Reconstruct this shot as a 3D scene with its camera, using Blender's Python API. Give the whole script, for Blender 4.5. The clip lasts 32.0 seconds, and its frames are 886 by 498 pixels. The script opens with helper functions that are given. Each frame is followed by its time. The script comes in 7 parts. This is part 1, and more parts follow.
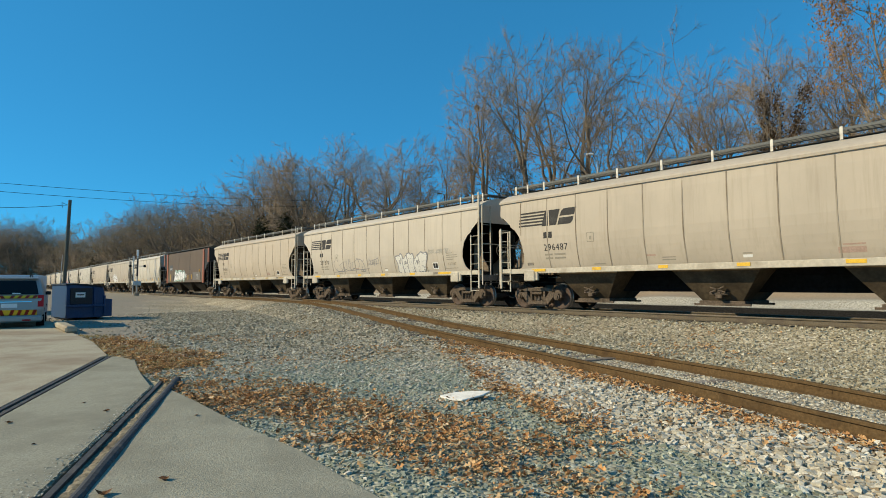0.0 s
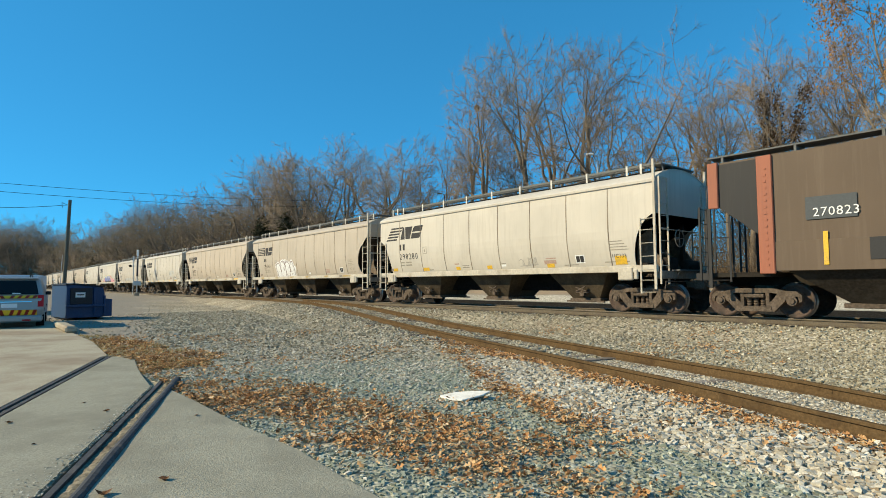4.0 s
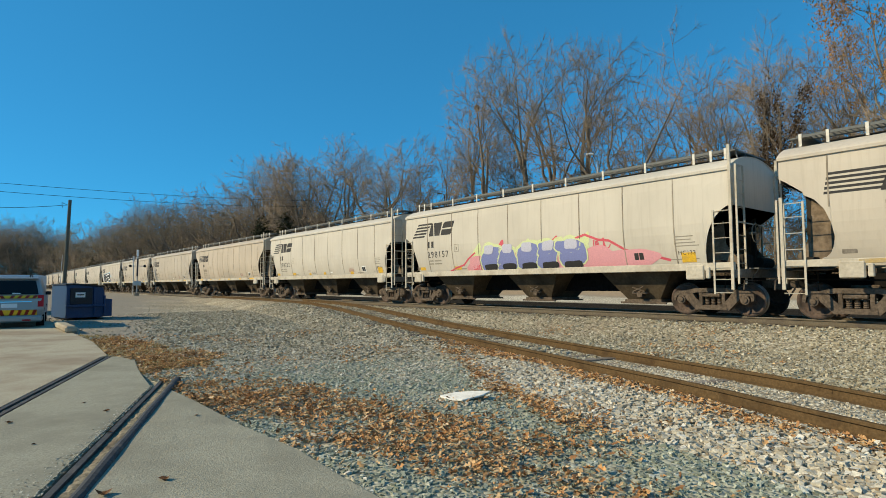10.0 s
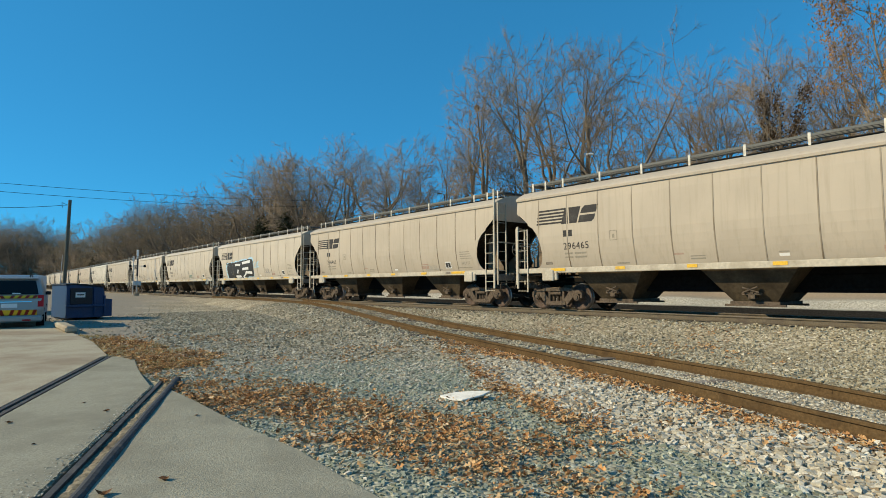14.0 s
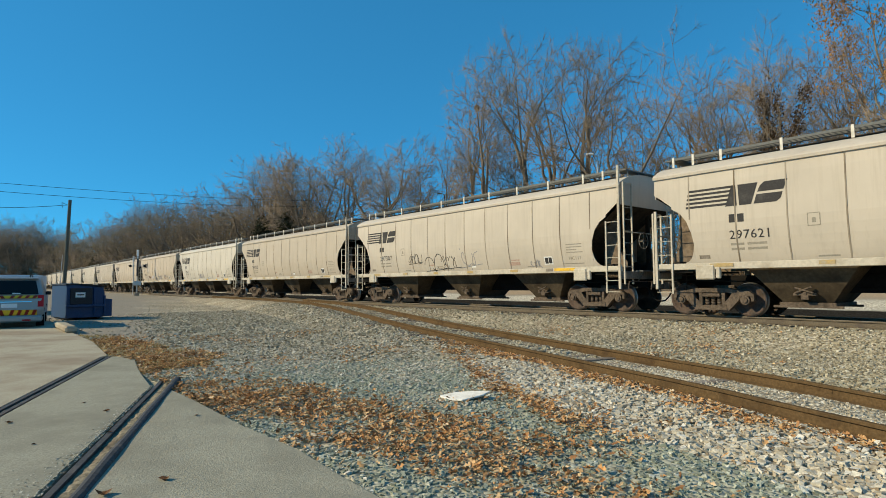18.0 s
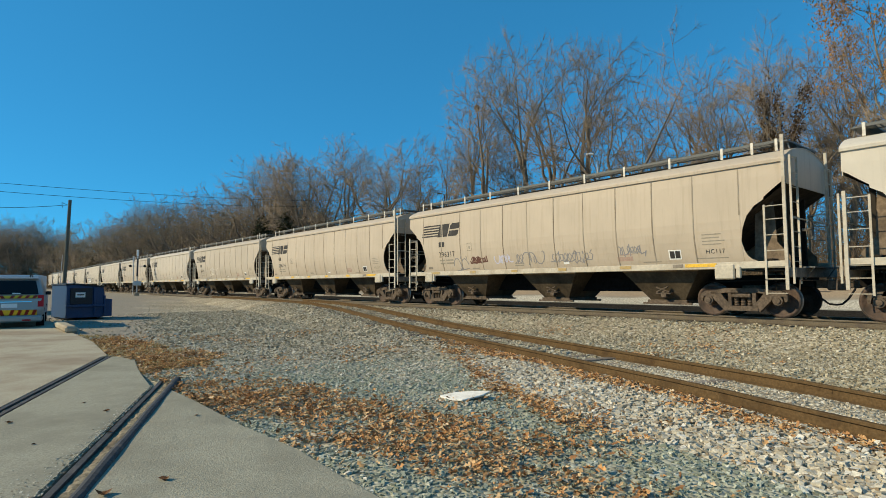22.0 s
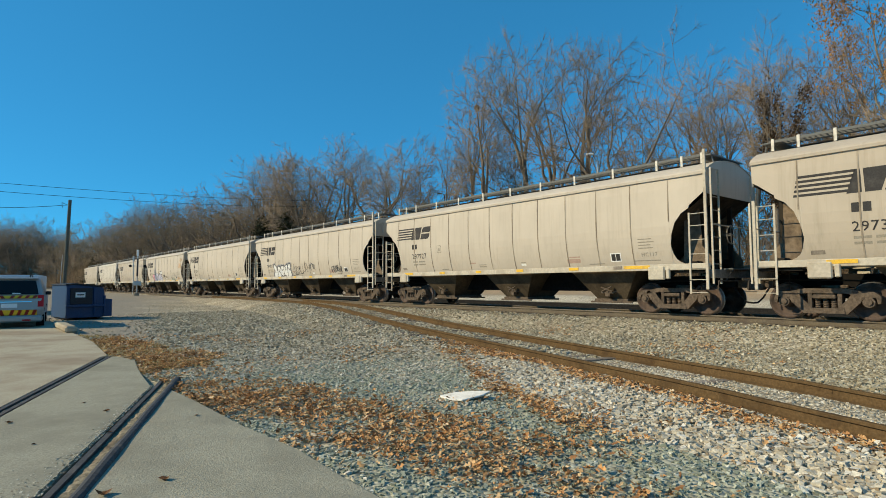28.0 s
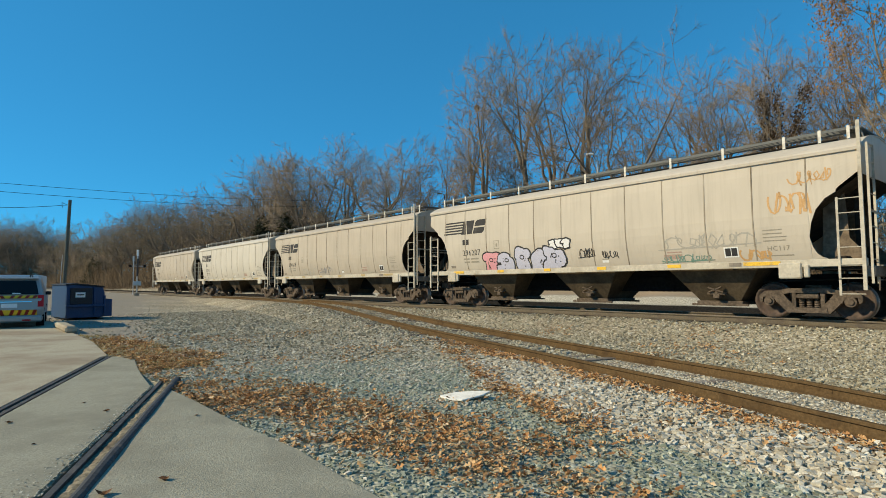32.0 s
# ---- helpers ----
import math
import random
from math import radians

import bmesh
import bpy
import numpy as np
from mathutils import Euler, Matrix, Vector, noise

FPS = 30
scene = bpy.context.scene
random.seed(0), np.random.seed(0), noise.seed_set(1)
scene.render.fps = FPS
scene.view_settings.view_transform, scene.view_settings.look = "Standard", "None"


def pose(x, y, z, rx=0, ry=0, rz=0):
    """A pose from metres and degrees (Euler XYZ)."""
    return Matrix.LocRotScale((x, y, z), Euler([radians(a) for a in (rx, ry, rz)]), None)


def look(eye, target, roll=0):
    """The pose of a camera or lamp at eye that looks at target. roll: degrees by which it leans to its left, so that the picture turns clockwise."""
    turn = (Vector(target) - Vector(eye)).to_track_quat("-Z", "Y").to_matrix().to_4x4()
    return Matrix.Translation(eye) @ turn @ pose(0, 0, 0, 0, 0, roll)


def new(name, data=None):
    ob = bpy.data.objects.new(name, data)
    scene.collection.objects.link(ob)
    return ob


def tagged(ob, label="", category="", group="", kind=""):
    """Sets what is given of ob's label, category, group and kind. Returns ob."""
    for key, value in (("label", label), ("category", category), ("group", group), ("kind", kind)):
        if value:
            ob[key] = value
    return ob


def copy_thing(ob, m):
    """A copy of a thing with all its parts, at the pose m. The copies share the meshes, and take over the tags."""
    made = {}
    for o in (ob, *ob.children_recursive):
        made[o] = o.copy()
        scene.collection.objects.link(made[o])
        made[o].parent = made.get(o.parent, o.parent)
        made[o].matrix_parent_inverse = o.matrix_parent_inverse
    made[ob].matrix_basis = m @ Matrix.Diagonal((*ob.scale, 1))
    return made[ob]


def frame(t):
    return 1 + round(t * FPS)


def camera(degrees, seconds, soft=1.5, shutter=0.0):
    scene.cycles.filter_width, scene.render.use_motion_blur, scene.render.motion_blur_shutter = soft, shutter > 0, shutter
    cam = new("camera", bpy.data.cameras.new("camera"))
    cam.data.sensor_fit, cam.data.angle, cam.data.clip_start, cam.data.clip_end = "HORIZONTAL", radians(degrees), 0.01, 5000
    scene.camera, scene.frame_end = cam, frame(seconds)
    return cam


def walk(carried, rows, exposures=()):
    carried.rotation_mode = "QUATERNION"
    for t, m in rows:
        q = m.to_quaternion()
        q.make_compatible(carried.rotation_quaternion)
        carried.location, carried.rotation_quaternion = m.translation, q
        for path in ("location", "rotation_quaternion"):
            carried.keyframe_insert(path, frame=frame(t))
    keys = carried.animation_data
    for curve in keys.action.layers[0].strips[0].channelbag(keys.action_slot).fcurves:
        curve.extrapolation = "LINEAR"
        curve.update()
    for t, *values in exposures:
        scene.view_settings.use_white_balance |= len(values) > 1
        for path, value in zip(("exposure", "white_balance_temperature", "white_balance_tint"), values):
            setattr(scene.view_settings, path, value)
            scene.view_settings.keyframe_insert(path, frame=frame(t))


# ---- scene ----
# ============ camera ============
EYE = (0.0, 0.0, 0.927)
TILT = radians(3.6075)
cam = camera(76.93, 32.0, soft=0.9, shutter=0.0)
VIEW = look(EYE, (0.0, math.cos(TILT), EYE[2] + math.sin(TILT)), -0.262)
EXPOSURE = -0.08
walk(cam, [(0.0, VIEW), (32.0, VIEW)], [(0.0, EXPOSURE), (1.5, EXPOSURE), (2.6, EXPOSURE + 0.28), (3.6, EXPOSURE + 0.28), (5.0, EXPOSURE), (32.0, EXPOSURE)])

# ============ world, sun, exposure ============
SUN_AZ, SUN_EL = radians(96.0), radians(30.0)   # azimuth measured from +Y towards -X
world = bpy.data.worlds.new("sky")
scene.world = world
world.use_nodes = True
wn = world.node_tree
sky = wn.nodes.new("ShaderNodeTexSky")
sky.sky_type, sky.sun_disc = "NISHITA", False
sky.sun_elevation, sky.sun_rotation = SUN_EL, -SUN_AZ
sky.air_density, sky.dust_density, sky.ozone_density, sky.altitude = 0.8, 0.0, 1.2, 2500
tint = wn.nodes.new("ShaderNodeMix")
tint.data_type, tint.blend_type = "RGBA", "MULTIPLY"
tint.inputs[0].default_value, tint.inputs[7].default_value = 1.0, (0.252, 1.445, 2.27, 1)
even = wn.nodes.new("ShaderNodeGamma")
even.inputs[1].default_value = 0.5
wn.links.new(sky.outputs[0], even.inputs[0])
wn.links.new(even.outputs[0], tint.inputs[6])
wn.links.new(tint.outputs[2], wn.nodes["Background"].inputs[0])
wn.nodes["Background"].inputs[1].default_value = 0.15
sun_data = bpy.data.lights.new("sun", "SUN")
sun_data.energy, sun_data.angle, sun_data.color = 5.2, radians(0.5), (1.0, 0.835, 0.545)
sun = new("sun", sun_data)
to_sun = Vector((-math.sin(SUN_AZ) * math.cos(SUN_EL), math.cos(SUN_AZ) * math.cos(SUN_EL), math.sin(SUN_EL)))
sun.matrix_world = look(to_sun * 300, (0, 0, 0))
scene.view_settings.exposure = EXPOSURE

# ============ materials ============
def ramp(nt, stops):
    r = nt.nodes.new("ShaderNodeValToRGB")
    els = r.color_ramp.elements
    while len(els) < len(stops):
        els.new(0.5)
    for e, (pos, col) in zip(els, stops):
        e.position, e.color = pos, (*col, 1)
    return r


def coords(nt, kind="Object", scale=(1, 1, 1)):
    tc, mp = nt.nodes.new("ShaderNodeTexCoord"), nt.nodes.new("ShaderNodeMapping")
    mp.inputs["Scale"].default_value = scale
    nt.links.new(tc.outputs[kind], mp.inputs["Vector"])
    return mp.outputs[0]


def noise_tex(nt, vec, scale, detail=4, rough=0.55):
    n = nt.nodes.new("ShaderNodeTexNoise")
    n.inputs["Scale"].default_value, n.inputs["Detail"].default_value, n.inputs["Roughness"].default_value = scale, detail, rough
    nt.links.new(vec, n.inputs["Vector"])
    return n.outputs["Fac"]


def mix(nt, fac, a, b, mode="MIX"):
    m = nt.nodes.new("ShaderNodeMix")
    m.data_type, m.blend_type = "RGBA", mode
    for sock, v in ((m.inputs[0], fac), (m.inputs[6], a), (m.inputs[7], b)):
        if isinstance(v, bpy.types.NodeSocket):
            nt.links.new(v, sock)
        elif isinstance(v, (int, float)):
            sock.default_value = v
        else:
            sock.default_value = (*v, 1)
    return m.outputs[2]


def surface(name, base, rough=0.8, metal=0.0, grain=20.0, vary=0.25, bump=0.15, stain=None, stain_scale=1.5,
            stain_lo=0.5, stain_hi=0.7, streak=(1, 1, 1), random=0.0, spec=None):
    """A weathered surface: base colour with fine grain, larger stains and bump."""
    m = bpy.data.materials.new(name)
    m.use_nodes = True
    nt = m.node_tree
    b = nt.nodes["Principled BSDF"]
    v = coords(nt, "Object")
    fine = noise_tex(nt, v, grain, 5, 0.6)
    lo = tuple(c * (1 - vary) for c in base)
    hi = tuple(min(1, c * (1 + vary)) for c in base)
    r = ramp(nt, [(0.3, lo), (0.7, hi)])
    nt.links.new(fine, r.inputs[0])
    col = r.outputs[0]
    if stain:
        big = noise_tex(nt, coords(nt, "Object", streak), stain_scale, 6, 0.62)
        rs = ramp(nt, [(stain_lo, (0, 0, 0)), (stain_hi, (1, 1, 1))])
        nt.links.new(big, rs.inputs[0])
        col = mix(nt, rs.outputs[0], col, stain)
    if random:
        oi = nt.nodes.new("ShaderNodeObjectInfo")
        rr = ramp(nt, [(0, (1 - random,) * 3), (1, (1 + random,) * 3)])
        nt.links.new(oi.outputs["Random"], rr.inputs[0])
        col = mix(nt, 1.0, col, rr.outputs[0], "MULTIPLY")
    nt.links.new(col, b.inputs["Base Color"])
    b.inputs["Roughness"].default_value, b.inputs["Metallic"].default_value = rough, metal
    b.inputs["Specular IOR Level"].default_value = spec if spec is not None else (0.05 if rough > 0.84 else 0.35)
    if bump:
        bn = nt.nodes.new("ShaderNodeBump")
        bn.inputs["Strength"].default_value, bn.inputs["Distance"].default_value = bump, 0.02
        nt.links.new(fine, bn.inputs["Height"])
        nt.links.new(bn.outputs[0], b.inputs["Normal"])
    return m


def islands(name, stops, rough=0.85, bump=0.0, bump_scale=60.0):
    """Colour that changes from loose piece to loose piece of one mesh."""
    m = bpy.data.materials.new(name)
    m.use_nodes = True
    nt = m.node_tree
    b = nt.nodes["Principled BSDF"]
    g = nt.nodes.new("ShaderNodeNewGeometry")
    r = ramp(nt, stops)
    nt.links.new(g.outputs["Random Per Island"], r.inputs[0])
    v = coords(nt, "Object")
    fine = noise_tex(nt, v, bump_scale, 3)
    rf = ramp(nt, [(0.25, (0.7, 0.7, 0.7)), (0.75, (1.2, 1.2, 1.2))])
    nt.links.new(fine, rf.inputs[0])
    nt.links.new(mix(nt, 1.0, r.outputs[0], rf.outputs[0], "MULTIPLY"), b.inputs["Base Color"])
    b.inputs["Roughness"].default_value = rough
    b.inputs["Specular IOR Level"].default_value = 0.06
    return m


def car_paint(name, base, dirt):
    """Old freight-car enamel: dulled, streaked downwards, dustier low down the sheets by wear."""
    m = bpy.data.materials.new(name)
    m.use_nodes = True
    nt = m.node_tree
    b = nt.nodes["Principled BSDF"]
    oi = nt.nodes.new("ShaderNodeObjectInfo")
    tc = nt.nodes.new("ShaderNodeTexCoord")
    off = nt.nodes.new("ShaderNodeVectorMath")
    off.operation = "ADD"
    sc = nt.nodes.new("ShaderNodeVectorMath")
    sc.operation = "SCALE"
    cmb = nt.nodes.new("ShaderNodeCombineXYZ")
    for i in range(3):
        nt.links.new(oi.outputs["Random"], cmb.inputs[i])
    nt.links.new(cmb.outputs[0], sc.inputs[0])
    sc.inputs["Scale"].default_value = 60.0
    nt.links.new(tc.outputs["Object"], off.inputs[0])
    nt.links.new(sc.outputs[0], off.inputs[1])
    def mapped(s):
        mp = nt.nodes.new("ShaderNodeMapping")
        mp.inputs["Scale"].default_value = s
        nt.links.new(off.outputs[0], mp.inputs["Vector"])
        return mp.outputs[0]
    big = noise_tex(nt, mapped((0.55, 0.55, 0.35)), 1.3, 6, 0.6)
    strk = noise_tex(nt, mapped((5.0, 5.0, 0.28)), 1.6, 6, 0.65)
    fine = noise_tex(nt, mapped((1, 1, 1)), 45, 4, 0.6)
    r1 = ramp(nt, [(0.38, (0, 0, 0)), (0.72, (0.75, 0.75, 0.75))])
    nt.links.new(big, r1.inputs[0])
    r2 = ramp(nt, [(0.5, (0, 0, 0)), (0.85, (0.55, 0.55, 0.55))])
    nt.links.new(strk, r2.inputs[0])
    r3 = ramp(nt, [(0.62, (0, 0, 0)), (0.8, (0.5, 0.5, 0.5))])
    nt.links.new(fine, r3.inputs[0])
    col = mix(nt, r1.outputs[0], base, tuple(c * 0.82 for c in base))
    col = mix(nt, r2.outputs[0], col, dirt)
    col = mix(nt, r3.outputs[0], col, tuple(c * 0.75 for c in base))
    nt.links.new(col, b.inputs["Base Color"])
    b.inputs["Roughness"].default_value, b.inputs["Specular IOR Level"].default_value = 0.62, 0.3
    bn = nt.nodes.new("ShaderNodeBump")
    bn.inputs["Strength"].default_value, bn.inputs["Distance"].default_value = 0.25, 0.03
    nt.links.new(noise_tex(nt, mapped((0.9, 0.9, 0.4)), 1.2, 2, 0.4), bn.inputs["Height"])
    nt.links.new(bn.outputs[0], b.inputs["Normal"])
    return m


PAINTS = [
    car_paint("tan_enamel", (0.50, 0.437, 0.348), (0.305, 0.25, 0.182)),
    car_paint("cream_enamel", (0.556, 0.497, 0.407), (0.365, 0.315, 0.24)),
    car_paint("pale_grey_enamel", (0.595, 0.55, 0.462), (0.385, 0.34, 0.27)),
    car_paint("beige_enamel", (0.525, 0.448, 0.348), (0.305, 0.24, 0.168)),
]
BROWN = car_paint("brown_enamel", (0.13, 0.093, 0.062), (0.18, 0.138, 0.098))
BROWN_DARK = car_paint("soot_black_enamel", (0.03, 0.03, 0.03), (0.06, 0.055, 0.05))
PRIMER = car_paint("red_primer", (0.36, 0.13, 0.075), (0.17, 0.08, 0.06))
# grime, with the base darkened further to carry underbody shade
UNDER = surface("grimy_shade_undersheet", (0.03, 0.026, 0.021), 0.9, 0, 14, 0.35, 0.2, (0.045, 0.04, 0.033), 1.2)
GUSSET = surface("dusty_gusset", (0.20, 0.155, 0.11), 0.9, 0, 10, 0.3, 0.15, (0.08, 0.062, 0.046), 1.6, 0.42, 0.65)
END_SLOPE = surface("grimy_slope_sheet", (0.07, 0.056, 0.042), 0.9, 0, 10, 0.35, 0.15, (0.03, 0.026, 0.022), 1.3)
# near black: the shade under the cars is put into this colour
SLOPE = surface("shade_black_sheet", (0.014, 0.013, 0.012), 0.9, 0, 10, 0.3, 0.1, (0.02, 0.02, 0.02), 1.5)
TRUCK = surface("dusty_cast_iron", (0.125, 0.098, 0.075), 0.9, 0.0, 18, 0.4, 0.4, (0.05, 0.042, 0.034), 3.0)
WHEEL = surface("rusty_wheel", (0.10, 0.07, 0.055), 0.8, 0.2, 16, 0.4, 0.3, (0.04, 0.035, 0.03), 4.0)
TREAD = surface("polished_tread", (0.35, 0.34, 0.33), 0.35, 0.9, 30, 0.2, 0.05)
BLACK = surface("faded_black_lettering", (0.035, 0.034, 0.034), 0.75, 0, 40, 0.3, 0.0, (0.08, 0.075, 0.07), 3.0, 0.55, 0.8)
FAINT = surface("faint_stencil", (0.30, 0.275, 0.22), 0.8, 0, 30, 0.25, 0.0)
PINKISH = surface("faint_red_stencil", (0.42, 0.30, 0.24), 0.8, 0, 30, 0.2, 0.0)
YELLOW = surface("yellow_reflector", (0.75, 0.46, 0.04), 0.45, 0, 30, 0.2, 0.0, (0.40, 0.27, 0.10), 6.0, 0.5, 0.75)
DULL_YELLOW = surface("dusty_reflector", (0.42, 0.30, 0.12), 0.6, 0, 30, 0.2, 0.0, (0.36, 0.32, 0.24), 6.0, 0.45, 0.7)
CREAM = surface("cream_bracket_paint", (0.66, 0.63, 0.55), 0.65, 0, 30, 0.12, 0.0, (0.36, 0.32, 0.26), 4.0)
SLAB_WHITE = surface("chalky_white_slab", (0.80, 0.775, 0.70), 0.9, 0, 30, 0.10, 0.2, (0.66, 0.63, 0.55), 5.0)
WHITE = surface("white_paint", (0.78, 0.78, 0.75), 0.6, 0, 30, 0.08, 0.0)
GRATE = surface("galvanised_grating", (0.13, 0.135, 0.13), 0.7, 0.2, 30, 0.3, 0.1)
RAIL = surface("rusty_rail", (0.115, 0.075, 0.037), 0.9, 0.0, 30, 0.3, 0.3, (0.07, 0.045, 0.024), 2.5)
RAIL_MAIN = surface("brown_rail", (0.135, 0.11, 0.075), 0.8, 0.1, 30, 0.3, 0.3, (0.09, 0.07, 0.055), 2.5)
RAIL_TOP = surface("worn_rail_head", (0.24, 0.205, 0.165), 0.65, 0.2, 40, 0.2, 0.05)
TIE = surface("weathered_tie", (0.15, 0.125, 0.10), 0.95, 0, 12, 0.4, 0.5, (0.28, 0.25, 0.21), 2.0, random=0.35)
CONCRETE = surface("pad_concrete", (0.35, 0.335, 0.258), 0.92, 0, 70, 0.30, 0.5, (0.262, 0.25, 0.193), 1.1, 0.40, 0.66)
CONCRETE_OLD = surface("stained_concrete", (0.43, 0.39, 0.29), 0.92, 0, 60, 0.22, 0.4, (0.31, 0.255, 0.185), 0.6, 0.4, 0.6)
STEEL_DARK = surface("dark_steel_edge", (0.055, 0.055, 0.056), 0.75, 0.0, 20, 0.4, 0.4, (0.14, 0.12, 0.10), 3.5, 0.55, 0.72)
DIRT = surface("dry_dirt", (0.27, 0.235, 0.165), 0.95, 0, 25, 0.5, 0.8, (0.13, 0.10, 0.07), 4.0)
BARK = surface("grey_bark", (0.215, 0.175, 0.13), 0.95, 0, 9, 0.35, 0.5, (0.095, 0.076, 0.058), 1.2, random=0.2)
TWIG = surface("twig_bark", (0.275, 0.22, 0.16), 0.95, 0, 3, 0.25, 0.0, random=0.22)
BRUSH = islands("brush_twigs", [(0.0, (0.07, 0.052, 0.033)), (0.5, (0.15, 0.11, 0.07)), (1.0, (0.24, 0.175, 0.11))])
HAZE_TWIG = islands("far_twigs", [(0.0, (0.115, 0.095, 0.064)), (0.5, (0.165, 0.135, 0.092)), (1.0, (0.225, 0.182, 0.125))])
POLE_WOOD = surface("pole_wood", (0.125, 0.125, 0.10), 0.95, 0, 20, 0.35, 0.4, (0.09, 0.075, 0.06), 2.0, streak=(6, 6, 0.4))
RUBBER = surface("tyre_rubber", (0.02, 0.02, 0.02), 0.85, 0, 30, 0.3, 0.1)
GALV = surface("galvanised_steel", (0.45, 0.46, 0.46), 0.45, 0.7, 20, 0.15, 0.05)
SILVER = surface("silver_paint", (0.34, 0.335, 0.32), 0.35, 0.25, 40, 0.05, 0.0)
DUMP_BLUE = surface("scuffed_blue_paint", (0.014, 0.05, 0.125), 0.5, 0, 18, 0.25, 0.1, (0.035, 0.055, 0.09), 2.5, 0.55, 0.75)
CHROME = surface("bright_trim", (0.75, 0.75, 0.74), 0.15, 1.0, 30, 0.05, 0.0)
LID_BLACK = surface("black_plastic_lid", (0.02, 0.022, 0.026), 0.55, 0, 20, 0.2, 0.1)


def glass_mat(name, tint, rough=0.03):
    m = bpy.data.materials.new(name)
    m.use_nodes = True
    b = m.node_tree.nodes["Principled BSDF"]
    b.inputs["Base Color"].default_value = (*tint, 1)
    b.inputs["Roughness"].default_value = rough
    b.inputs["Specular IOR Level"].default_value = 0.25
    return m


TINT_GLASS = glass_mat("tinted_glass", (0.008, 0.009, 0.010), 0.12)
RED_LENS = glass_mat("red_lens", (0.45, 0.015, 0.015), 0.1)
HOT_RED = surface("red_stripe", (0.45, 0.05, 0.03), 0.4, 0, 40, 0.05, 0.0)
CHEVRON = surface("amber_stripe", (0.85, 0.50, 0.03), 0.4, 0, 40, 0.05, 0.0)

# ============ mesh helpers ============
def part(name, bm, material, parent=None, label="", m=None):
    """Links a bmesh as one mesh object under a thing or a part."""
    me = bpy.data.meshes.new(name)
    bm.to_mesh(me)
    bm.free()
    return link(name, me, material, parent, label, m)


def link(name, me, material=None, parent=None, label="", m=None):
    if material and not me.materials:
        for one in (material if isinstance(material, (list, tuple)) else [material]):
            me.materials.append(one)
    ob = new(name, me)
    if parent:
        ob.parent = parent
    if m is not None:
        ob.matrix_basis = m
    if label:
        ob["label"] = label
    return ob


def thing(name, label, category, m=None, group="", kind=""):
    ob = new(name)
    ob.empty_display_size = 0.2
    if m is not None:
        ob.matrix_basis = m
    return tagged(ob, label, category, group, kind)


def box(bm, x0, x1, y0, y1, z0, z1, bev=0.0):
    r = bmesh.ops.create_cube(bm, size=1.0)
    vs = r["verts"]
    for v in vs:
        v.co = ((x0 + x1) / 2 + v.co.x * (x1 - x0), (y0 + y1) / 2 + v.co.y * (y1 - y0), (z0 + z1) / 2 + v.co.z * (z1 - z0))
    if bev:
        es = list({e for v in vs for e in v.link_edges})
        bmesh.ops.bevel(bm, geom=es, offset=bev, segments=1, affect="EDGES", profile=0.5)
    return bm


def bar(bm, a, b, r, sides=6, r2=None):
    """A round bar from a to b."""
    a, b = Vector(a), Vector(b)
    d = b - a
    m = Matrix.Translation((a + b) / 2) @ d.to_track_quat("Z", "Y").to_matrix().to_4x4()
    bmesh.ops.create_cone(bm, cap_ends=True, segments=sides, radius1=r, radius2=r if r2 is None else r2, depth=d.length, matrix=m)
    return bm


def flat(bm, a, b, w, t):
    """A flat strap from a to b, w wide across y and t thick."""
    a, b = Vector(a), Vector(b)
    d = b - a
    m = Matrix.Translation((a + b) / 2) @ d.to_track_quat("Z", "Y").to_matrix().to_4x4() @ Matrix.Diagonal((w, t, d.length, 1))
    bmesh.ops.create_cube(bm, size=1.0, matrix=m)
    return bm


def prism(bm, outline, y0, y1):
    """An outline in x, z pulled from y0 to y1."""
    lo = [bm.verts.new((x, y0, z)) for x, z in outline]
    hi = [bm.verts.new((x, y1, z)) for x, z in outline]
    n = len(outline)
    bm.faces.new(lo)
    bm.faces.new(hi[::-1])
    for i in range(n):
        j = (i + 1) % n
        bm.faces.new((lo[j], lo[i], hi[i], hi[j]))
    bmesh.ops.recalc_face_normals(bm, faces=bm.faces)
    return bm


def slab(bm, outline, z0, z1):
    """An outline in x, y pulled from z0 to z1."""
    lo = [bm.verts.new((x, y, z0)) for x, y in outline]
    hi = [bm.verts.new((x, y, z1)) for x, y in outline]
    n = len(outline)
    bm.faces.new(lo[::-1])
    bm.faces.new(hi)
    for i in range(n):
        j = (i + 1) % n
        bm.faces.new((lo[i], lo[j], hi[j], hi[i]))
    bmesh.ops.recalc_face_normals(bm, faces=bm.faces)
    return bm


def raw_mesh(name, verts, faces_flat, size, smooth=False):
    """A mesh of faces that all have the same number of corners, from arrays."""
    me = bpy.data.meshes.new(name)
    nf = len(faces_flat) // size
    me.vertices.add(len(verts))
    me.vertices.foreach_set("co", np.asarray(verts, np.float32).ravel())
    me.loops.add(len(faces_flat))
    me.loops.foreach_set("vertex_index", np.asarray(faces_flat, np.int32))
    me.polygons.add(nf)
    me.polygons.foreach_set("loop_start", np.arange(0, nf * size, size, dtype=np.int32))
    me.polygons.foreach_set("use_smooth", np.full(nf, smooth))
    me.update(calc_edges=True)
    return me


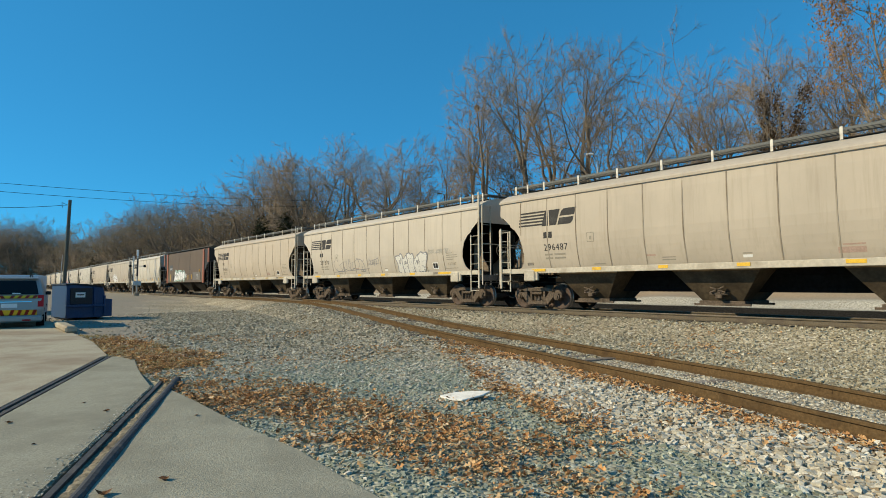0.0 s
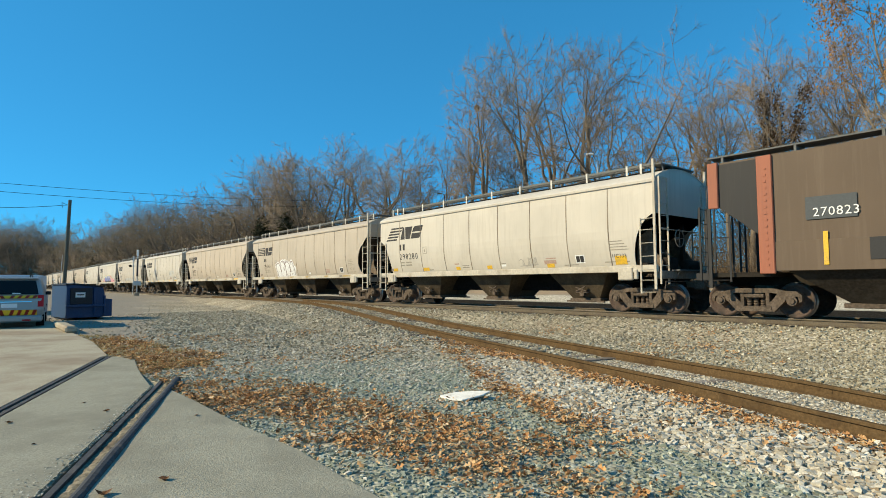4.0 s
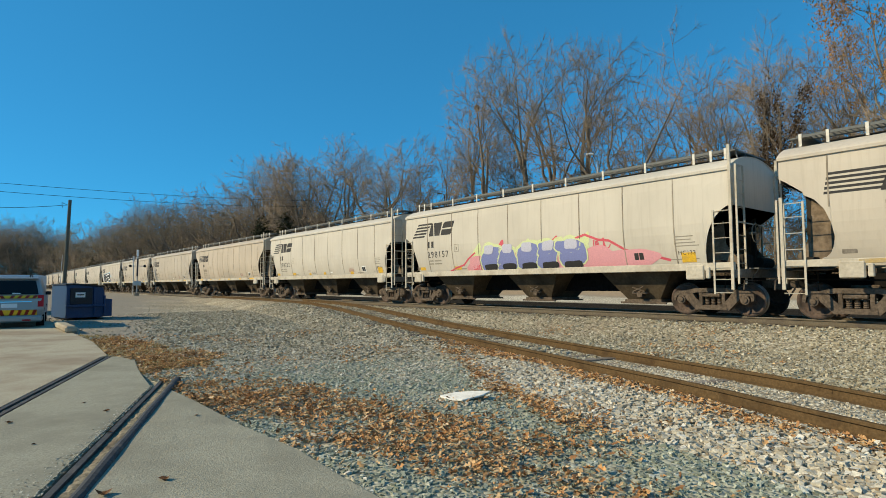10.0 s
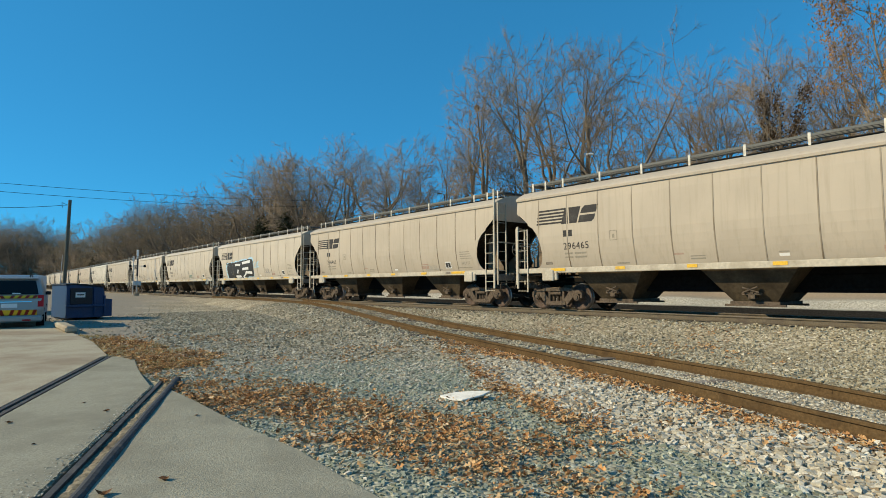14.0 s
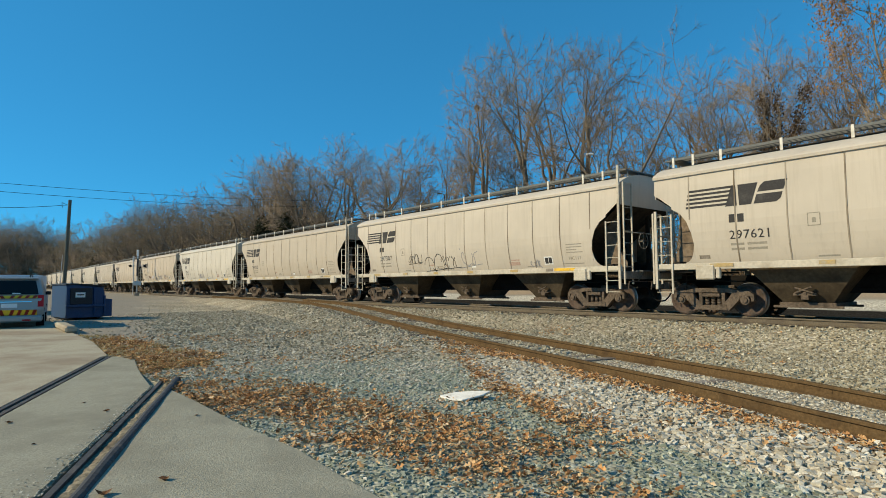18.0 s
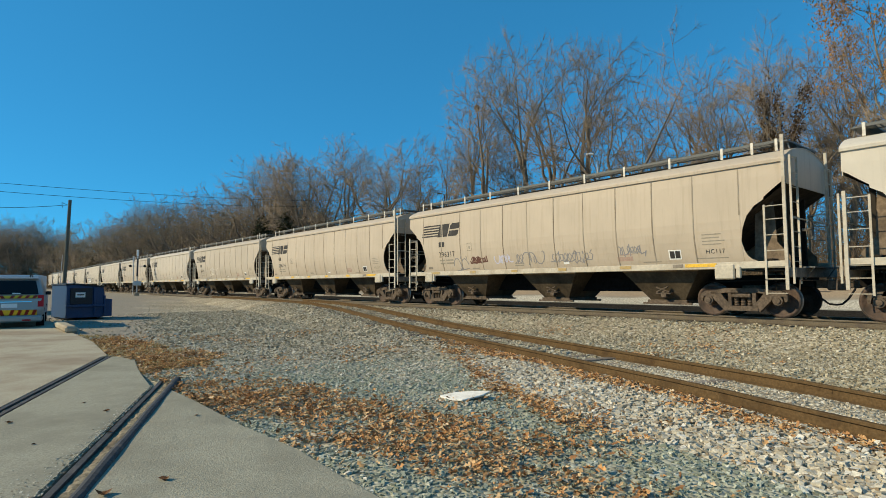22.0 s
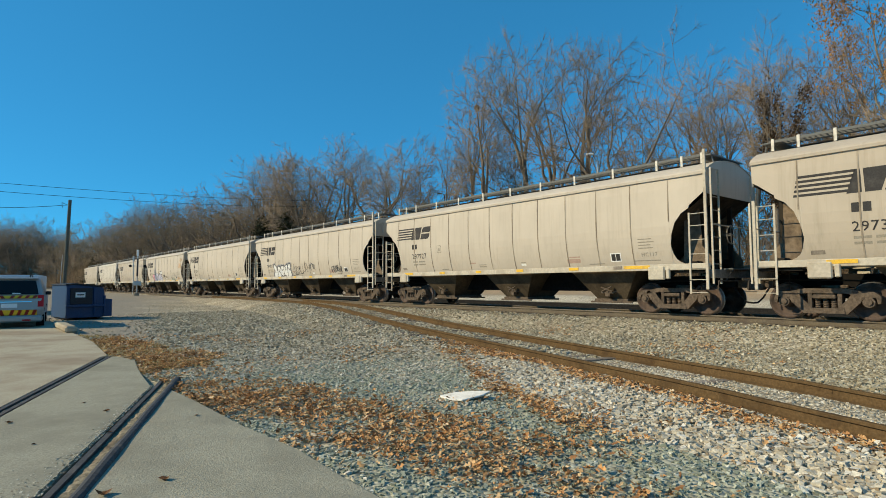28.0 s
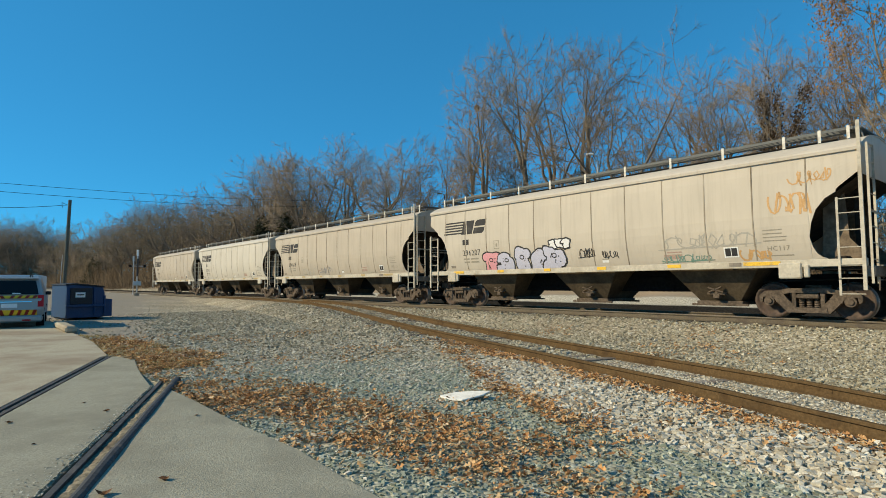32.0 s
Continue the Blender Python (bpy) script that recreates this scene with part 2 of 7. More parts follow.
def tubes(name, segs, sides=3):
    """Tapered tubes from rows of (ax, ay, az, bx, by, bz, ra, rb)."""
    a = np.asarray(segs, float)
    p, q = a[:, :3], a[:, 3:6]
    d = q - p
    d /= np.linalg.norm(d, axis=1, keepdims=True) + 1e-9
    up = np.where(np.abs(d[:, 2:3]) > 0.9, np.array([[1.0, 0, 0]]), np.array([[0, 0, 1.0]]))
    u = np.cross(d, up)
    u /= np.linalg.norm(u, axis=1, keepdims=True) + 1e-9
    w = np.cross(d, u)
    ang = np.arange(sides) * 2 * np.pi / sides
    ring = u[:, None] * np.cos(ang)[None, :, None] + w[:, None] * np.sin(ang)[None, :, None]
    va = p[:, None] + ring * a[:, 6][:, None, None]
    vb = q[:, None] + ring * a[:, 7][:, None, None]
    verts = np.concatenate([va, vb], 1).reshape(-1, 3)
    base = np.arange(len(a))[:, None] * (2 * sides)
    i = np.arange(sides)
    quad = np.stack([i, (i + 1) % sides, (i + 1) % sides + sides, i + sides], -1).ravel()
    return raw_mesh(name, verts, (base + quad[None]).ravel(), 4, True)


def spikes(name, segs):
    """Three-sided twigs that run out to a point, from rows like those of tubes()."""
    a = np.asarray(segs, float)
    p, q = a[:, :3], a[:, 3:6]
    d = q - p
    d /= np.linalg.norm(d, axis=1, keepdims=True) + 1e-9
    up = np.where(np.abs(d[:, 2:3]) > 0.9, np.array([[1.0, 0, 0]]), np.array([[0, 0, 1.0]]))
    u = np.cross(d, up)
    u /= np.linalg.norm(u, axis=1, keepdims=True) + 1e-9
    w = np.cross(d, u)
    ang = np.arange(3) * 2 * np.pi / 3
    ring = p[:, None] + (u[:, None] * np.cos(ang)[None, :, None] + w[:, None] * np.sin(ang)[None, :, None]) * a[:, 6][:, None, None]
    verts = np.concatenate([ring, q[:, None]], 1).reshape(-1, 3)
    tri = np.array([0, 1, 3, 1, 2, 3, 2, 0, 3])
    return raw_mesh(name, verts, (np.arange(len(a))[:, None] * 4 + tri[None]).ravel(), 3, True)


# lettering, made first while the scene is small
def text_mesh(text, size, gap=1.08):
    cu = bpy.data.curves.new("lettering", "FONT")
    cu.body, cu.size, cu.resolution_u, cu.space_character = text, size, 2, gap
    ob = bpy.data.objects.new("lettering", cu)
    scene.collection.objects.link(ob)
    me = bpy.data.meshes.new_from_object(ob.evaluated_get(bpy.context.evaluated_depsgraph_get()))
    bpy.data.objects.remove(ob)
    me.materials.clear()
    return me


# car by car from the front: number, paint, bright reflectors; the old brown car is the fourth
LIST = {-6: ("296487", 0, True), -5: ("297370", 1, True), -4: ("296310", 3, False), -2: ("298280", 2, True), -1: ("296963", 0, False), 0: ("296962", 3, False),
        1: ("297087", 2, True), 2: ("297280", 1, False), 3: ("298157", 2, True), 4: ("298222", 2, True), 5: ("297939", 3, True), 6: ("296465", 0, True), 7: ("296463", 0, True),
        8: ("297715", 1, True), 9: ("297621", 1, False), 10: ("297307", 1, False), 11: ("296353", 0, False), 12: ("295279", 2, True), 13: ("296317", 3, False), 14: ("296774", 3, True),
        15: ("296770", 0, False), 16: ("296751", 1, True), 17: ("297331", 0, True), 18: ("297927", 1, True), 19: ("294977", 1, True), 20: ("296204", 1, False), 21: ("296207", 1, True),
        22: ("296618", 0, False), 23: ("297102", 2, False), 24: ("296540", 0, False)}
SHORT = (-2, 3, 4)
TEXTS = {}
for _i, (_n, _t, _b) in LIST.items():
    TEXTS[_n] = text_mesh(_n, 0.40 if _i in SHORT else 0.33, 1.25 if _i in SHORT else 1.08)
TEXTS["270823"] = text_mesh("270823", 0.30)
for _n in ("HC117", "HC133"):
    TEXTS[_n] = text_mesh(_n, 0.17)


# ============ the main line ============
PITCH = 17.09
KNOTS = [-420, -230, -150, -110, -75, -45, -15, 15]
BENDS = [0.0030, 0.0012, 0.000114, 0.000100, 0.000191, 0.000161, -0.000379, 0.0]
_s = np.arange(-420, 560, 0.5)
_h = np.cumsum(np.interp(_s, KNOTS, BENDS)) * 0.5
_i = int(np.argmin(np.abs(_s)))
_h = _h - _h[_i] - 0.8803
_x = np.cumsum(np.cos(_h)) * 0.5
_y = np.cumsum(np.sin(_h)) * 0.5
_x, _y = _x - _x[_i] - 0.1372, _y - _y[_i] + 26.913


def line_at(s, d=0.0, z=0.0):
    """A point of the main line s metres along it, d metres to the camera's side; and the heading."""
    h = float(np.interp(s, _s, _h))
    return Vector((float(np.interp(s, _s, _x)) + d * math.sin(h), float(np.interp(s, _s, _y)) - d * math.cos(h), z)), h


H0 = -0.8803
AX = np.array([math.cos(H0), math.sin(H0)])
NX = np.array([math.sin(H0), -math.cos(H0)])
_dev_s = (_x + 0.1372) * AX[0] + (_y - 26.913) * AX[1]
_dev_d = (_x + 0.1372) * NX[0] + (_y - 26.913) * NX[1]


def plan(x, y):
    """Along-track and across-track place (towards the camera positive) of points of the plan."""
    s = (x + 0.1372) * AX[0] + (y - 26.913) * AX[1]
    d = (x + 0.1372) * NX[0] + (y - 26.913) * NX[1]
    return s, d - np.interp(s, _dev_s, _dev_d)


# the siding: plan and height of its rail tops
_sc = np.array([(14.6, -20.0, -0.42), (9.2, -6.0, -0.42), (6.9, 0.0, -0.42), (4.71, 6.03, -0.42), (4.0, 7.75, -0.39), (2.49, 11.55, -0.40), (-0.61, 17.58, -0.25),
                (-4.36, 26.3, -0.08), (-7.25, 32.0, -0.01), (-13.1, 41.2, 0.0), (-19.6, 49.4, 0.0)])


def _smooth(pts, n=14):
    out = []
    for i in range(len(pts) - 1):
        a, b, c, d = pts[max(i - 1, 0)], pts[i], pts[i + 1], pts[min(i + 2, len(pts) - 1)]
        for k in range(n):
            t = k / n
            out.append(0.5 * (2 * b + (c - a) * t + (2 * a - 5 * b + 4 * c - d) * t ** 2 + (3 * b - a - 3 * c + d) * t ** 3))
    out.append(pts[-1])
    return np.array(out)


SIDING = _smooth(_sc)


def siding_gap(x, y):
    """Distance of points from the siding's middle, and its rail height there."""
    best = np.full(np.shape(x), 1e9)
    zz = np.zeros(np.shape(x))
    for px, py, pz in SIDING[::2]:
        q = (x - px) ** 2 + (y - py) ** 2
        zz = np.where(q < best, pz, zz)
        best = np.minimum(best, q)
    return np.sqrt(best), zz


def ease(v, a, b):
    t = np.clip((v - a) / (b - a), 0, 1)
    return t * t * (3 - 2 * t)


def ground_z(x, y):
    x, y = np.asarray(x, float), np.asarray(y, float)
    s, d = plan(x, y)
    base = -0.56 + 0.40 * ease(-s, 10, 62) * ease(d, -60, -2)
    heap = (0.36 + 0.07 * np.sin(s * 0.55 + np.sin(s * 0.23))) * ease(-d, 15.0, 17.6) + (0.75 + 0.15 * np.sin(s * 0.8 + 2 * np.sin(s * 0.31))) * ease(-d, 17.8, 21.5)
    far_side = -0.42 + heap + 5.0 * ease(-d, 55, 160)
    z = np.where(d > 0, base, far_side)
    crown = -0.20 - 0.36 * ease(np.abs(d), 1.5, 3.4)
    z = np.maximum(z, crown)
    g, zz = siding_gap(x, y)
    bed = zz - 0.165 - 0.10 * ease(g, 1.1, 2.4) - 0.7 * ease(g, 2.0, 5.0)
    z = np.where(g < 1.2, np.maximum(bed, np.where(np.abs(d) < 3.2, z, bed)), np.maximum(z, bed))
    return z + 0.012 * np.sin(x * 1.7 + 0.6 * np.sin(y * 1.1)) * np.sin(y * 1.3)


# ============ ground ============
def ground_material():
    m = bpy.data.materials.new("gravel_ground")
    m.use_nodes = True
    nt = m.node_tree
    b = nt.nodes["Principled BSDF"]
    v = coords(nt, "Object")
    vor = nt.nodes.new("ShaderNodeTexVoronoi")
    vor.inputs["Scale"].default_value = 17.0
    nt.links.new(v, vor.inputs["Vector"])
    sep = nt.nodes.new("ShaderNodeSeparateColor")
    nt.links.new(vor.outputs["Color"], sep.inputs[0])
    stone = ramp(nt, [(0.0, (0.22, 0.19, 0.145)), (0.3, (0.33, 0.295, 0.225)), (0.6, (0.41, 0.37, 0.285)), (0.85, (0.49, 0.45, 0.355)), (1.0, (0.62, 0.58, 0.48))])
    nt.links.new(sep.outputs[0], stone.inputs[0])
    big = noise_tex(nt, v, 0.35, 6, 0.6)
    rb = ramp(nt, [(0.4, (0.8, 0.78, 0.74)), (0.65, (1.15, 1.13, 1.08))])
    nt.links.new(big, rb.inputs[0])
    col = mix(nt, 1.0, stone.outputs[0], rb.outputs[0], "MULTIPLY")
    # painted-in zones by vertex weights: r leaf litter, g packed fines, b blue-grey stone
    at = nt.nodes.new("ShaderNodeAttribute")
    at.attribute_name = "zone"
    sz = nt.nodes.new("ShaderNodeSeparateColor")
    nt.links.new(at.outputs["Color"], sz.inputs[0])
    litter_n = noise_tex(nt, v, 26, 4, 0.7)
    litter = ramp(nt, [(0.3, (0.26, 0.17, 0.09)), (0.5, (0.40, 0.26, 0.13)), (0.7, (0.52, 0.37, 0.21))])
    nt.links.new(litter_n, litter.inputs[0])
    fines_n = noise_tex(nt, v, 9, 6, 0.7)
    fines = ramp(nt, [(0.3, (0.24, 0.215, 0.175)), (0.7, (0.36, 0.33, 0.275))])
    nt.links.new(fines_n, fines.inputs[0])
    blue = ramp(nt, [(0.0, (0.22, 0.235, 0.185)), (0.5, (0.36, 0.385, 0.31)), (1.0, (0.48, 0.50, 0.42))])
    nt.links.new(sep.outputs[1], blue.inputs[0])
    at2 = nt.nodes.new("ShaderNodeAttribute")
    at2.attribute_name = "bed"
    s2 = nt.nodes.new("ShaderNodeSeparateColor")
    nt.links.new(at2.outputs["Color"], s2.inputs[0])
    col = mix(nt, sz.outputs[1], col, fines.outputs[0])
    white = ramp(nt, [(0.0, (0.32, 0.29, 0.225)), (0.5, (0.54, 0.50, 0.40)), (1.0, (0.74, 0.70, 0.59))])
    nt.links.new(sep.outputs[2], white.inputs[0])
    col = mix(nt, s2.outputs[1], col, white.outputs[0])
    # near-black ground under and behind the train, its shade put into the colour
    train_shade = ramp(nt, [(0.0, (0.010, 0.009, 0.008)), (0.6, (0.024, 0.021, 0.018)), (1.0, (0.05, 0.045, 0.038))])
    nt.links.new(sep.outputs[2], train_shade.inputs[0])
    col = mix(nt, s2.outputs[0], col, train_shade.outputs[0])
    col = mix(nt, sz.outputs[2], col, blue.outputs[0])
    col = mix(nt, sz.outputs[0], col, litter.outputs[0])
    nt.links.new(col, b.inputs["Base Color"])
    b.inputs["Roughness"].default_value, b.inputs["Specular IOR Level"].default_value = 0.95, 0.0
    bn = nt.nodes.new("ShaderNodeBump")
    bn.inputs["Strength"].default_value, bn.inputs["Distance"].default_value = 1.0, 0.03
    bn.invert = True
    nt.links.new(vor.outputs["Distance"], bn.inputs["Height"])
    nt.links.new(bn.outputs[0], b.inputs["Normal"])
    return m


def wobble(x, y, f, seed):
    """A cheap smooth random field in -1..1."""
    r = np.random.RandomState(seed)
    v = 0
    for k in range(5):
        a, p1, p2 = r.rand() * 6.28, r.rand() * 6.28, r.rand()
        fr = f * (0.6 + 1.1 * k)
        v = v + np.sin((x * math.cos(a) + y * math.sin(a)) * fr + p1 + 1.5 * np.sin((y * math.cos(a) - x * math.sin(a)) * fr * 0.7 + p2)) / (1 + 0.6 * k)
    return v / 2.2


def second_line(y):
    """Plan x of the leaf line that parts the blue-grey stone from the pale stone."""
    return np.interp(y, [3.4, 5.03, 5.6, 6.76, 8.3, 13.7, 16.0], [2.9, 2.1, 1.57, 1.2, 0.72, 0.08, -0.6])


def cool_zone(x, y):
    u = (x + 2.1) * 0.70 + (y - 5.9) * 0.714
    return np.clip(ease(u, -0.7, -0.1) * (1 - ease(x - second_line(y), -0.25, 0.2)) * (1 - 0.5 * ease(y, 6.8, 10.0)) * (1 - ease(y, 9.5, 14.5)) * (0.9 + 0.45 * wobble(x, y, 1.3, 31)), 0, 1)


VERGE = [(-11.4, 17.0), (-9.4, 16.2), (-7.6, 14.4), (-4.9, 12.0), (-4.3, 10.5), (-5.0, 9.3), (-6.6, 11.0), (-9.0, 14.0)]    # grassy strip along the driveway


def leaf_density(x, y):
    """Where fallen leaves lie: along the pad's edge, along the siding and in drifts."""
    s, d = plan(x, y)
    g, _z = siding_gap(x, y)
    u = (x + 2.1) * 0.70 + (y - 5.9) * 0.714       # away from the pad's edge line
    clump = wobble(x, y, 2.4, 11)
    edge = ease(u, -0.15, 0.10) * (1 - ease(u, 1.2 + 0.5 * wobble(x, y, 1.2, 3), 2.2)) * ease(y, 4.6, 5.3) * (1 - ease(y, 8.2, 10.2)) * np.clip(0.55 + 0.85 * clump, 0.06, 1)
    low = np.exp(-((u - 0.8) / 0.5) ** 2) * (1 - ease(y, 5.4, 6.0)) * np.clip(0.3 + 0.7 * clump, 0, 0.8)
    rail = 1.25 * np.exp(-((g - 1.1 - 0.12 * np.sin(y * 2.3)) / 0.23) ** 2) * (1 - ease(y, 15, 22)) * (d > 2.5) * np.clip(0.75 + 0.5 * wobble(x, y, 1.9, 5), 0.1, 1) * (x > second_line(y))
    drift = np.exp(-((x - second_line(y)) / (0.22 + 0.16 * wobble(x, y, 1.5, 8))) ** 2) * np.clip(0.62 + 0.8 * wobble(x, y, 2.0, 9), 0, 1) * (1 - ease(y, 12, 15)) * ease(y, 4.3, 5.2)
    jx, jy = 0.35 * wobble(x, y, 3.1, 51), 0.35 * wobble(x, y, 2.7, 52)
    strip = inside(x + jx, y + jy, VERGE) * np.clip(0.62 + 0.5 * wobble(x, y, 2.2, 53), 0.15, 1)
    lone = 0.11 * ease(wobble(x, y, 1.6, 17), 0.2, 0.7)
    return np.clip(np.maximum.reduce([edge, low, rail, drift * 1.35, strip, lone]), 0, 1) * (g > 0.92) * (d > 2)


def packed_lot(x, y):
    """The smooth packed ground between the driveway's end and the gravel."""
    return ease(-x / np.maximum(y, 1.0) + 0.03 * wobble(x, y, 0.9, 71), 0.48, 0.56) * ease(y, 15.0, 17.5)


def build_ground():
    sc = np.concatenate([-np.geomspace(2500, 130, 26), np.arange(-120, -20, 2.0), np.arange(-20, 32, 0.35), np.arange(32, 60, 2.0), np.geomspace(62, 2500, 26)])
    dc = np.concatenate([-np.geomspace(2500, 62, 26), np.arange(-60, -24, 1.5), np.arange(-24, -8, 0.5), np.arange(-8, 22, 0.3), np.arange(22, 40, 1.5), np.geomspace(42, 2500, 26)])
    S, D = np.meshgrid(sc, dc, indexing="ij")
    X = -0.1372 + S * AX[0] + D * NX[0]
    Y = 26.913 + S * AX[1] + D * NX[1]
    Z = ground_z(X.ravel(), Y.ravel()).reshape(X.shape)
    pad = inside(X, Y, PAD_HULL)
    Z = np.where(pad, np.minimum(Z, -0.62), Z)
    n0, n1 = X.shape
    i, j = np.meshgrid(np.arange(n0 - 1), np.arange(n1 - 1), indexing="ij")
    a = (i * n1 + j).ravel()
    f = np.stack([a, a + 1, a + n1 + 1, a + n1], -1)[:, ::-1].ravel()
    me = raw_mesh("ground", np.stack([X, Y, Z], -1).reshape(-1, 3), f, 4, True)
    s, d = plan(X, Y)
    g, _z = siding_gap(X, Y)
    leafy = np.clip(leaf_density(X, Y) * 0.75, 0, 1)
    woods = ease(-d, 17.8, 19.5) * (0.45 + 0.55 * ease(-d, 22, 26))
    lot = ease(-s, 22, 40) * (d > 1.8) * (1 - 0.35 * (wobble(X, Y, 0.5, 21) > 0.3)) * (d < 60)
    lot = np.maximum(lot, packed_lot(X, Y) * (d > 1.8))
    lot = np.maximum(lot, ease(-d, 17.6, 18.6) * (1 - ease(-d, 24, 28)))
    blue = cool_zone(X, Y)
    col = np.stack([np.maximum(leafy, woods), lot * 0.9, blue * 0.8, np.ones_like(X)], -1).reshape(-1, 4).astype(np.float32)
    at = me.color_attributes.new("zone", "FLOAT_COLOR", "POINT")
    at.data.foreach_set("color", col.ravel())
    # weight of the painted shade, from the near rail to 15 m behind
    shade_w = ease(-d, -1.0, -0.2) * (1 - ease(-d, 14.6, 15.3)) * 0.97
    pale = ease(-d, 14.6, 15.3) * (1 - ease(-d, 17.6, 18.6)) * (0.75 + 0.25 * wobble(X, Y, 0.8, 41)) * ease(s, -45, -30)
    col = np.stack([shade_w, np.clip(pale, 0, 1), shade_w * 0, np.ones_like(X)], -1).reshape(-1, 4).astype(np.float32)
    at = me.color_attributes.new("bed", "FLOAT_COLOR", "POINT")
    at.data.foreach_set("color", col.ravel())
    return tagged(link("ground", me, ground_material()), "uneven gravel and dirt ground with fallen leaves", "ground", kind="structure")


def inside(x, y, poly):
    r = np.zeros(np.shape(x), bool)
    n = len(poly)
    for i in range(n):
        (x0, y0), (x1, y1) = poly[i], poly[(i + 1) % n]
        c = ((y0 > y) != (y1 > y)) & (x < (x1 - x0) * (y - y0) / (y1 - y0 + 1e-12) + x0)
        r ^= c
    return r


PAD_Z = -0.52
SLAB_C = [(-0.41, 3.88), (-0.81, 4.39), (-1.28, 5.03), (-2.09, 5.89), (-3.15, 7.16), (-3.93, 8.03), (-2.53, 3.91), (-1.5, 0.9), (0.4, -4.0), (2.5, -4.0), (1.6, 1.0)]
SLAB_B = [(-4.2, 8.13), (-5.03, 9.38), (-5.6, 10.3), (-5.97, 10.93), (-6.3, 11.4), (-6.66, 11.64), (-6.78, 11.46), (-4.93, 6.29), (-3.6, 2.6), (-1.2, -4.0), (0.1, -4.0), (-1.8, 1.0), (-2.8, 3.91)]
SLAB_A = [(-7.0, 11.75), (-9.08, 14.58), (-10.98, 16.8), (-13.0, 19.2), (-14.2, 20.6), (-18.5, 26.0), (-30.0, 24.0), (-30.0, -4.0), (-1.9, -4.0), (-3.9, 2.6), (-5.2, 6.5), (-6.98, 11.5)]
PAD_HULL = [(-0.41, 3.88), (-1.28, 5.03), (-2.09, 5.89), (-3.15, 7.16), (-3.93, 8.03), (-4.3, 8.6), (-5.03, 9.38), (-5.97, 10.93), (-7.0, 11.75), (-9.08, 14.58), (-10.98, 16.8),
            (-14.2, 20.6), (-18.5, 26.0), (-30.0, 24.0), (-30, -4), (2.5, -4), (1.6, 1.0)]


def build_pad():
    for ol, mat, lab in ((SLAB_C, CONCRETE, "grey broom-finished concrete slab with a ragged edge"), (SLAB_B, CONCRETE, "grey concrete slab between two drain channels"),
                         (SLAB_A, CONCRETE_OLD, "stained tan concrete driveway slab")):
        bm = slab(bmesh.new(), ol, PAD_Z - 0.16, PAD_Z)
        es = [e for e in bm.edges if all(abs(v.co.z - PAD_Z) < 1e-4 for v in e.verts)]
        bmesh.ops.bevel(bm, geom=es, offset=0.015, segments=2, affect="EDGES")
        tagged(part("pavement", bm, mat), lab, "pavement", kind="structure")
    # steel-edged channels between the slabs
    for pairs, lab in ((((-4.24, 8.75), (-2.62, 3.91), (-1.62, 0.9), (0.25, -4.0)), "open channel drain with dark steel edges and dirt in it"),
                       (((-6.88, 11.5), (-5.07, 6.4), (-3.75, 2.6), (-1.55, -4.0)), "narrow channel drain with dark steel edges")):
        wide = 0.10 if pairs[0][0] > -5 else 0.055
        t = thing("channel_drain", lab, "drain")
        for side in (-1, 1):
            bm = bmesh.new()
            for (a, b) in zip(pairs, pairs[1:]):
                dx, dy = b[0] - a[0], b[1] - a[1]
                ln = math.hypot(dx, dy)
                ox, oy = -dy / ln * side * wide, dx / ln * side * wide
                if side > 0 and wide > 0.08:        # the east edge is a heavy round pipe, its end standing clear of the slabs
                    n = max(2, int(ln / 0.5))
                    for k in range(n):
                        u, v = k / n, (k + 1) / n
                        bar(bm, (a[0] + dx * u + ox, a[1] + dy * u + oy, PAD_Z - 0.022 + 0.006 * math.sin(k * 1.7)), (a[0] + dx * v + ox, a[1] + dy * v + oy, PAD_Z - 0.022 + 0.006 * math.sin(k * 1.7 + 1.7)), 0.056, 12)
                else:
                    flat(bm, (a[0] + ox, a[1] + oy, PAD_Z - 0.028), (b[0] + ox, b[1] + oy, PAD_Z - 0.028), 0.05, 0.06)
            part("edge_pipe" if side > 0 and wide > 0.08 else "edge_bar", bm, STEEL_DARK, t, "dark rusted steel edge")
        rr = random.Random(len(lab))
        rows = []
        for (a, b) in zip(pairs, pairs[1:]):
            dx, dy = b[0] - a[0], b[1] - a[1]
            ln = math.hypot(dx, dy)
            for k in range(int(ln / 0.08)):
                u = k * 0.08 / ln
                rows.append((a[0] + dx * u, a[1] + dy * u, -dy / ln, dx / ln))
        bm, prev = bmesh.new(), None
        for x, y, nx, ny in rows:
            cur = [bm.verts.new((x + nx * wide * o, y + ny * wide * o, PAD_Z + h + rr.uniform(-0.006, 0.006))) for o, h in ((-0.8, -0.03), (-0.35, -0.022), (0.1, -0.016), (0.5, -0.018), (0.8, -0.026))]
            if prev:
                for k in range(4):
                    bm.faces.new((prev[k], prev[k + 1], cur[k + 1], cur[k]))
            prev = cur
        bmesh.ops.recalc_face_normals(bm, faces=bm.faces)
        part("channel_dirt", bm, DIRT, t, "dry tan dirt and leaf bits")


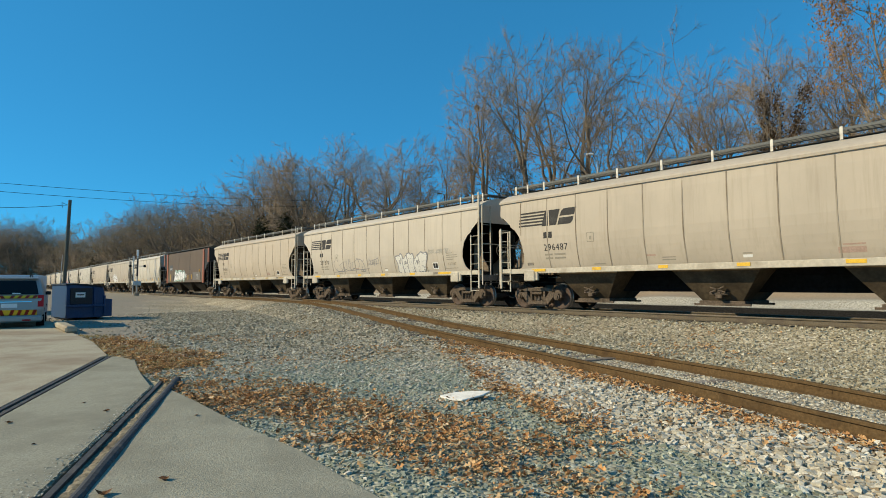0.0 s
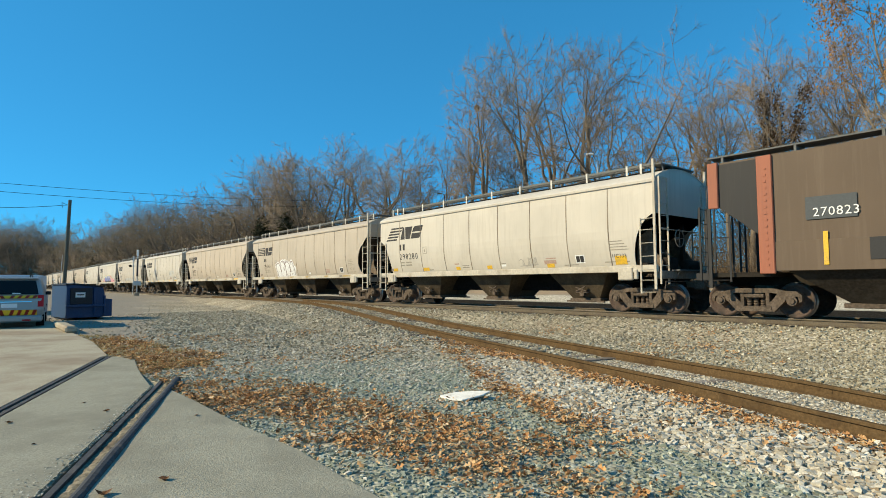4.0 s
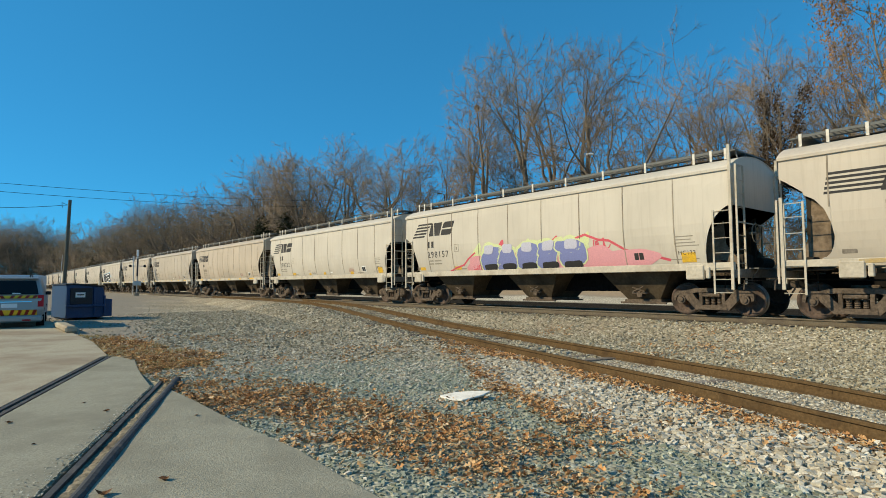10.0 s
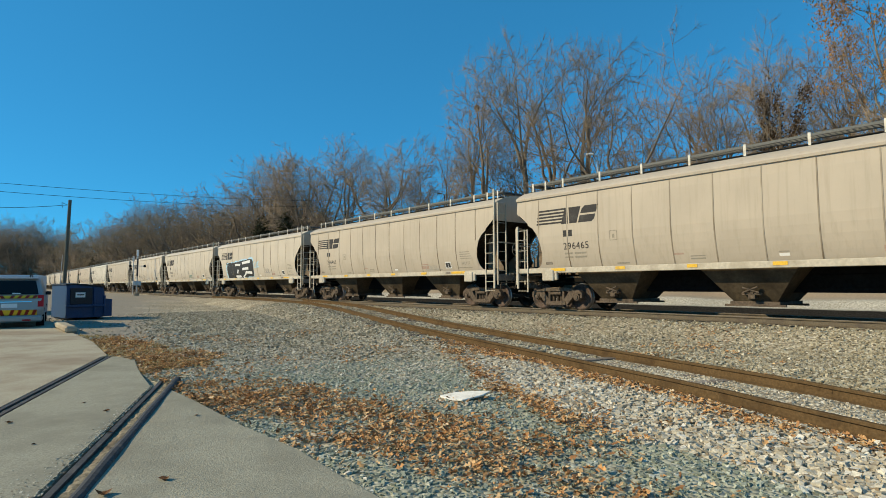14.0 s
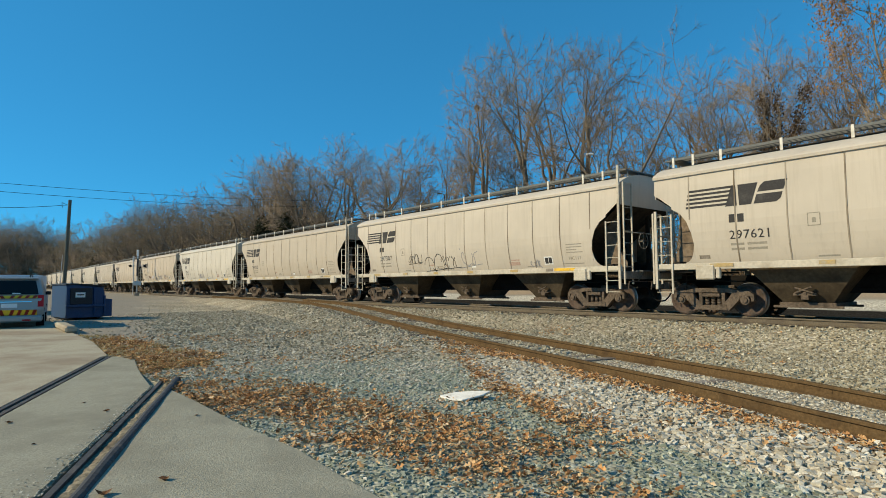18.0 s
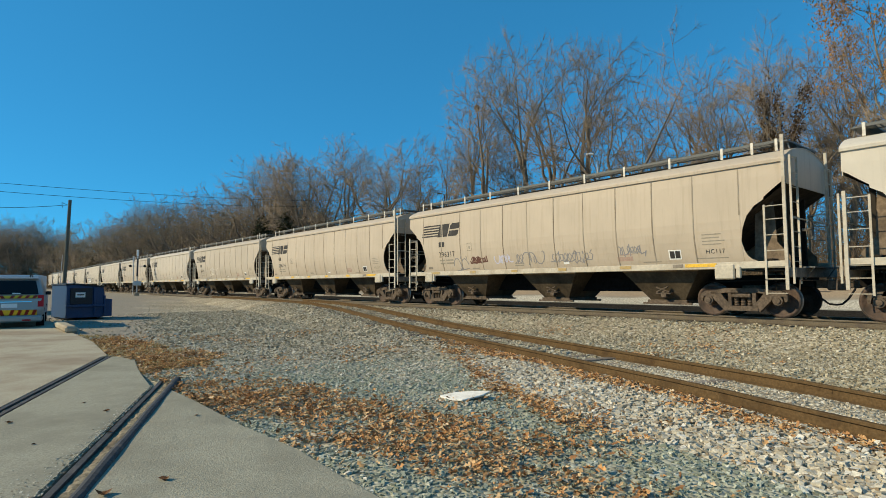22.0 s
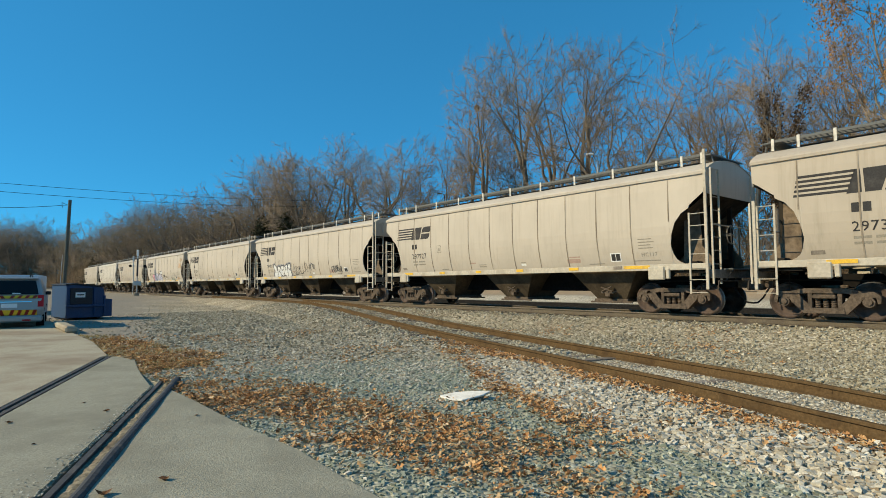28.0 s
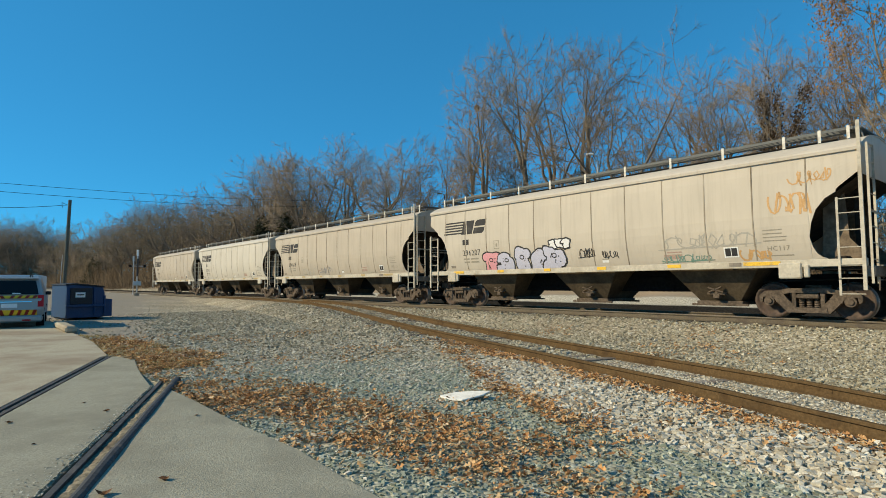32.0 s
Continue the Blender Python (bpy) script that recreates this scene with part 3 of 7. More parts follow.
# ============ tracks ============
def rail_profile(h=0.172):
    return [(-0.076, -h), (0.076, -h), (0.076, -h + 0.012), (0.014, -h + 0.03), (0.009, -0.05), (0.036, -0.038), (0.037, -0.008), (0.030, 0.0),
            (-0.030, 0.0), (-0.037, -0.008), (-0.036, -0.038), (-0.009, -0.05), (-0.014, -h + 0.03), (-0.076, -h + 0.012)]


def sweep(name, path, prof):
    """A profile pulled along plan points (x, y, z, heading)."""
    n = len(prof)
    vs = []
    for x, y, z, hd in path:
        nx, ny = math.sin(hd), -math.cos(hd)
        vs += [(x + nx * a, y + ny * a, z + b) for a, b in prof]
    fs = []
    for i in range(len(path) - 1):
        for k in range(n):
            k2 = (k + 1) % n
            fs += [i * n + k, i * n + k2, (i + 1) * n + k2, (i + 1) * n + k]
    return raw_mesh(name, vs, fs, 4)


def head_faces(me, n=14):
    """Gives the running surface of a rail its own slot."""
    idx = np.zeros(len(me.polygons), np.int32)
    k = np.arange(len(idx)) % n
    idx[(k >= 6) & (k <= 8)] = 1
    me.polygons.foreach_set("material_index", idx)


def build_tracks():
    main = thing("railway_track", "main line track of brown rails on dark ties", "railway track", kind="structure")
    for g in (-0.753, 0.753):
        path = []
        for s in list(np.arange(-400, -120, 8.0)) + list(np.arange(-120, 60, 2.0)) + list(np.arange(60, 540, 20.0)):
            p, h = line_at(s, g)
            path.append((p.x, p.y, 0.0, h))
        me = sweep("rail", path, rail_profile())
        head_faces(me)
        link("rail", me, [RAIL_MAIN, RAIL_TOP], main)
    side = thing("railway_track", "rusty siding track half buried in pale gravel", "railway track", kind="structure")
    pts = SIDING
    hd = np.arctan2(np.gradient(pts[:, 1]), np.gradient(pts[:, 0]))
    for g in (-0.753, 0.753):
        me = sweep("rail", [(x + math.sin(a) * g, y - math.cos(a) * g, z, a) for (x, y, z), a in zip(pts, hd)], rail_profile())
        head_faces(me)
        link("rail", me, [RAIL, RAIL], side)
    rnd = random.Random(4)
    bm = box(bmesh.new(), -0.115, 0.115, -1.3, 1.3, -0.17, 0.0, 0.012)
    tie = bpy.data.meshes.new("tie")
    bm.to_mesh(tie)
    bm.free()
    s = -60.0
    while s < 34:
        p, h = line_at(s)
        link("tie", tie, TIE, main, m=pose(p.x, p.y, -0.178 + rnd.uniform(-0.012, 0.004), 0, 0, math.degrees(h) + rnd.uniform(-1, 1)))
        s += 0.52
    ln = np.concatenate([[0], np.cumsum(np.hypot(np.diff(pts[:, 0]), np.diff(pts[:, 1])))])
    s = 20.0
    while s < ln[-1] - 6:
        x, y, z, a = (float(np.interp(s, ln, c)) for c in (pts[:, 0], pts[:, 1], pts[:, 2], np.unwrap(hd)))
        link("tie", tie, TIE, side, m=pose(x, y, z - (0.158 if y > 10 else 0.176) + rnd.uniform(-0.02, 0.012), 0, 0, math.degrees(a) + rnd.uniform(-2, 2)))
        s += 0.55
    # joint bars on the siding
    bm = box(bmesh.new(), -0.45, 0.45, -0.022, 0.022, -0.135, -0.045, 0.006)
    for k in range(6):
        box(bm, -0.40 + k * 0.16 - 0.02, -0.40 + k * 0.16 + 0.02, -0.04, 0.04, -0.105, -0.07)
    jb = bpy.data.meshes.new("joint_bar")
    bm.to_mesh(jb)
    bm.free()
    for sx in (27.2, 38.0, 48.9, 59.4):
        for g, o in ((-0.753, 0.0), (0.753, 2.1)):
            x, y, z, a = (float(np.interp(sx + o, ln, c)) for c in (pts[:, 0], pts[:, 1], pts[:, 2], np.unwrap(hd)))
            link("joint_bar", jb, RAIL, side, m=pose(x + math.sin(a) * (g + 0.03), y - math.cos(a) * (g + 0.03), z, 0, 0, math.degrees(a)))


# ============ loose stones and leaves ============
def stones(name, x, y, z, size, mat, label, flatten=0.55, seed=1):
    r = np.random.RandomState(seed)
    n = len(x)
    cube = np.array([(a, b, c) for a in (-1, 1) for b in (-1, 1) for c in (-1, 1)], float) * 0.42
    v = cube[None] * (0.72 + 0.56 * r.rand(n, 8, 1)) + r.normal(0, 0.10, (n, 8, 3))
    v *= size[:, None, None] * np.stack([0.85 + 0.6 * r.rand(n), 0.7 + 0.4 * r.rand(n), 0.75 + 0.5 * r.rand(n)], -1)[:, None]
    v[:, :, 2] *= flatten
    a, b = r.rand(n) * 6.28, (r.rand(n) - 0.5) * 1.1
    ca, sa, cb, sb = np.cos(a), np.sin(a), np.cos(b), np.sin(b)
    vx, vz = v[:, :, 0] * cb[:, None] - v[:, :, 2] * sb[:, None], v[:, :, 0] * sb[:, None] + v[:, :, 2] * cb[:, None]
    vx, vy = vx * ca[:, None] - v[:, :, 1] * sa[:, None], vx * sa[:, None] + v[:, :, 1] * ca[:, None]
    vs = np.stack([vx + x[:, None], vy + y[:, None], vz + z[:, None]], -1).reshape(-1, 3)
    quads = np.array([0, 1, 3, 2, 4, 6, 7, 5, 0, 4, 5, 1, 2, 3, 7, 6, 0, 2, 6, 4, 1, 5, 7, 3])
    me = raw_mesh(name, vs, (np.arange(n)[:, None] * 8 + quads[None]).ravel(), 4)
    return tagged(link(name, me, mat), label, "gravel", kind="stuff")


def scatter_ground():
    r = np.random.RandomState(7)
    def field(n, x0, x1, y0, y1):
        return x0 + r.rand(n) * (x1 - x0), y0 + r.rand(n) * (y1 - y0)
    # near crushed stone between the pad and the siding
    x, y = field(150000, -7.5, 9.5, 3.2, 16.0)
    s, d = plan(x, y)
    g, zz = siding_gap(x, y)
    vis = (np.abs(x) < 0.85 * y + 0.4) & ~inside(x, y, PAD_HULL) & (d > 1.6) & ~((np.abs(g - 0.753) < 0.085)) & ((g > 0.67) | (r.rand(len(x)) < 0.55)) & (r.rand(len(x)) < np.clip(1.75 - y * 0.1, 0.3, 1))
    vis &= r.rand(len(x)) > 0.9 * packed_lot(x, y)
    x, y, g, d = x[vis], y[vis], g[vis], d[vis]
    cool_w = cool_zone(x, y)
    size = (0.020 + 0.034 * r.rand(len(x)) ** 1.5) * (1.0 + 0.35 * np.exp(-((g - 2.0) / 0.9) ** 2) - 0.28 * cool_w) * np.where(g < 0.9, 0.7, 1.0) * (1 - 0.32 * ease(y, 9.0, 14.0))
    z = ground_z(x, y) + size * (-0.05 + 0.12 * r.rand(len(x)))
    cool = cool_w > 0.15 + 0.6 * r.rand(len(x))
    pale = islands("pale_stone", [(0.0, (0.26, 0.20, 0.135)), (0.15, (0.41, 0.355, 0.26)), (0.5, (0.515, 0.465, 0.36)), (0.85, (0.60, 0.56, 0.455)), (1.0, (0.72, 0.69, 0.60))])
    grey = islands("blue_grey_stone", [(0.0, (0.19, 0.205, 0.155)), (0.4, (0.30, 0.325, 0.25)), (0.8, (0.39, 0.415, 0.325)), (0.96, (0.50, 0.52, 0.43)), (1.0, (0.66, 0.66, 0.58))])
    tan = islands("tan_ballast", [(0.0, (0.18, 0.15, 0.10)), (0.3, (0.31, 0.275, 0.19)), (0.65, (0.40, 0.365, 0.265)), (0.9, (0.50, 0.46, 0.35)), (1.0, (0.64, 0.60, 0.49))])
    beyond = (x > np.interp(y, SIDING[::-1, 1][np.argsort(SIDING[::-1, 1])], SIDING[::-1, 0][np.argsort(SIDING[::-1, 1])])) & (g > 0.7)
    stones("gravel", x[~cool & ~beyond], y[~cool & ~beyond], z[~cool & ~beyond], size[~cool & ~beyond], pale, "pale crushed stone beside the siding", 0.72, seed=2)
    stones("gravel", x[beyond], y[beyond], z[beyond], size[beyond], tan, "tan ballast between the siding and the main line", 0.75, seed=4)
    stones("gravel", x[cool & ~beyond], y[cool & ~beyond], z[cool & ~beyond], size[cool & ~beyond], grey, "blue-grey crushed stone beside the concrete pad", 0.68, seed=3)
    # crumbled concrete beside the drain and on the worn corner of the slab
    v = r.rand(800)
    y = 3.6 + 4.6 * v ** 1.6
    x = np.interp(y, [3.6, 3.91, 8.75], [-2.52, -2.62, -4.24]) - 0.15 - np.abs(r.normal(0, 0.07, 800)) * np.interp(y, [3.6, 5.0, 8.2], [3.2, 1.2, 0.5])
    size = 0.006 + 0.011 * r.rand(800) ** 2
    stones("concrete_crumbs", x, y, np.full(800, PAD_Z) + size * 0.1, size, pale, "crumbled concrete and grit along the drain", 0.5, seed=9)
    # ballast of the main line and the farther lot
    x, y = field(110000, -22, 17, 8, 40)
    s, d = plan(x, y)
    g, zz = siding_gap(x, y)
    keep = (d > 0.9) & (np.abs(x) < 0.85 * y + 0.5) & (y > 11) & (np.abs(g - 0.753) > 0.1) & ~inside(x, y, PAD_HULL) & (r.rand(len(x)) < np.clip(1.3 - y * 0.022, 0.3, 1) * np.where(s < -12, 0.15, 1.0)) & (s > -38)
    keep &= r.rand(len(x)) > 0.93 * packed_lot(x, y)
    x, y = x[keep], y[keep]
    size = (0.036 + 0.036 * r.rand(len(x))) * np.where(s[keep] < -12, 0.75, 1.0)
    stones("ballast", x, y, ground_z(x, y) + size * 0.03, size, tan, "tan grey track ballast", 0.75, seed=5)
    # fallen leaves
    x, y = field(260000, -9.5, 9.0, 3.3, 18.0)
    den = leaf_density(x, y)
    keep = (r.rand(len(x)) < den * 0.78) & (np.abs(x) < 0.85 * y + 0.4) & ~inside(x, y, PAD_HULL)
    x, y = x[keep], y[keep]
    leaves("fallen_leaves", x, y, ground_z(x, y) + 0.02 + 0.03 * r.rand(len(x)), r, 0.064, "brown fallen oak leaves lying on the gravel")


def build_grass():
    """Dead and dull green grass on the verge."""
    r = np.random.RandomState(77)
    n = 26000
    x, y = r.uniform(-11.6, -3.8, n), r.uniform(9.0, 17.5, n)
    keep = inside(x + 0.3 * wobble(x, y, 3.0, 61), y, VERGE) & ~inside(x, y, PAD_HULL) & (wobble(x, y, 1.8, 62) > -0.45)
    x, y = x[keep], y[keep]
    n = len(x)
    h, lean = r.uniform(0.03, 0.10, n), r.normal(0, 0.035, (n, 2))
    z = ground_z(x, y)
    segs = np.stack([x, y, z, x + lean[:, 0], y + lean[:, 1], z + h, np.full(n, 0.006), np.zeros(n)], -1)
    mat = islands("verge_grass", [(0.0, (0.15, 0.135, 0.055)), (0.45, (0.28, 0.225, 0.095)), (0.8, (0.42, 0.32, 0.15)), (1.0, (0.52, 0.41, 0.23))])
    tagged(link("grass", spikes("grass", segs), mat), "short dull olive and straw-coloured verge grass", "grass", kind="stuff")


def leaves(name, x, y, z, r, size, label):
    n = len(x)
    # a lobed, curled leaf: a ring of lobes round the midrib
    shape = np.array([(-1, 0, 0.12), (-0.55, 0.20, 0.05), (-0.3, 0.62, 0.30), (0.0, 0.26, 0.05), (0.42, 0.60, 0.26), (1, 0, 0.02), (0.45, -0.58, 0.30), (0.05, -0.25, 0.04), (-0.35, -0.6, 0.26), (0, 0, -0.06)]) * 0.5
    k = (size * (0.6 + 0.8 * r.rand(n)))[:, None, None]
    v = shape[None] * k * np.stack([np.ones(n), 0.6 + 0.6 * r.rand(n), (r.rand(n) - 0.3) * 3.2], -1)[:, None]
    a, b, c = r.rand(n) * 6.28, (r.rand(n) - 0.5) * 1.2, (r.rand(n) - 0.5) * 1.2
    ca, sa, cb, sb = (f(q)[:, None] for q in (a, b) for f in (np.cos, np.sin))
    vx, vz = v[:, :, 0] * cb - v[:, :, 2] * sb, v[:, :, 0] * sb + v[:, :, 2] * cb
    vy, vz = v[:, :, 1] * np.cos(c)[:, None] - vz * np.sin(c)[:, None], v[:, :, 1] * np.sin(c)[:, None] + vz * np.cos(c)[:, None]
    vx, vy = vx * ca - vy * sa, vx * sa + vy * ca
    vs = np.stack([vx + x[:, None], vy + y[:, None], vz + z[:, None]], -1).reshape(-1, 3)
    tri = np.array([(9, k, (k + 1) % 9) for k in range(9)]).ravel()
    me = raw_mesh(name, vs, (np.arange(n)[:, None] * 10 + tri[None]).ravel(), 3)
    mat = islands("dry_leaf", [(0.0, (0.22, 0.11, 0.052)), (0.3, (0.45, 0.235, 0.10)), (0.7, (0.61, 0.355, 0.155)), (0.93, (0.68, 0.47, 0.25)), (1.0, (0.76, 0.61, 0.42))], 0.8)
    return tagged(link(name, me, mat), label, "leaves", kind="stuff")


# ============ freight cars ============
def side_y(z):
    return 1.60 - 0.22 * max(0.0, (2.75 - z) / 1.27) ** 2 - 0.02 * float(ease(z, 3.6, 4.0))


def cut_top(x, style="old"):
    """Lower edge of the side sheet beyond the rounded end cutout."""
    if style == "new":
        return 1.46 + 1.58 * math.sqrt(max(0.0, 1 - ((7.5 - abs(x)) / 0.86) ** 2))
    return float(np.interp(abs(x), [6.83, 6.88, 7.0, 7.2, 7.42, 7.44, 7.82, 7.95], [2.05, 2.35, 2.68, 2.93, 3.06, 3.14, 3.44, 3.52]))


def grid_sheet(bm, cols, rows_of, y_of):
    prev = None
    for x in cols:
        cur = [bm.verts.new((x, y_of(z), z)) for z in rows_of(x)]
        if prev:
            for k in range(len(cur) - 1):
                bm.faces.new((prev[k], cur[k], cur[k + 1], prev[k + 1]))
        prev = cur


def shell_mesh(style="old"):
    """Sides with cutouts, roof and upper end panels of a curved-side covered hopper."""
    bm = bmesh.new()
    half = 7.95 if style == "old" else 7.45
    flat_x = 6.83 if style == "old" else 6.64
    rows = [1.46, 1.58, 1.72, 1.9, 2.1, 2.35, 2.6, 3.0, 3.4, 3.7, 4.0]
    for sg in (-1, 1):
        mids = [-flat_x + k * 2 * flat_x / 22 for k in range(23)]
        grid_sheet(bm, mids, lambda x: rows, lambda z: sg * side_y(z))
        for e in (-1, 1):
            if style == "old":
                xs = [e * v for v in (6.83, 6.88, 6.94, 7.0, 7.1, 7.2, 7.3, 7.42, 7.44, 7.6, 7.82, 7.95)]
            else:
                xs = [e * v for v in (6.64, 6.645, 6.66, 6.69, 6.73, 6.79, 6.88, 7.0, 7.15, 7.3, 7.45)]
            grid_sheet(bm, xs, lambda x: [cut_top(x, style) + (4.0 - cut_top(x, style)) * k / 9 for k in range(10)], lambda z: sg * side_y(z))
            if style == "old":
                xs = [e * v for v in (6.83, 6.88, 6.95, 7.05, 7.15)]
                grid_sheet(bm, xs, lambda x: [1.46, float(np.interp(abs(x), [6.83, 6.88, 6.95, 7.05, 7.15], [2.0, 1.78, 1.63, 1.54, 1.5]))], lambda z: sg * side_y(z))
    # roof: lip, shoulder and crown
    prof = [(1.57, 3.985), (1.635, 3.99), (1.64, 4.05), (1.60, 4.10), (1.40, 4.22), (1.15, 4.33), (0.75, 4.43), (0.35, 4.48), (0.0, 4.50)]
    ring = [(y, z) for y, z in prof] + [(-y, z) for y, z in prof[-2::-1]]
    cols = []
    for x in [-half - 0.02] + [-7.0 + k * 1.4 for k in range(11)] + [half + 0.02]:
        cols.append([bm.verts.new((x, y, z)) for y, z in ring])
    for a, b in zip(cols, cols[1:]):
        for k in range(len(ring) - 1):
            bm.faces.new((a[k], b[k], b[k + 1], a[k + 1]))
    low = 3.42 if style == "old" else 3.02
    for e in (-1, 1):
        vs = [bm.verts.new((e * (half - 0.01), y, z)) for y, z in [(1.56, low), (1.58, 4.0)] + ring[3:-3] + [(-1.58, 4.0), (-1.56, low)]]
        bm.faces.new(vs)
    bmesh.ops.remove_doubles(bm, verts=bm.verts, dist=0.0005)
    bmesh.ops.recalc_face_normals(bm, faces=bm.faces)
    me = bpy.data.meshes.new("body")
    bm.to_mesh(me)
    bm.free()
    return me


def wheelset_mesh():
    prof = [(0.0, 0.95), (0.075, 0.95), (0.078, 0.88), (0.13, 0.86), (0.14, 0.80), (0.20, 0.775), (0.36, 0.79), (0.385, 0.825), (0.447, 0.825), (0.455, 0.80),
            (0.457, 0.72), (0.462, 0.715), (0.485, 0.705), (0.485, 0.685), (0.39, 0.685), (0.37, 0.72), (0.20, 0.70), (0.14, 0.64), (0.085, 0.60), (0.085, 0.0)]
    full = [(r, -y) for r, y in prof] + [(r, y) for r, y in prof[-2::-1]]
    n = 28
    bm = bmesh.new()
    rings = []
    for r, y in full:
        if r == 0:
            rings.append([bm.verts.new((0, y, 0))] * n)
        else:
            rings.append([bm.verts.new((r * math.cos(k * 2 * math.pi / n), y, r * math.sin(k * 2 * math.pi / n))) for k in range(n)])
    for (pa, a), (pb, b) in zip(zip(full, rings), list(zip(full, rings))[1:]):
        for k in range(n):
            vs = list(dict.fromkeys((a[k], a[(k + 1) % n], b[(k + 1) % n], b[k])))
            if len(vs) > 2:
                f = bm.faces.new(vs)
                f.material_index = 1 if (abs(pa[1]) > 0.70 and abs(pb[1]) > 0.70 and pa[0] > 0.44 and pb[0] > 0.44) else 0
                f.smooth = True
    # three bolts on each bearing cap show the turning
    for sg in (-1, 1):
        for k in range(3):
            a = k * 2.094
            box(bm, 0.045 * math.cos(a) - 0.012, 0.045 * math.cos(a) + 0.012, sg * 0.955 - 0.015, sg * 0.955 + 0.015, 0.045 * math.sin(a) - 0.012, 0.045 * math.sin(a) + 0.012)
    bmesh.ops.recalc_face_normals(bm, faces=bm.faces)
    me = bpy.data.meshes.new("wheelset")
    bm.to_mesh(me)
    bm.free()
    me.materials.append(WHEEL)
    me.materials.append(TREAD)
    return me


def side_frame_mesh():
    bm = bmesh.new()
    for e in (-1, 1):
        prism(bm, [(e * a, b) for a, b in ((0.60, 0.58), (0.76, 0.71), (1.0, 0.70), (1.13, 0.60), (1.12, 0.44), (1.06, 0.42), (1.03, 0.56), (0.76, 0.56), (0.72, 0.42), (0.66, 0.42))], -0.09, 0.09)
        prism(bm, [(e * a, b) for a, b in ((0.86, 0.64), (0.72, 0.44), (0.46, 0.16), (0.28, 0.16), (0.28, 0.33), (0.46, 0.50), (0.56, 0.65))], -0.085, 0.085)
        prism(bm, [(e * a, b) for a, b in ((0.27, 0.22), (0.36, 0.22), (0.36, 0.66), (0.27, 0.66))], -0.08, 0.08)
        bar(bm, (e * 0.889, -0.10, 0.457), (e * 0.889, 0.06, 0.457), 0.125, 14)
        bar(bm, (e * 0.889, -0.135, 0.457), (e * 0.889, -0.10, 0.457), 0.075, 10)
    prism(bm, [(-0.84, 0.60), (-0.4, 0.66), (0.4, 0.66), (0.84, 0.60), (0.80, 0.70), (0.45, 0.78), (-0.45, 0.78), (-0.80, 0.70)], -0.09, 0.09)
    prism(bm, [(-0.42, 0.17), (0.42, 0.17), (0.40, 0.30), (-0.40, 0.30)], -0.10, 0.10)
    me = bpy.data.meshes.new("side_frame")
    bm.to_mesh(me)
    bm.free()
    return me


def spring_mesh():
    """One coil spring as a ribbed column."""
    bm = bmesh.new()
    n, prev = 10, None
    rows = [(0.072 if k % 2 else 0.050, 0.30 + k * 0.022) for k in range(12)]
    for rad, z in rows:
        cur = [bm.verts.new((rad * math.cos(i * 2 * math.pi / n), rad * math.sin(i * 2 * math.pi / n), z)) for i in range(n)]
        if prev:
            for i in range(n):
                j = (i + 1) % n
                bm.faces.new((prev[i], prev[j], cur[j], cur[i]))
        prev = cur
    return bm_to(bm, "spring")


def bolster_end_mesh():
    return bm_to(box(bmesh.new(), -0.25, 0.25, -0.14, 0.14, 0.53, 0.63, 0.02), "bolster_end")


MESH = {}


def shared(name, make):
    if name not in MESH:
        MESH[name] = make()
    return MESH[name]


def bogie(parent, x):
    bm = box(bmesh.new(), -0.21, 0.21, -1.02, 1.02, 0.52, 0.74, 0.03)
    box(bm, -0.3, 0.3, -0.3, 0.3, 0.72, 0.86, 0.02)
    for y in (-0.65, 0.65):
        box(bm, -0.68, -0.58, y - 0.25, y + 0.25, 0.36, 0.58, 0.01)
        box(bm, 0.58, 0.68, y - 0.25, y + 0.25, 0.36, 0.58, 0.01)
    bar(bm, (-0.62, -0.7, 0.42), (-0.62, 0.7, 0.42), 0.035)
    bar(bm, (0.62, -0.7, 0.42), (0.62, 0.7, 0.42), 0.035)
    b = link("bogie", shared("bogie", lambda: bm_to(bm, "bogie")), TRUCK, parent, "rusty cast steel bogie", pose(x, 0, 0))
    for sg in (-1, 1):
        link("side_frame", shared("side_frame", side_frame_mesh), TRUCK, b, m=pose(0, sg * 1.0, 0, 0, 0, 0 if sg < 0 else 180))
        link("bolster_end", shared("bolster_end", bolster_end_mesh), TRUCK, b, m=pose(0, sg * 1.0, 0))
        for dx in (-0.17, 0.0, 0.17):
            link("spring", shared("spring", spring_mesh), TRUCK, b, m=pose(dx, sg * 0.97, 0))
    for dx in (-0.889, 0.889):
        link("wheelset", shared("wheelset", wheelset_mesh), None, b, "brown wheel pair with bright treads", pose(dx, 0, 0.457))
    return b


def bm_to(bm, name):
    me = bpy.data.meshes.new(name)
    bm.to_mesh(me)
    return me


def rungs(bm, x0, x1, y0, y1, zs, r=0.012):
    for z in zs:
        bar(bm, (x0, y0, z), (x1, y1, z), r, 5)
    return bm


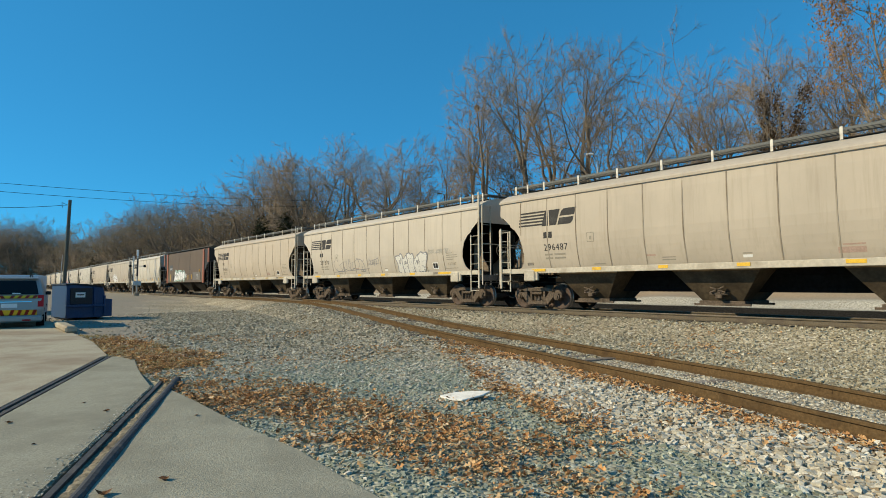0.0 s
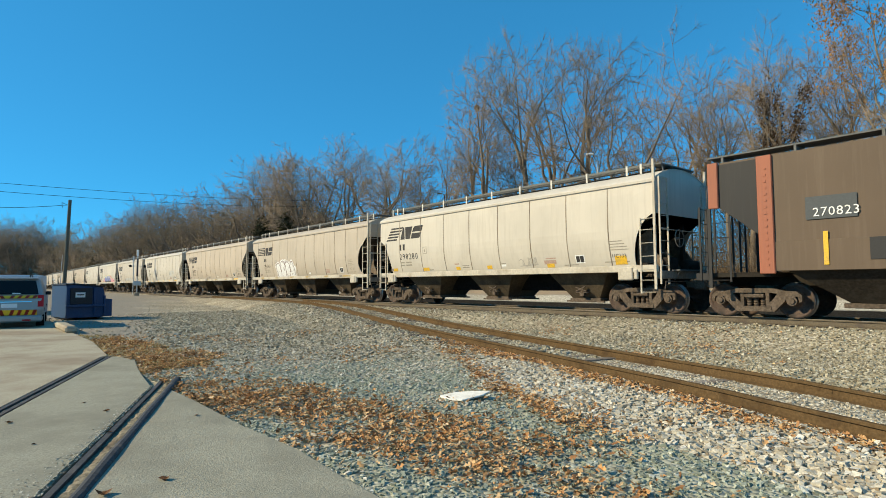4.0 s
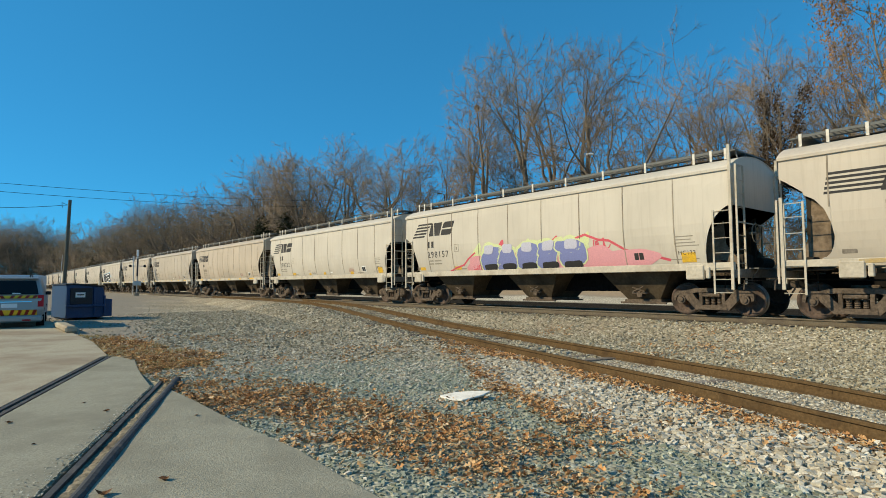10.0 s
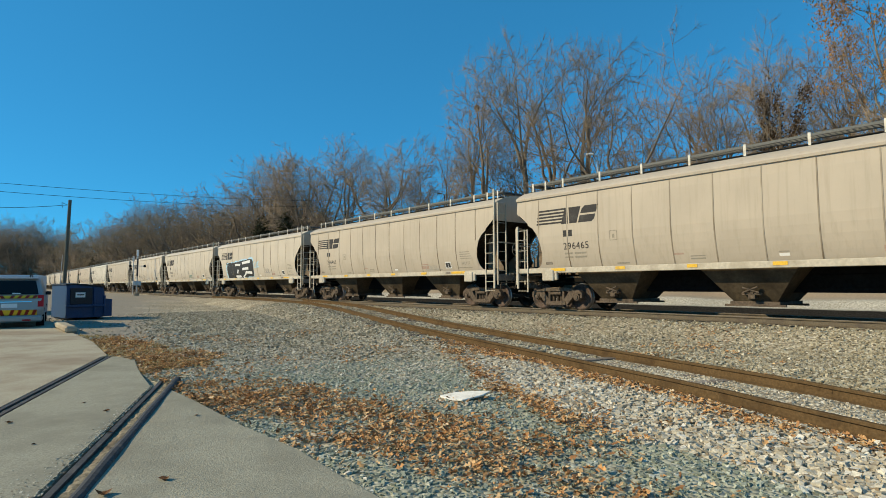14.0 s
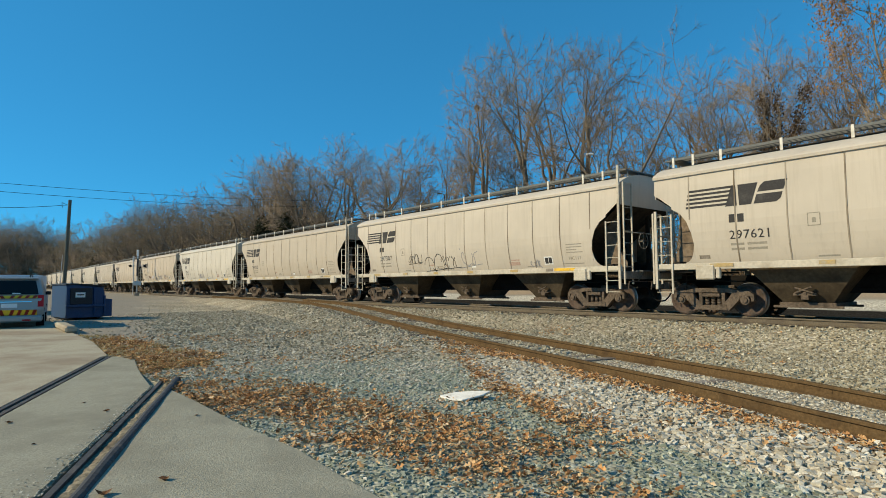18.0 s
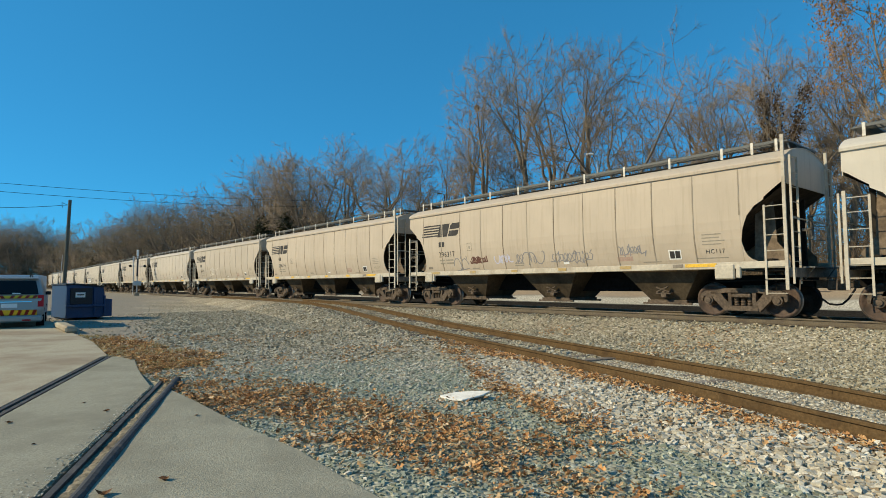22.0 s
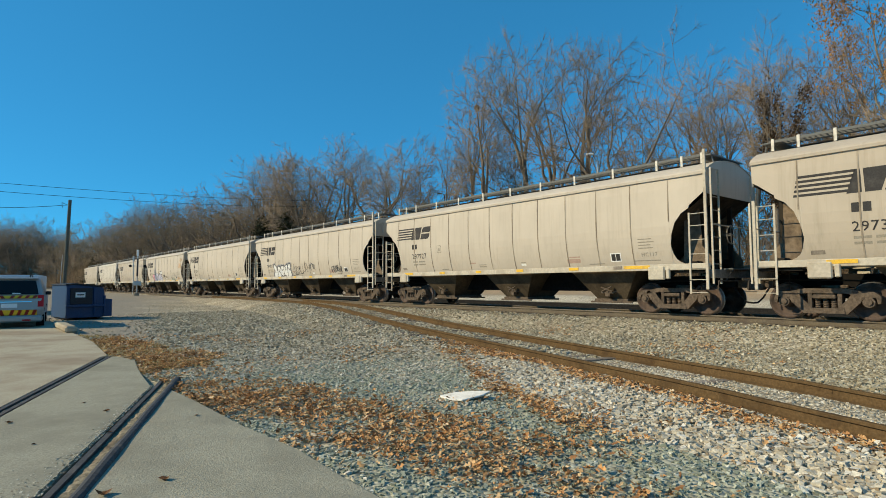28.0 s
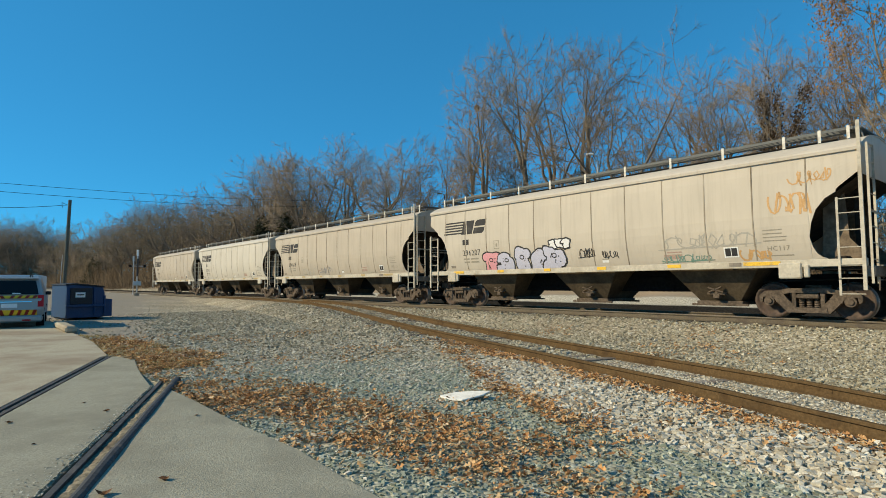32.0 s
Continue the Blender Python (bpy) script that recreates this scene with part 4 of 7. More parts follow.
def frustum(bm, top, bottom):
    """A hopper: top and bottom are (x0, x1, y0, y1, z)."""
    t = [bm.verts.new((x, y, top[4])) for x, y in ((top[0], top[2]), (top[1], top[2]), (top[1], top[3]), (top[0], top[3]))]
    b = [bm.verts.new((x, y, bottom[4])) for x, y in ((bottom[0], bottom[2]), (bottom[1], bottom[2]), (bottom[1], bottom[3]), (bottom[0], bottom[3]))]
    bm.faces.new(t)
    bm.faces.new(b[::-1])
    for k in range(4):
        j = (k + 1) % 4
        bm.faces.new((t[k], b[k], b[j], t[j]))
    bmesh.ops.recalc_face_normals(bm, faces=bm.faces)
    return bm


def base_hopper(style="old"):
    """A curved-side covered hopper car, without its lettering. x runs forward, -y is the lettered side."""
    car = thing("hopper_car", "tan covered hopper car", "hopper car")
    q = 0.0 if style == "old" else -0.5
    low = 3.44 if style == "old" else 3.02
    body = link("body", shell_mesh(style), PAINTS[0], car)
    sol = body.modifiers.new("thickness", "SOLIDIFY")
    sol.thickness, sol.offset = 0.02, 0.0
    # welded seams down the sides
    for sg in (-1, 1):
        seam_x = [-6.90 + k * 1.247 for k in range(12)] if style == "old" else [-5.8 + k * 1.657 for k in range(8)]
        for x in seam_x:
            low_end = abs(x) > 6.8
            bm = bmesh.new()
            zs = [2.72, 3.0, 3.3, 3.6, 3.95] if low_end else [1.5, 1.65, 1.8, 2.0, 2.2, 2.45, 2.7, 3.0, 3.3, 3.6, 3.95]
            for a, b in zip(zs, zs[1:]):
                flat(bm, (0, sg * (side_y(a) + 0.006), a), (0, sg * (side_y(b) + 0.006), b), 0.032, 0.024)
            link("weld_seam", shared("seam%d%d" % (sg, low_end), lambda: bm_to(bm, "weld_seam")), SEAM, car, m=pose(x, 0, 0))
            bm.free()
    # sill along each side, with a drip of dirt
    for sg in (-1, 1):
        foot = 1.30 if style == "old" else 1.27
        bm = box(bmesh.new(), -7.98 - q, 7.98 + q, sg * 1.58 - 0.035, sg * 1.58 + 0.035, foot, 1.48, 0.012)
        box(bm, -7.9 - q, 7.9 + q, sg * 1.50 - 0.06, sg * 1.50 + 0.06, foot, foot + 0.025)
        part("side_sill", bm, SILL, car, "lighter side sill")
        for x in (-6.5, 6.4):
            bm = box(bmesh.new(), x - 0.26, x + 0.26, sg * 1.60 - 0.05, sg * 1.60 + 0.05, 1.02, 1.42, 0.03)
            box(bm, x + 0.30, x + 0.42, sg * 1.60 - 0.05, sg * 1.60 + 0.05, 1.05, 1.36, 0.02)
            bar(bm, (x - 0.02, sg * 1.62, 1.16), (x - 0.02, sg * 1.655, 1.16), 0.05, 8)
            part("jacking_pad", bm, SILL, car)
    # slope sheets under the end panels
    for e in (-1, 1):
        bm = bmesh.new()
        vs = [bm.verts.new(c) for c in ((e * (7.93 + q), -1.52, low), (e * (7.93 + q), 1.52, low), (e * 4.9, 1.33, 1.28), (e * 4.9, -1.33, 1.28))]
        bm.faces.new(vs)
        bmesh.ops.solidify(bm, geom=bm.faces[:], thickness=0.02)
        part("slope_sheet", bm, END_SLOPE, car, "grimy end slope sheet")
        for y in (-0.62, 0.62):
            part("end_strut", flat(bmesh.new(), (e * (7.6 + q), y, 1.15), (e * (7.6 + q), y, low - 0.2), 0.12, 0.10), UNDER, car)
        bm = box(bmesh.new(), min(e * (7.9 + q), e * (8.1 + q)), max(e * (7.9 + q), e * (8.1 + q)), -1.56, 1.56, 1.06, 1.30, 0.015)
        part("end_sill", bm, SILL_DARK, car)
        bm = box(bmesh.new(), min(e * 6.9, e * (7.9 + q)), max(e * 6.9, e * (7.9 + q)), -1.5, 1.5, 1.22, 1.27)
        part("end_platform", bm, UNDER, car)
        # coupler
        bm = box(bmesh.new(), min(e * (8.05 + q), e * (8.42 + q)), max(e * (8.05 + q), e * (8.42 + q)), -0.09, 0.09, 0.78, 0.98, 0.02)
        box(bm, min(e * (8.32 + q), e * (8.56 + q)), max(e * (8.32 + q), e * (8.56 + q)), -0.16, 0.12, 0.72, 1.0, 0.04)
        part("coupler", bm, TRUCK, car, "knuckle coupler")
        bm = bmesh.new()
        pts = [(e * (8.1 + q), -0.35, 0.78), (e * (8.25 + q), -0.36, 0.52), (e * (8.40 + q), -0.33, 0.38), (e * (8.55 + q), -0.28, 0.36)]
        for a, b in zip(pts, pts[1:]):
            bar(bm, a, b, 0.025)
        part("air_hose", bm, RUBBER, car, "black air hose")
    # centre sill with a deep block between the hoppers, painted as dark as shade
    bm = box(bmesh.new(), -8.05 - q, 8.05 + q, -0.22, 0.22, 0.80, 1.14, 0.01)
    box(bm, -5.6, 5.6, -0.2, 0.2, 0.66, 1.48)
    part("centre_sill", bm, SLOPE, car, "centre sill coloured near black for the shade under the car")
    # hoppers with their gates
    for x in (-4.3, 0.0, 4.3):
        bm = frustum(bmesh.new(), (x - 1.35, x + 1.35, -1.36, 1.36, 1.46), (x - 0.56, x + 0.56, -0.78, 0.78, 0.42))
        hp = part("hopper", bm, HOPPER, car, "dusty brown discharge hopper, darkened for the shade under the body")
        bm = box(bmesh.new(), x - 0.64, x + 0.64, -0.84, 0.80, 0.32, 0.42, 0.015)
        box(bm, x - 0.78, x + 0.78, -0.85, -0.78, 0.28, 0.34)
        box(bm, x - 0.78, x + 0.78, 0.78, 0.85, 0.28, 0.34)
        part("outlet_gate", bm, TRUCK, hp)
        bm = bmesh.new()
        bar(bm, (x + 0.02, -1.06, 0.66), (x + 0.02, -0.9, 0.66), 0.045, 8)
        bar(bm, (x - 0.20, -1.08, 0.80), (x + 0.22, -1.08, 0.66), 0.024)
        bar(bm, (x - 0.19, -1.08, 0.66), (x + 0.19, -1.08, 0.82), 0.024)
        box(bm, x - 0.24, x + 0.26, -1.04, -0.92, 0.60, 0.66)
        box(bm, x - 0.07, x + 0.10, -1.05, -0.86, 0.50, 0.62)
        part("gate_crank", bm, TRUCK, hp)
    # ridge sheets that close the body between the hoppers, near black for the shade there
    for x, w in ((-2.15, 0.85), (2.15, 0.85)):
        bm = prism(bmesh.new(), [(x - w, 1.44), (x, 2.1), (x + w, 1.44), (x, 2.08)], -1.34, 1.34)
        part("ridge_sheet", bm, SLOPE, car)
    # running boards with white brackets
    for sg in (-1, 1):
        bm = box(bmesh.new(), -7.7 - q, 7.7 + q, sg * 1.06 - 0.015, sg * 1.06 + 0.015, 4.60, 4.67)
        box(bm, -7.7 - q, 7.7 + q, sg * 0.62 - 0.015, sg * 0.62 + 0.015, 4.60, 4.67)
        for k in range(4):
            y = sg * (0.70 + k * 0.09)
            box(bm, -7.7 - q, 7.7 + q, y - 0.006, y + 0.006, 4.635, 4.668)
        for k in range(121 if style == "old" else 113):
            x = -7.6 - q + k * 0.1265
            box(bm, x - 0.008, x + 0.008, min(sg * 0.62, sg * 1.06), max(sg * 0.62, sg * 1.06), 4.64, 4.665)
        part("running_board", bm, GRATE, car, "grey steel grating walkway")
        for x in [-7.6 - q, -7.0 - q * 0.6] + [-6.2 + k * 1.55 for k in range(9)] + [7.0 + q * 0.6, 7.6 + q]:
            bm = box(bmesh.new(), -0.034, 0.034, -0.008, 0.008, -0.16, 0.16)
            box(bm, -0.034, 0.034, 0.0 if sg < 0 else -0.40, 0.40 if sg < 0 else 0.0, 0.06, 0.075)
            link("board_bracket", shared("board_bracket_%d" % sg, lambda: bm_to(bm, "board_bracket")), CREAM, car, m=pose(x, sg * 1.085, 4.54))
            bm.free()
    # hatch trough along the crown
    bm = box(bmesh.new(), -7.2, 7.2, -0.42, 0.42, 4.46, 4.57, 0.02)
    part("hatch_cover", bm, UNDER, car, "grey trough hatch cover")
    # ladders
    for e, tall in ((-1, False), (1, True)):
        for sg in (-1, 1):
            y = sg * 1.63
            bm = bmesh.new()
            x0, x1 = e * (7.44 + q), e * (7.92 + q)
            flat(bm, (x0, y, 0.98), (x0, y, 2.92), 0.05, 0.02)
            flat(bm, (x1, y, 0.75), (x1, y, 4.66 if tall else 3.05), 0.075, 0.05)
            rungs(bm, x0, x1, y, y, [1.02, 1.34, 1.74, 2.14, 2.54, 2.88])
            flat(bm, (x0, y, 0.62), (x0, y, 1.02), 0.05, 0.02)
            rungs(bm, x0, x1, y, y, [0.66])
            part("side_ladder", bm, SILL, car, "pale steel side ladder")
            bm = bmesh.new()
            x2 = e * (8.05 + q)
            hi = 4.12 if tall else 3.0
            flat(bm, (x2, sg * 1.56, 0.9), (x2, sg * 1.56, hi), 0.05, 0.03)
            flat(bm, (x2, sg * 1.10, 0.9), (x2, sg * 1.10, hi), 0.05, 0.03)
            for k in range(8 if tall else 5):
                z = 1.45 + k * 0.375
                bar(bm, (x2, sg * 1.56, z), (x2, sg * 1.10, z), 0.012, 5)
            bar(bm, (x2, sg * 1.56, hi), (x2, sg * 1.10, hi), 0.018, 6)
            part("end_ladder", bm, SILL, car, "pale steel end ladder")
    for x, z in ((8.04 + q, 2.55), (-8.04 - q, 2.35)):
        part("handrail", bar(bmesh.new(), (x, -1.5, z), (x, 1.5, z), 0.018), SILL, car)
    for e in (-1, 1):
        xe = e * (8.06 + q)
        bm = bmesh.new()
        bar(bm, (xe + e * 0.10, -1.50, 0.98), (xe + e * 0.10, -0.30, 0.98), 0.016, 5)
        bar(bm, (xe + e * 0.10, -1.50, 0.98), (xe + e * 0.10, -1.56, 0.74), 0.016, 5)
        bar(bm, (xe + e * 0.10, -0.30, 0.98), (xe + e * 0.28, -0.12, 0.98), 0.016, 5)
        part("uncoupling_lever", bm, TRUCK, car)
        bm = box(bmesh.new(), min(xe, xe + e * 0.26), max(xe, xe + e * 0.26), -0.95, 0.95, 1.30, 1.335)
        for y in (-0.8, 0.8):
            flat(bm, (xe, y, 1.02), (xe + e * 0.2, y, 1.30), 0.05, 0.02)
        part("crossover_platform", bm, GRATE, car, "narrow grating step across the end")
        bm = box(bmesh.new(), min(e * (7.42 + q), e * (7.86 + q)), max(e * (7.42 + q), e * (7.86 + q)), -1.06, 1.06, 4.60, 4.635)
        for y in (-0.9, -0.3, 0.3, 0.9):
            flat(bm, (e * (7.80 + q), y, 4.61), (e * (7.93 + q), y, 4.10 + 0.25 * (abs(y) < 0.5)), 0.04, 0.03)
        part("end_walkway", bm, GRATE, car, "dark grating across the roof end")
        for y in (-0.98, 0.98):
            pts = [(6.92, 1.27), (7.80, 1.27), (7.80, 1.62), (7.50, 2.0), (7.42, low - 0.12), (6.98, low - 0.55)]
            part("end_gusset", prism(bmesh.new(), [(e * (a + q), b) for a, b in pts], y - 0.012, y + 0.012), GUSSET, car, "dust-brown end gusset plate")
        bm = box(bmesh.new(), min(e * (7.28 + q), e * (7.55 + q)), max(e * (7.28 + q), e * (7.55 + q)), -1.42, -1.02, 1.27, 1.55, 0.04)
        box(bm, min(e * (7.60 + q), e * (7.84 + q)), max(e * (7.60 + q), e * (7.84 + q)), -1.30, -0.80, 1.27, 1.44, 0.03)
        bar(bm, (e * (7.1 + q), -1.3, 1.36), (e * (7.9 + q), -1.0, 1.30), 0.02, 6)
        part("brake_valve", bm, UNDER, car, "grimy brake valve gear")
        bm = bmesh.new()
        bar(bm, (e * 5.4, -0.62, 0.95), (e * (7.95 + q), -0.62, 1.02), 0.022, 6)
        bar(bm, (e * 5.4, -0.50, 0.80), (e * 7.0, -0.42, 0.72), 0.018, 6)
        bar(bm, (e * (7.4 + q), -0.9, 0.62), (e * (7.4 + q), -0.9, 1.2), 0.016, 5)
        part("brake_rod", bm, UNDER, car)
    bm = bmesh.new()
    for k in range(12):
        a0, a1 = k * math.pi / 6, (k + 1) * math.pi / 6
        bar(bm, (8.12 + q, -0.55 + 0.27 * math.cos(a0), 2.30 + 0.27 * math.sin(a0)), (8.12 + q, -0.55 + 0.27 * math.cos(a1), 2.30 + 0.27 * math.sin(a1)), 0.016, 5)
        if k % 3 == 0:
            bar(bm, (8.12 + q, -0.55, 2.30), (8.12 + q, -0.55 + 0.27 * math.cos(a0), 2.30 + 0.27 * math.sin(a0)), 0.012, 5)
    bar(bm, (7.95 + q, -0.55, 2.30), (8.12 + q, -0.55, 2.30), 0.04, 8)
    part("brake_wheel", bm, SILL_DARK, car, "hand brake wheel")
    part("brake_cylinder", bar(bmesh.new(), (7.3, 0.35, 1.5), (7.3, 1.15, 1.5), 0.16, 12), UNDER, car)
    part("air_reservoir", box(bmesh.new(), 7.0, 7.45, -0.9, -0.3, 1.26, 1.72, 0.05), UNDER, car)
    bogie(car, -6.59)
    bogie(car, 6.59)
    return car


def seam_paint():
    """Painted-over welds: body paint in places, bare rust in others, each seam worn in its own way."""
    m = bpy.data.materials.new("seam_rust")
    m.use_nodes = True
    nt = m.node_tree
    b = nt.nodes["Principled BSDF"]
    oi, tc = nt.nodes.new("ShaderNodeObjectInfo"), nt.nodes.new("ShaderNodeTexCoord")
    cmb, add = nt.nodes.new("ShaderNodeCombineXYZ"), nt.nodes.new("ShaderNodeVectorMath")
    sc = nt.nodes.new("ShaderNodeMath")
    sc.operation, sc.inputs[1].default_value = "MULTIPLY", 90.0
    nt.links.new(oi.outputs["Random"], sc.inputs[0])
    nt.links.new(sc.outputs[0], cmb.inputs[0])
    nt.links.new(tc.outputs["Object"], add.inputs[0])
    nt.links.new(cmb.outputs[0], add.inputs[1])
    rust = ramp(nt, [(0.34, (0, 0, 0)), (0.62, (1, 1, 1))])
    nt.links.new(noise_tex(nt, add.outputs[0], 0.55, 5, 0.6), rust.inputs[0])
    nt.links.new(mix(nt, rust.outputs[0], (0.44, 0.39, 0.31), (0.17, 0.13, 0.088)), b.inputs["Base Color"])
    b.inputs["Roughness"].default_value, b.inputs["Specular IOR Level"].default_value = 0.8, 0.2
    return m


SEAM = seam_paint()
SILL = surface("pale_sill_enamel", (0.505, 0.46, 0.37), 0.65, 0, 12, 0.15, 0.1, (0.33, 0.28, 0.21), 1.3, 0.48, 0.7)
SILL_DARK = surface("grimy_sill_enamel", (0.24, 0.21, 0.17), 0.8, 0, 12, 0.3, 0.1, (0.12, 0.10, 0.08), 2.0)
# dusty brown sheet, its base lowered to take in shade from the body above
HOPPER = surface("dusty_shaded_hopper_sheet", (0.092, 0.072, 0.048), 0.9, 0, 12, 0.25, 0.15, (0.035, 0.028, 0.020), 1.1, 0.42, 0.7)


# ============ lettering and paint on the cars ============
def paint_mat(name, col):
    return surface(name, col, 0.6, 0, 25, 0.12, 0.0)


SPRAY = {"white": paint_mat("white_spray", (0.74, 0.74, 0.72)), "black": paint_mat("black_spray", (0.03, 0.03, 0.03)), "brown": paint_mat("brown_spray", (0.13, 0.06, 0.045)),
         "pink": paint_mat("pink_spray", (0.70, 0.33, 0.36)), "red": paint_mat("red_spray", (0.62, 0.10, 0.13)), "lilac": paint_mat("lilac_spray", (0.52, 0.52, 0.62)),
         "blue": paint_mat("blue_spray", (0.20, 0.23, 0.46)), "sky": paint_mat("sky_blue_spray", (0.38, 0.60, 0.74)), "orange": paint_mat("orange_spray", (0.55, 0.33, 0.14)),
         "green": paint_mat("green_spray", (0.16, 0.27, 0.22)), "grey": paint_mat("grey_spray", (0.24, 0.24, 0.25)), "mint": paint_mat("mint_spray", (0.42, 0.62, 0.52)),
         "faint": paint_mat("worn_spray", (0.40, 0.375, 0.32)), "pale": paint_mat("pale_spray", (0.66, 0.64, 0.58)), "lime": paint_mat("lime_spray", (0.62, 0.68, 0.36)), "navy": paint_mat("navy_spray", (0.07, 0.08, 0.17)), "smear": paint_mat("smeared_blue", (0.47, 0.49, 0.47))}


SIDE = {"flat": 0.0}


def skin(x, z, out):
    """A point on the lettered side, out metres proud of the sheet."""
    return (x, -((SIDE["flat"] or side_y(z)) + 0.013 + out), z)


def blob(name, cx, cz, rx, rz, mat, parent, out=0.0, seed=0, power=2.6, slant=0.15, rough=0.12, label=""):
    """A soft-cornered sprayed letter block lying on the curved side."""
    r = random.Random(seed)
    bm = bmesh.new()
    n, rings = 20, 3
    ph = [r.uniform(0, 6.28) for _ in range(3)]
    c = bm.verts.new(skin(cx, cz, out))
    prev = None
    for k in range(1, rings + 1):
        cur = []
        for i in range(n):
            a = i * 2 * math.pi / n
            ca, sa = math.cos(a), math.sin(a)
            q = (abs(ca) ** power + abs(sa) ** power) ** (-1 / power)
            q *= 1 + rough * (math.sin(2 * a + ph[0]) + 0.7 * math.sin(3 * a + ph[1]) + 0.5 * math.sin(5 * a + ph[2])) * 0.5
            u, v = ca * q * rx * k / rings, sa * q * rz * k / rings
            cur.append(bm.verts.new(skin(cx + u + slant * v, max(1.30, min(3.9, cz + v)), out)))
        for i in range(n):
            j = (i + 1) % n
            if prev:
                bm.faces.new((prev[i], cur[i], cur[j], prev[j]))
            else:
                bm.faces.new((c, cur[i], cur[j]))
        prev = cur
    return part(name, bm, mat, parent, label)


def stroke(bm, pts, w, out=0.0):
    """A sprayed line along points x, z, as one ribbon."""
    prev, n = None, len(pts)
    for k, (x, z) in enumerate(pts):
        (x0, z0), (x1, z1) = pts[max(k - 1, 0)], pts[min(k + 1, n - 1)]
        d = math.hypot(x1 - x0, z1 - z0)
        if d < 0.02:
            (x0, z0), (x1, z1) = (pts[k - 1], pts[k]) if k else (pts[0], pts[1])
            d = math.hypot(x1 - x0, z1 - z0) or 1.0
        nx, nz = -(z1 - z0) / d * w / 2, (x1 - x0) / d * w / 2
        cur = (bm.verts.new(skin(x + nx, z + nz, out)), bm.verts.new(skin(x - nx, z - nz, out)))
        if prev:
            bm.faces.new((prev[0], prev[1], cur[1], cur[0]))
        prev = cur


def arc(cx, cz, rx, rz, a0, a1, n=10):
    return [(cx + rx * math.cos(math.radians(a0 + (a1 - a0) * k / n)), cz + rz * math.sin(math.radians(a0 + (a1 - a0) * k / n))) for k in range(n + 1)]


def tag(car, x0, x1, z0, z1, colour, seed, w=0.03, letters=5, label=""):
    """A sprayed scribble of loops and spikes that reads as no word."""
    r = random.Random(seed)
    bm = bmesh.new()
    step, h = (x1 - x0) / letters, z1 - z0
    pts = []
    for k in range(letters):
        a0, amp, turn = r.uniform(0, 6.28), r.uniform(0.6, 1.0), r.choice((-1, 1, 2))
        for q in range(9):
            u = q / 9
            ang = a0 + turn * u * 6.28
            pts.append((x0 + step * (k + u) + 0.38 * step * math.cos(ang), z0 + h * (0.5 + 0.46 * amp * math.sin(ang))))
        if r.random() < 0.6:
            pts.append((x0 + step * (k + 1.0), r.choice((z0, z1))))
    stroke(bm, pts, w, 0.001)
    for k in range(max(1, letters // 2)):
        cx = r.uniform(x0, x1)
        stroke(bm, [(cx, r.uniform(z0, z0 + 0.3 * h)), (cx + r.uniform(-0.4, 0.5) * step, z1 - r.uniform(0, 0.2) * h)], w, 0.002)
    if r.random() < 0.6:
        stroke(bm, [(x0 - step * 0.3, z0 + h * 0.1), (x1 + step * 0.3, z0 + h * 0.25)], w * 0.8, 0.002)
    return part("graffiti_tag", bm, SPRAY[colour], car, label or "scrawled %s spray tag" % colour)


def lobes(r, cx, z0, z1, w):
    """Overlapping rounded lobes of one swollen form: x, z, half width, half height, slant."""
    h = z1 - z0
    out = [(cx + r.uniform(-0.05, 0.05) * w, z0 + h * 0.48, w * r.uniform(0.36, 0.46), h * r.uniform(0.42, 0.5), r.uniform(-0.15, 0.35))]
    for _k in range(r.choice((1, 2, 2))):
        out.append((cx + r.uniform(-0.32, 0.32) * w, r.choice((z0 + h * 0.2, z0 + h * 0.78)), w * r.uniform(0.26, 0.36), h * r.uniform(0.16, 0.24), r.uniform(-0.2, 0.3)))
    return out


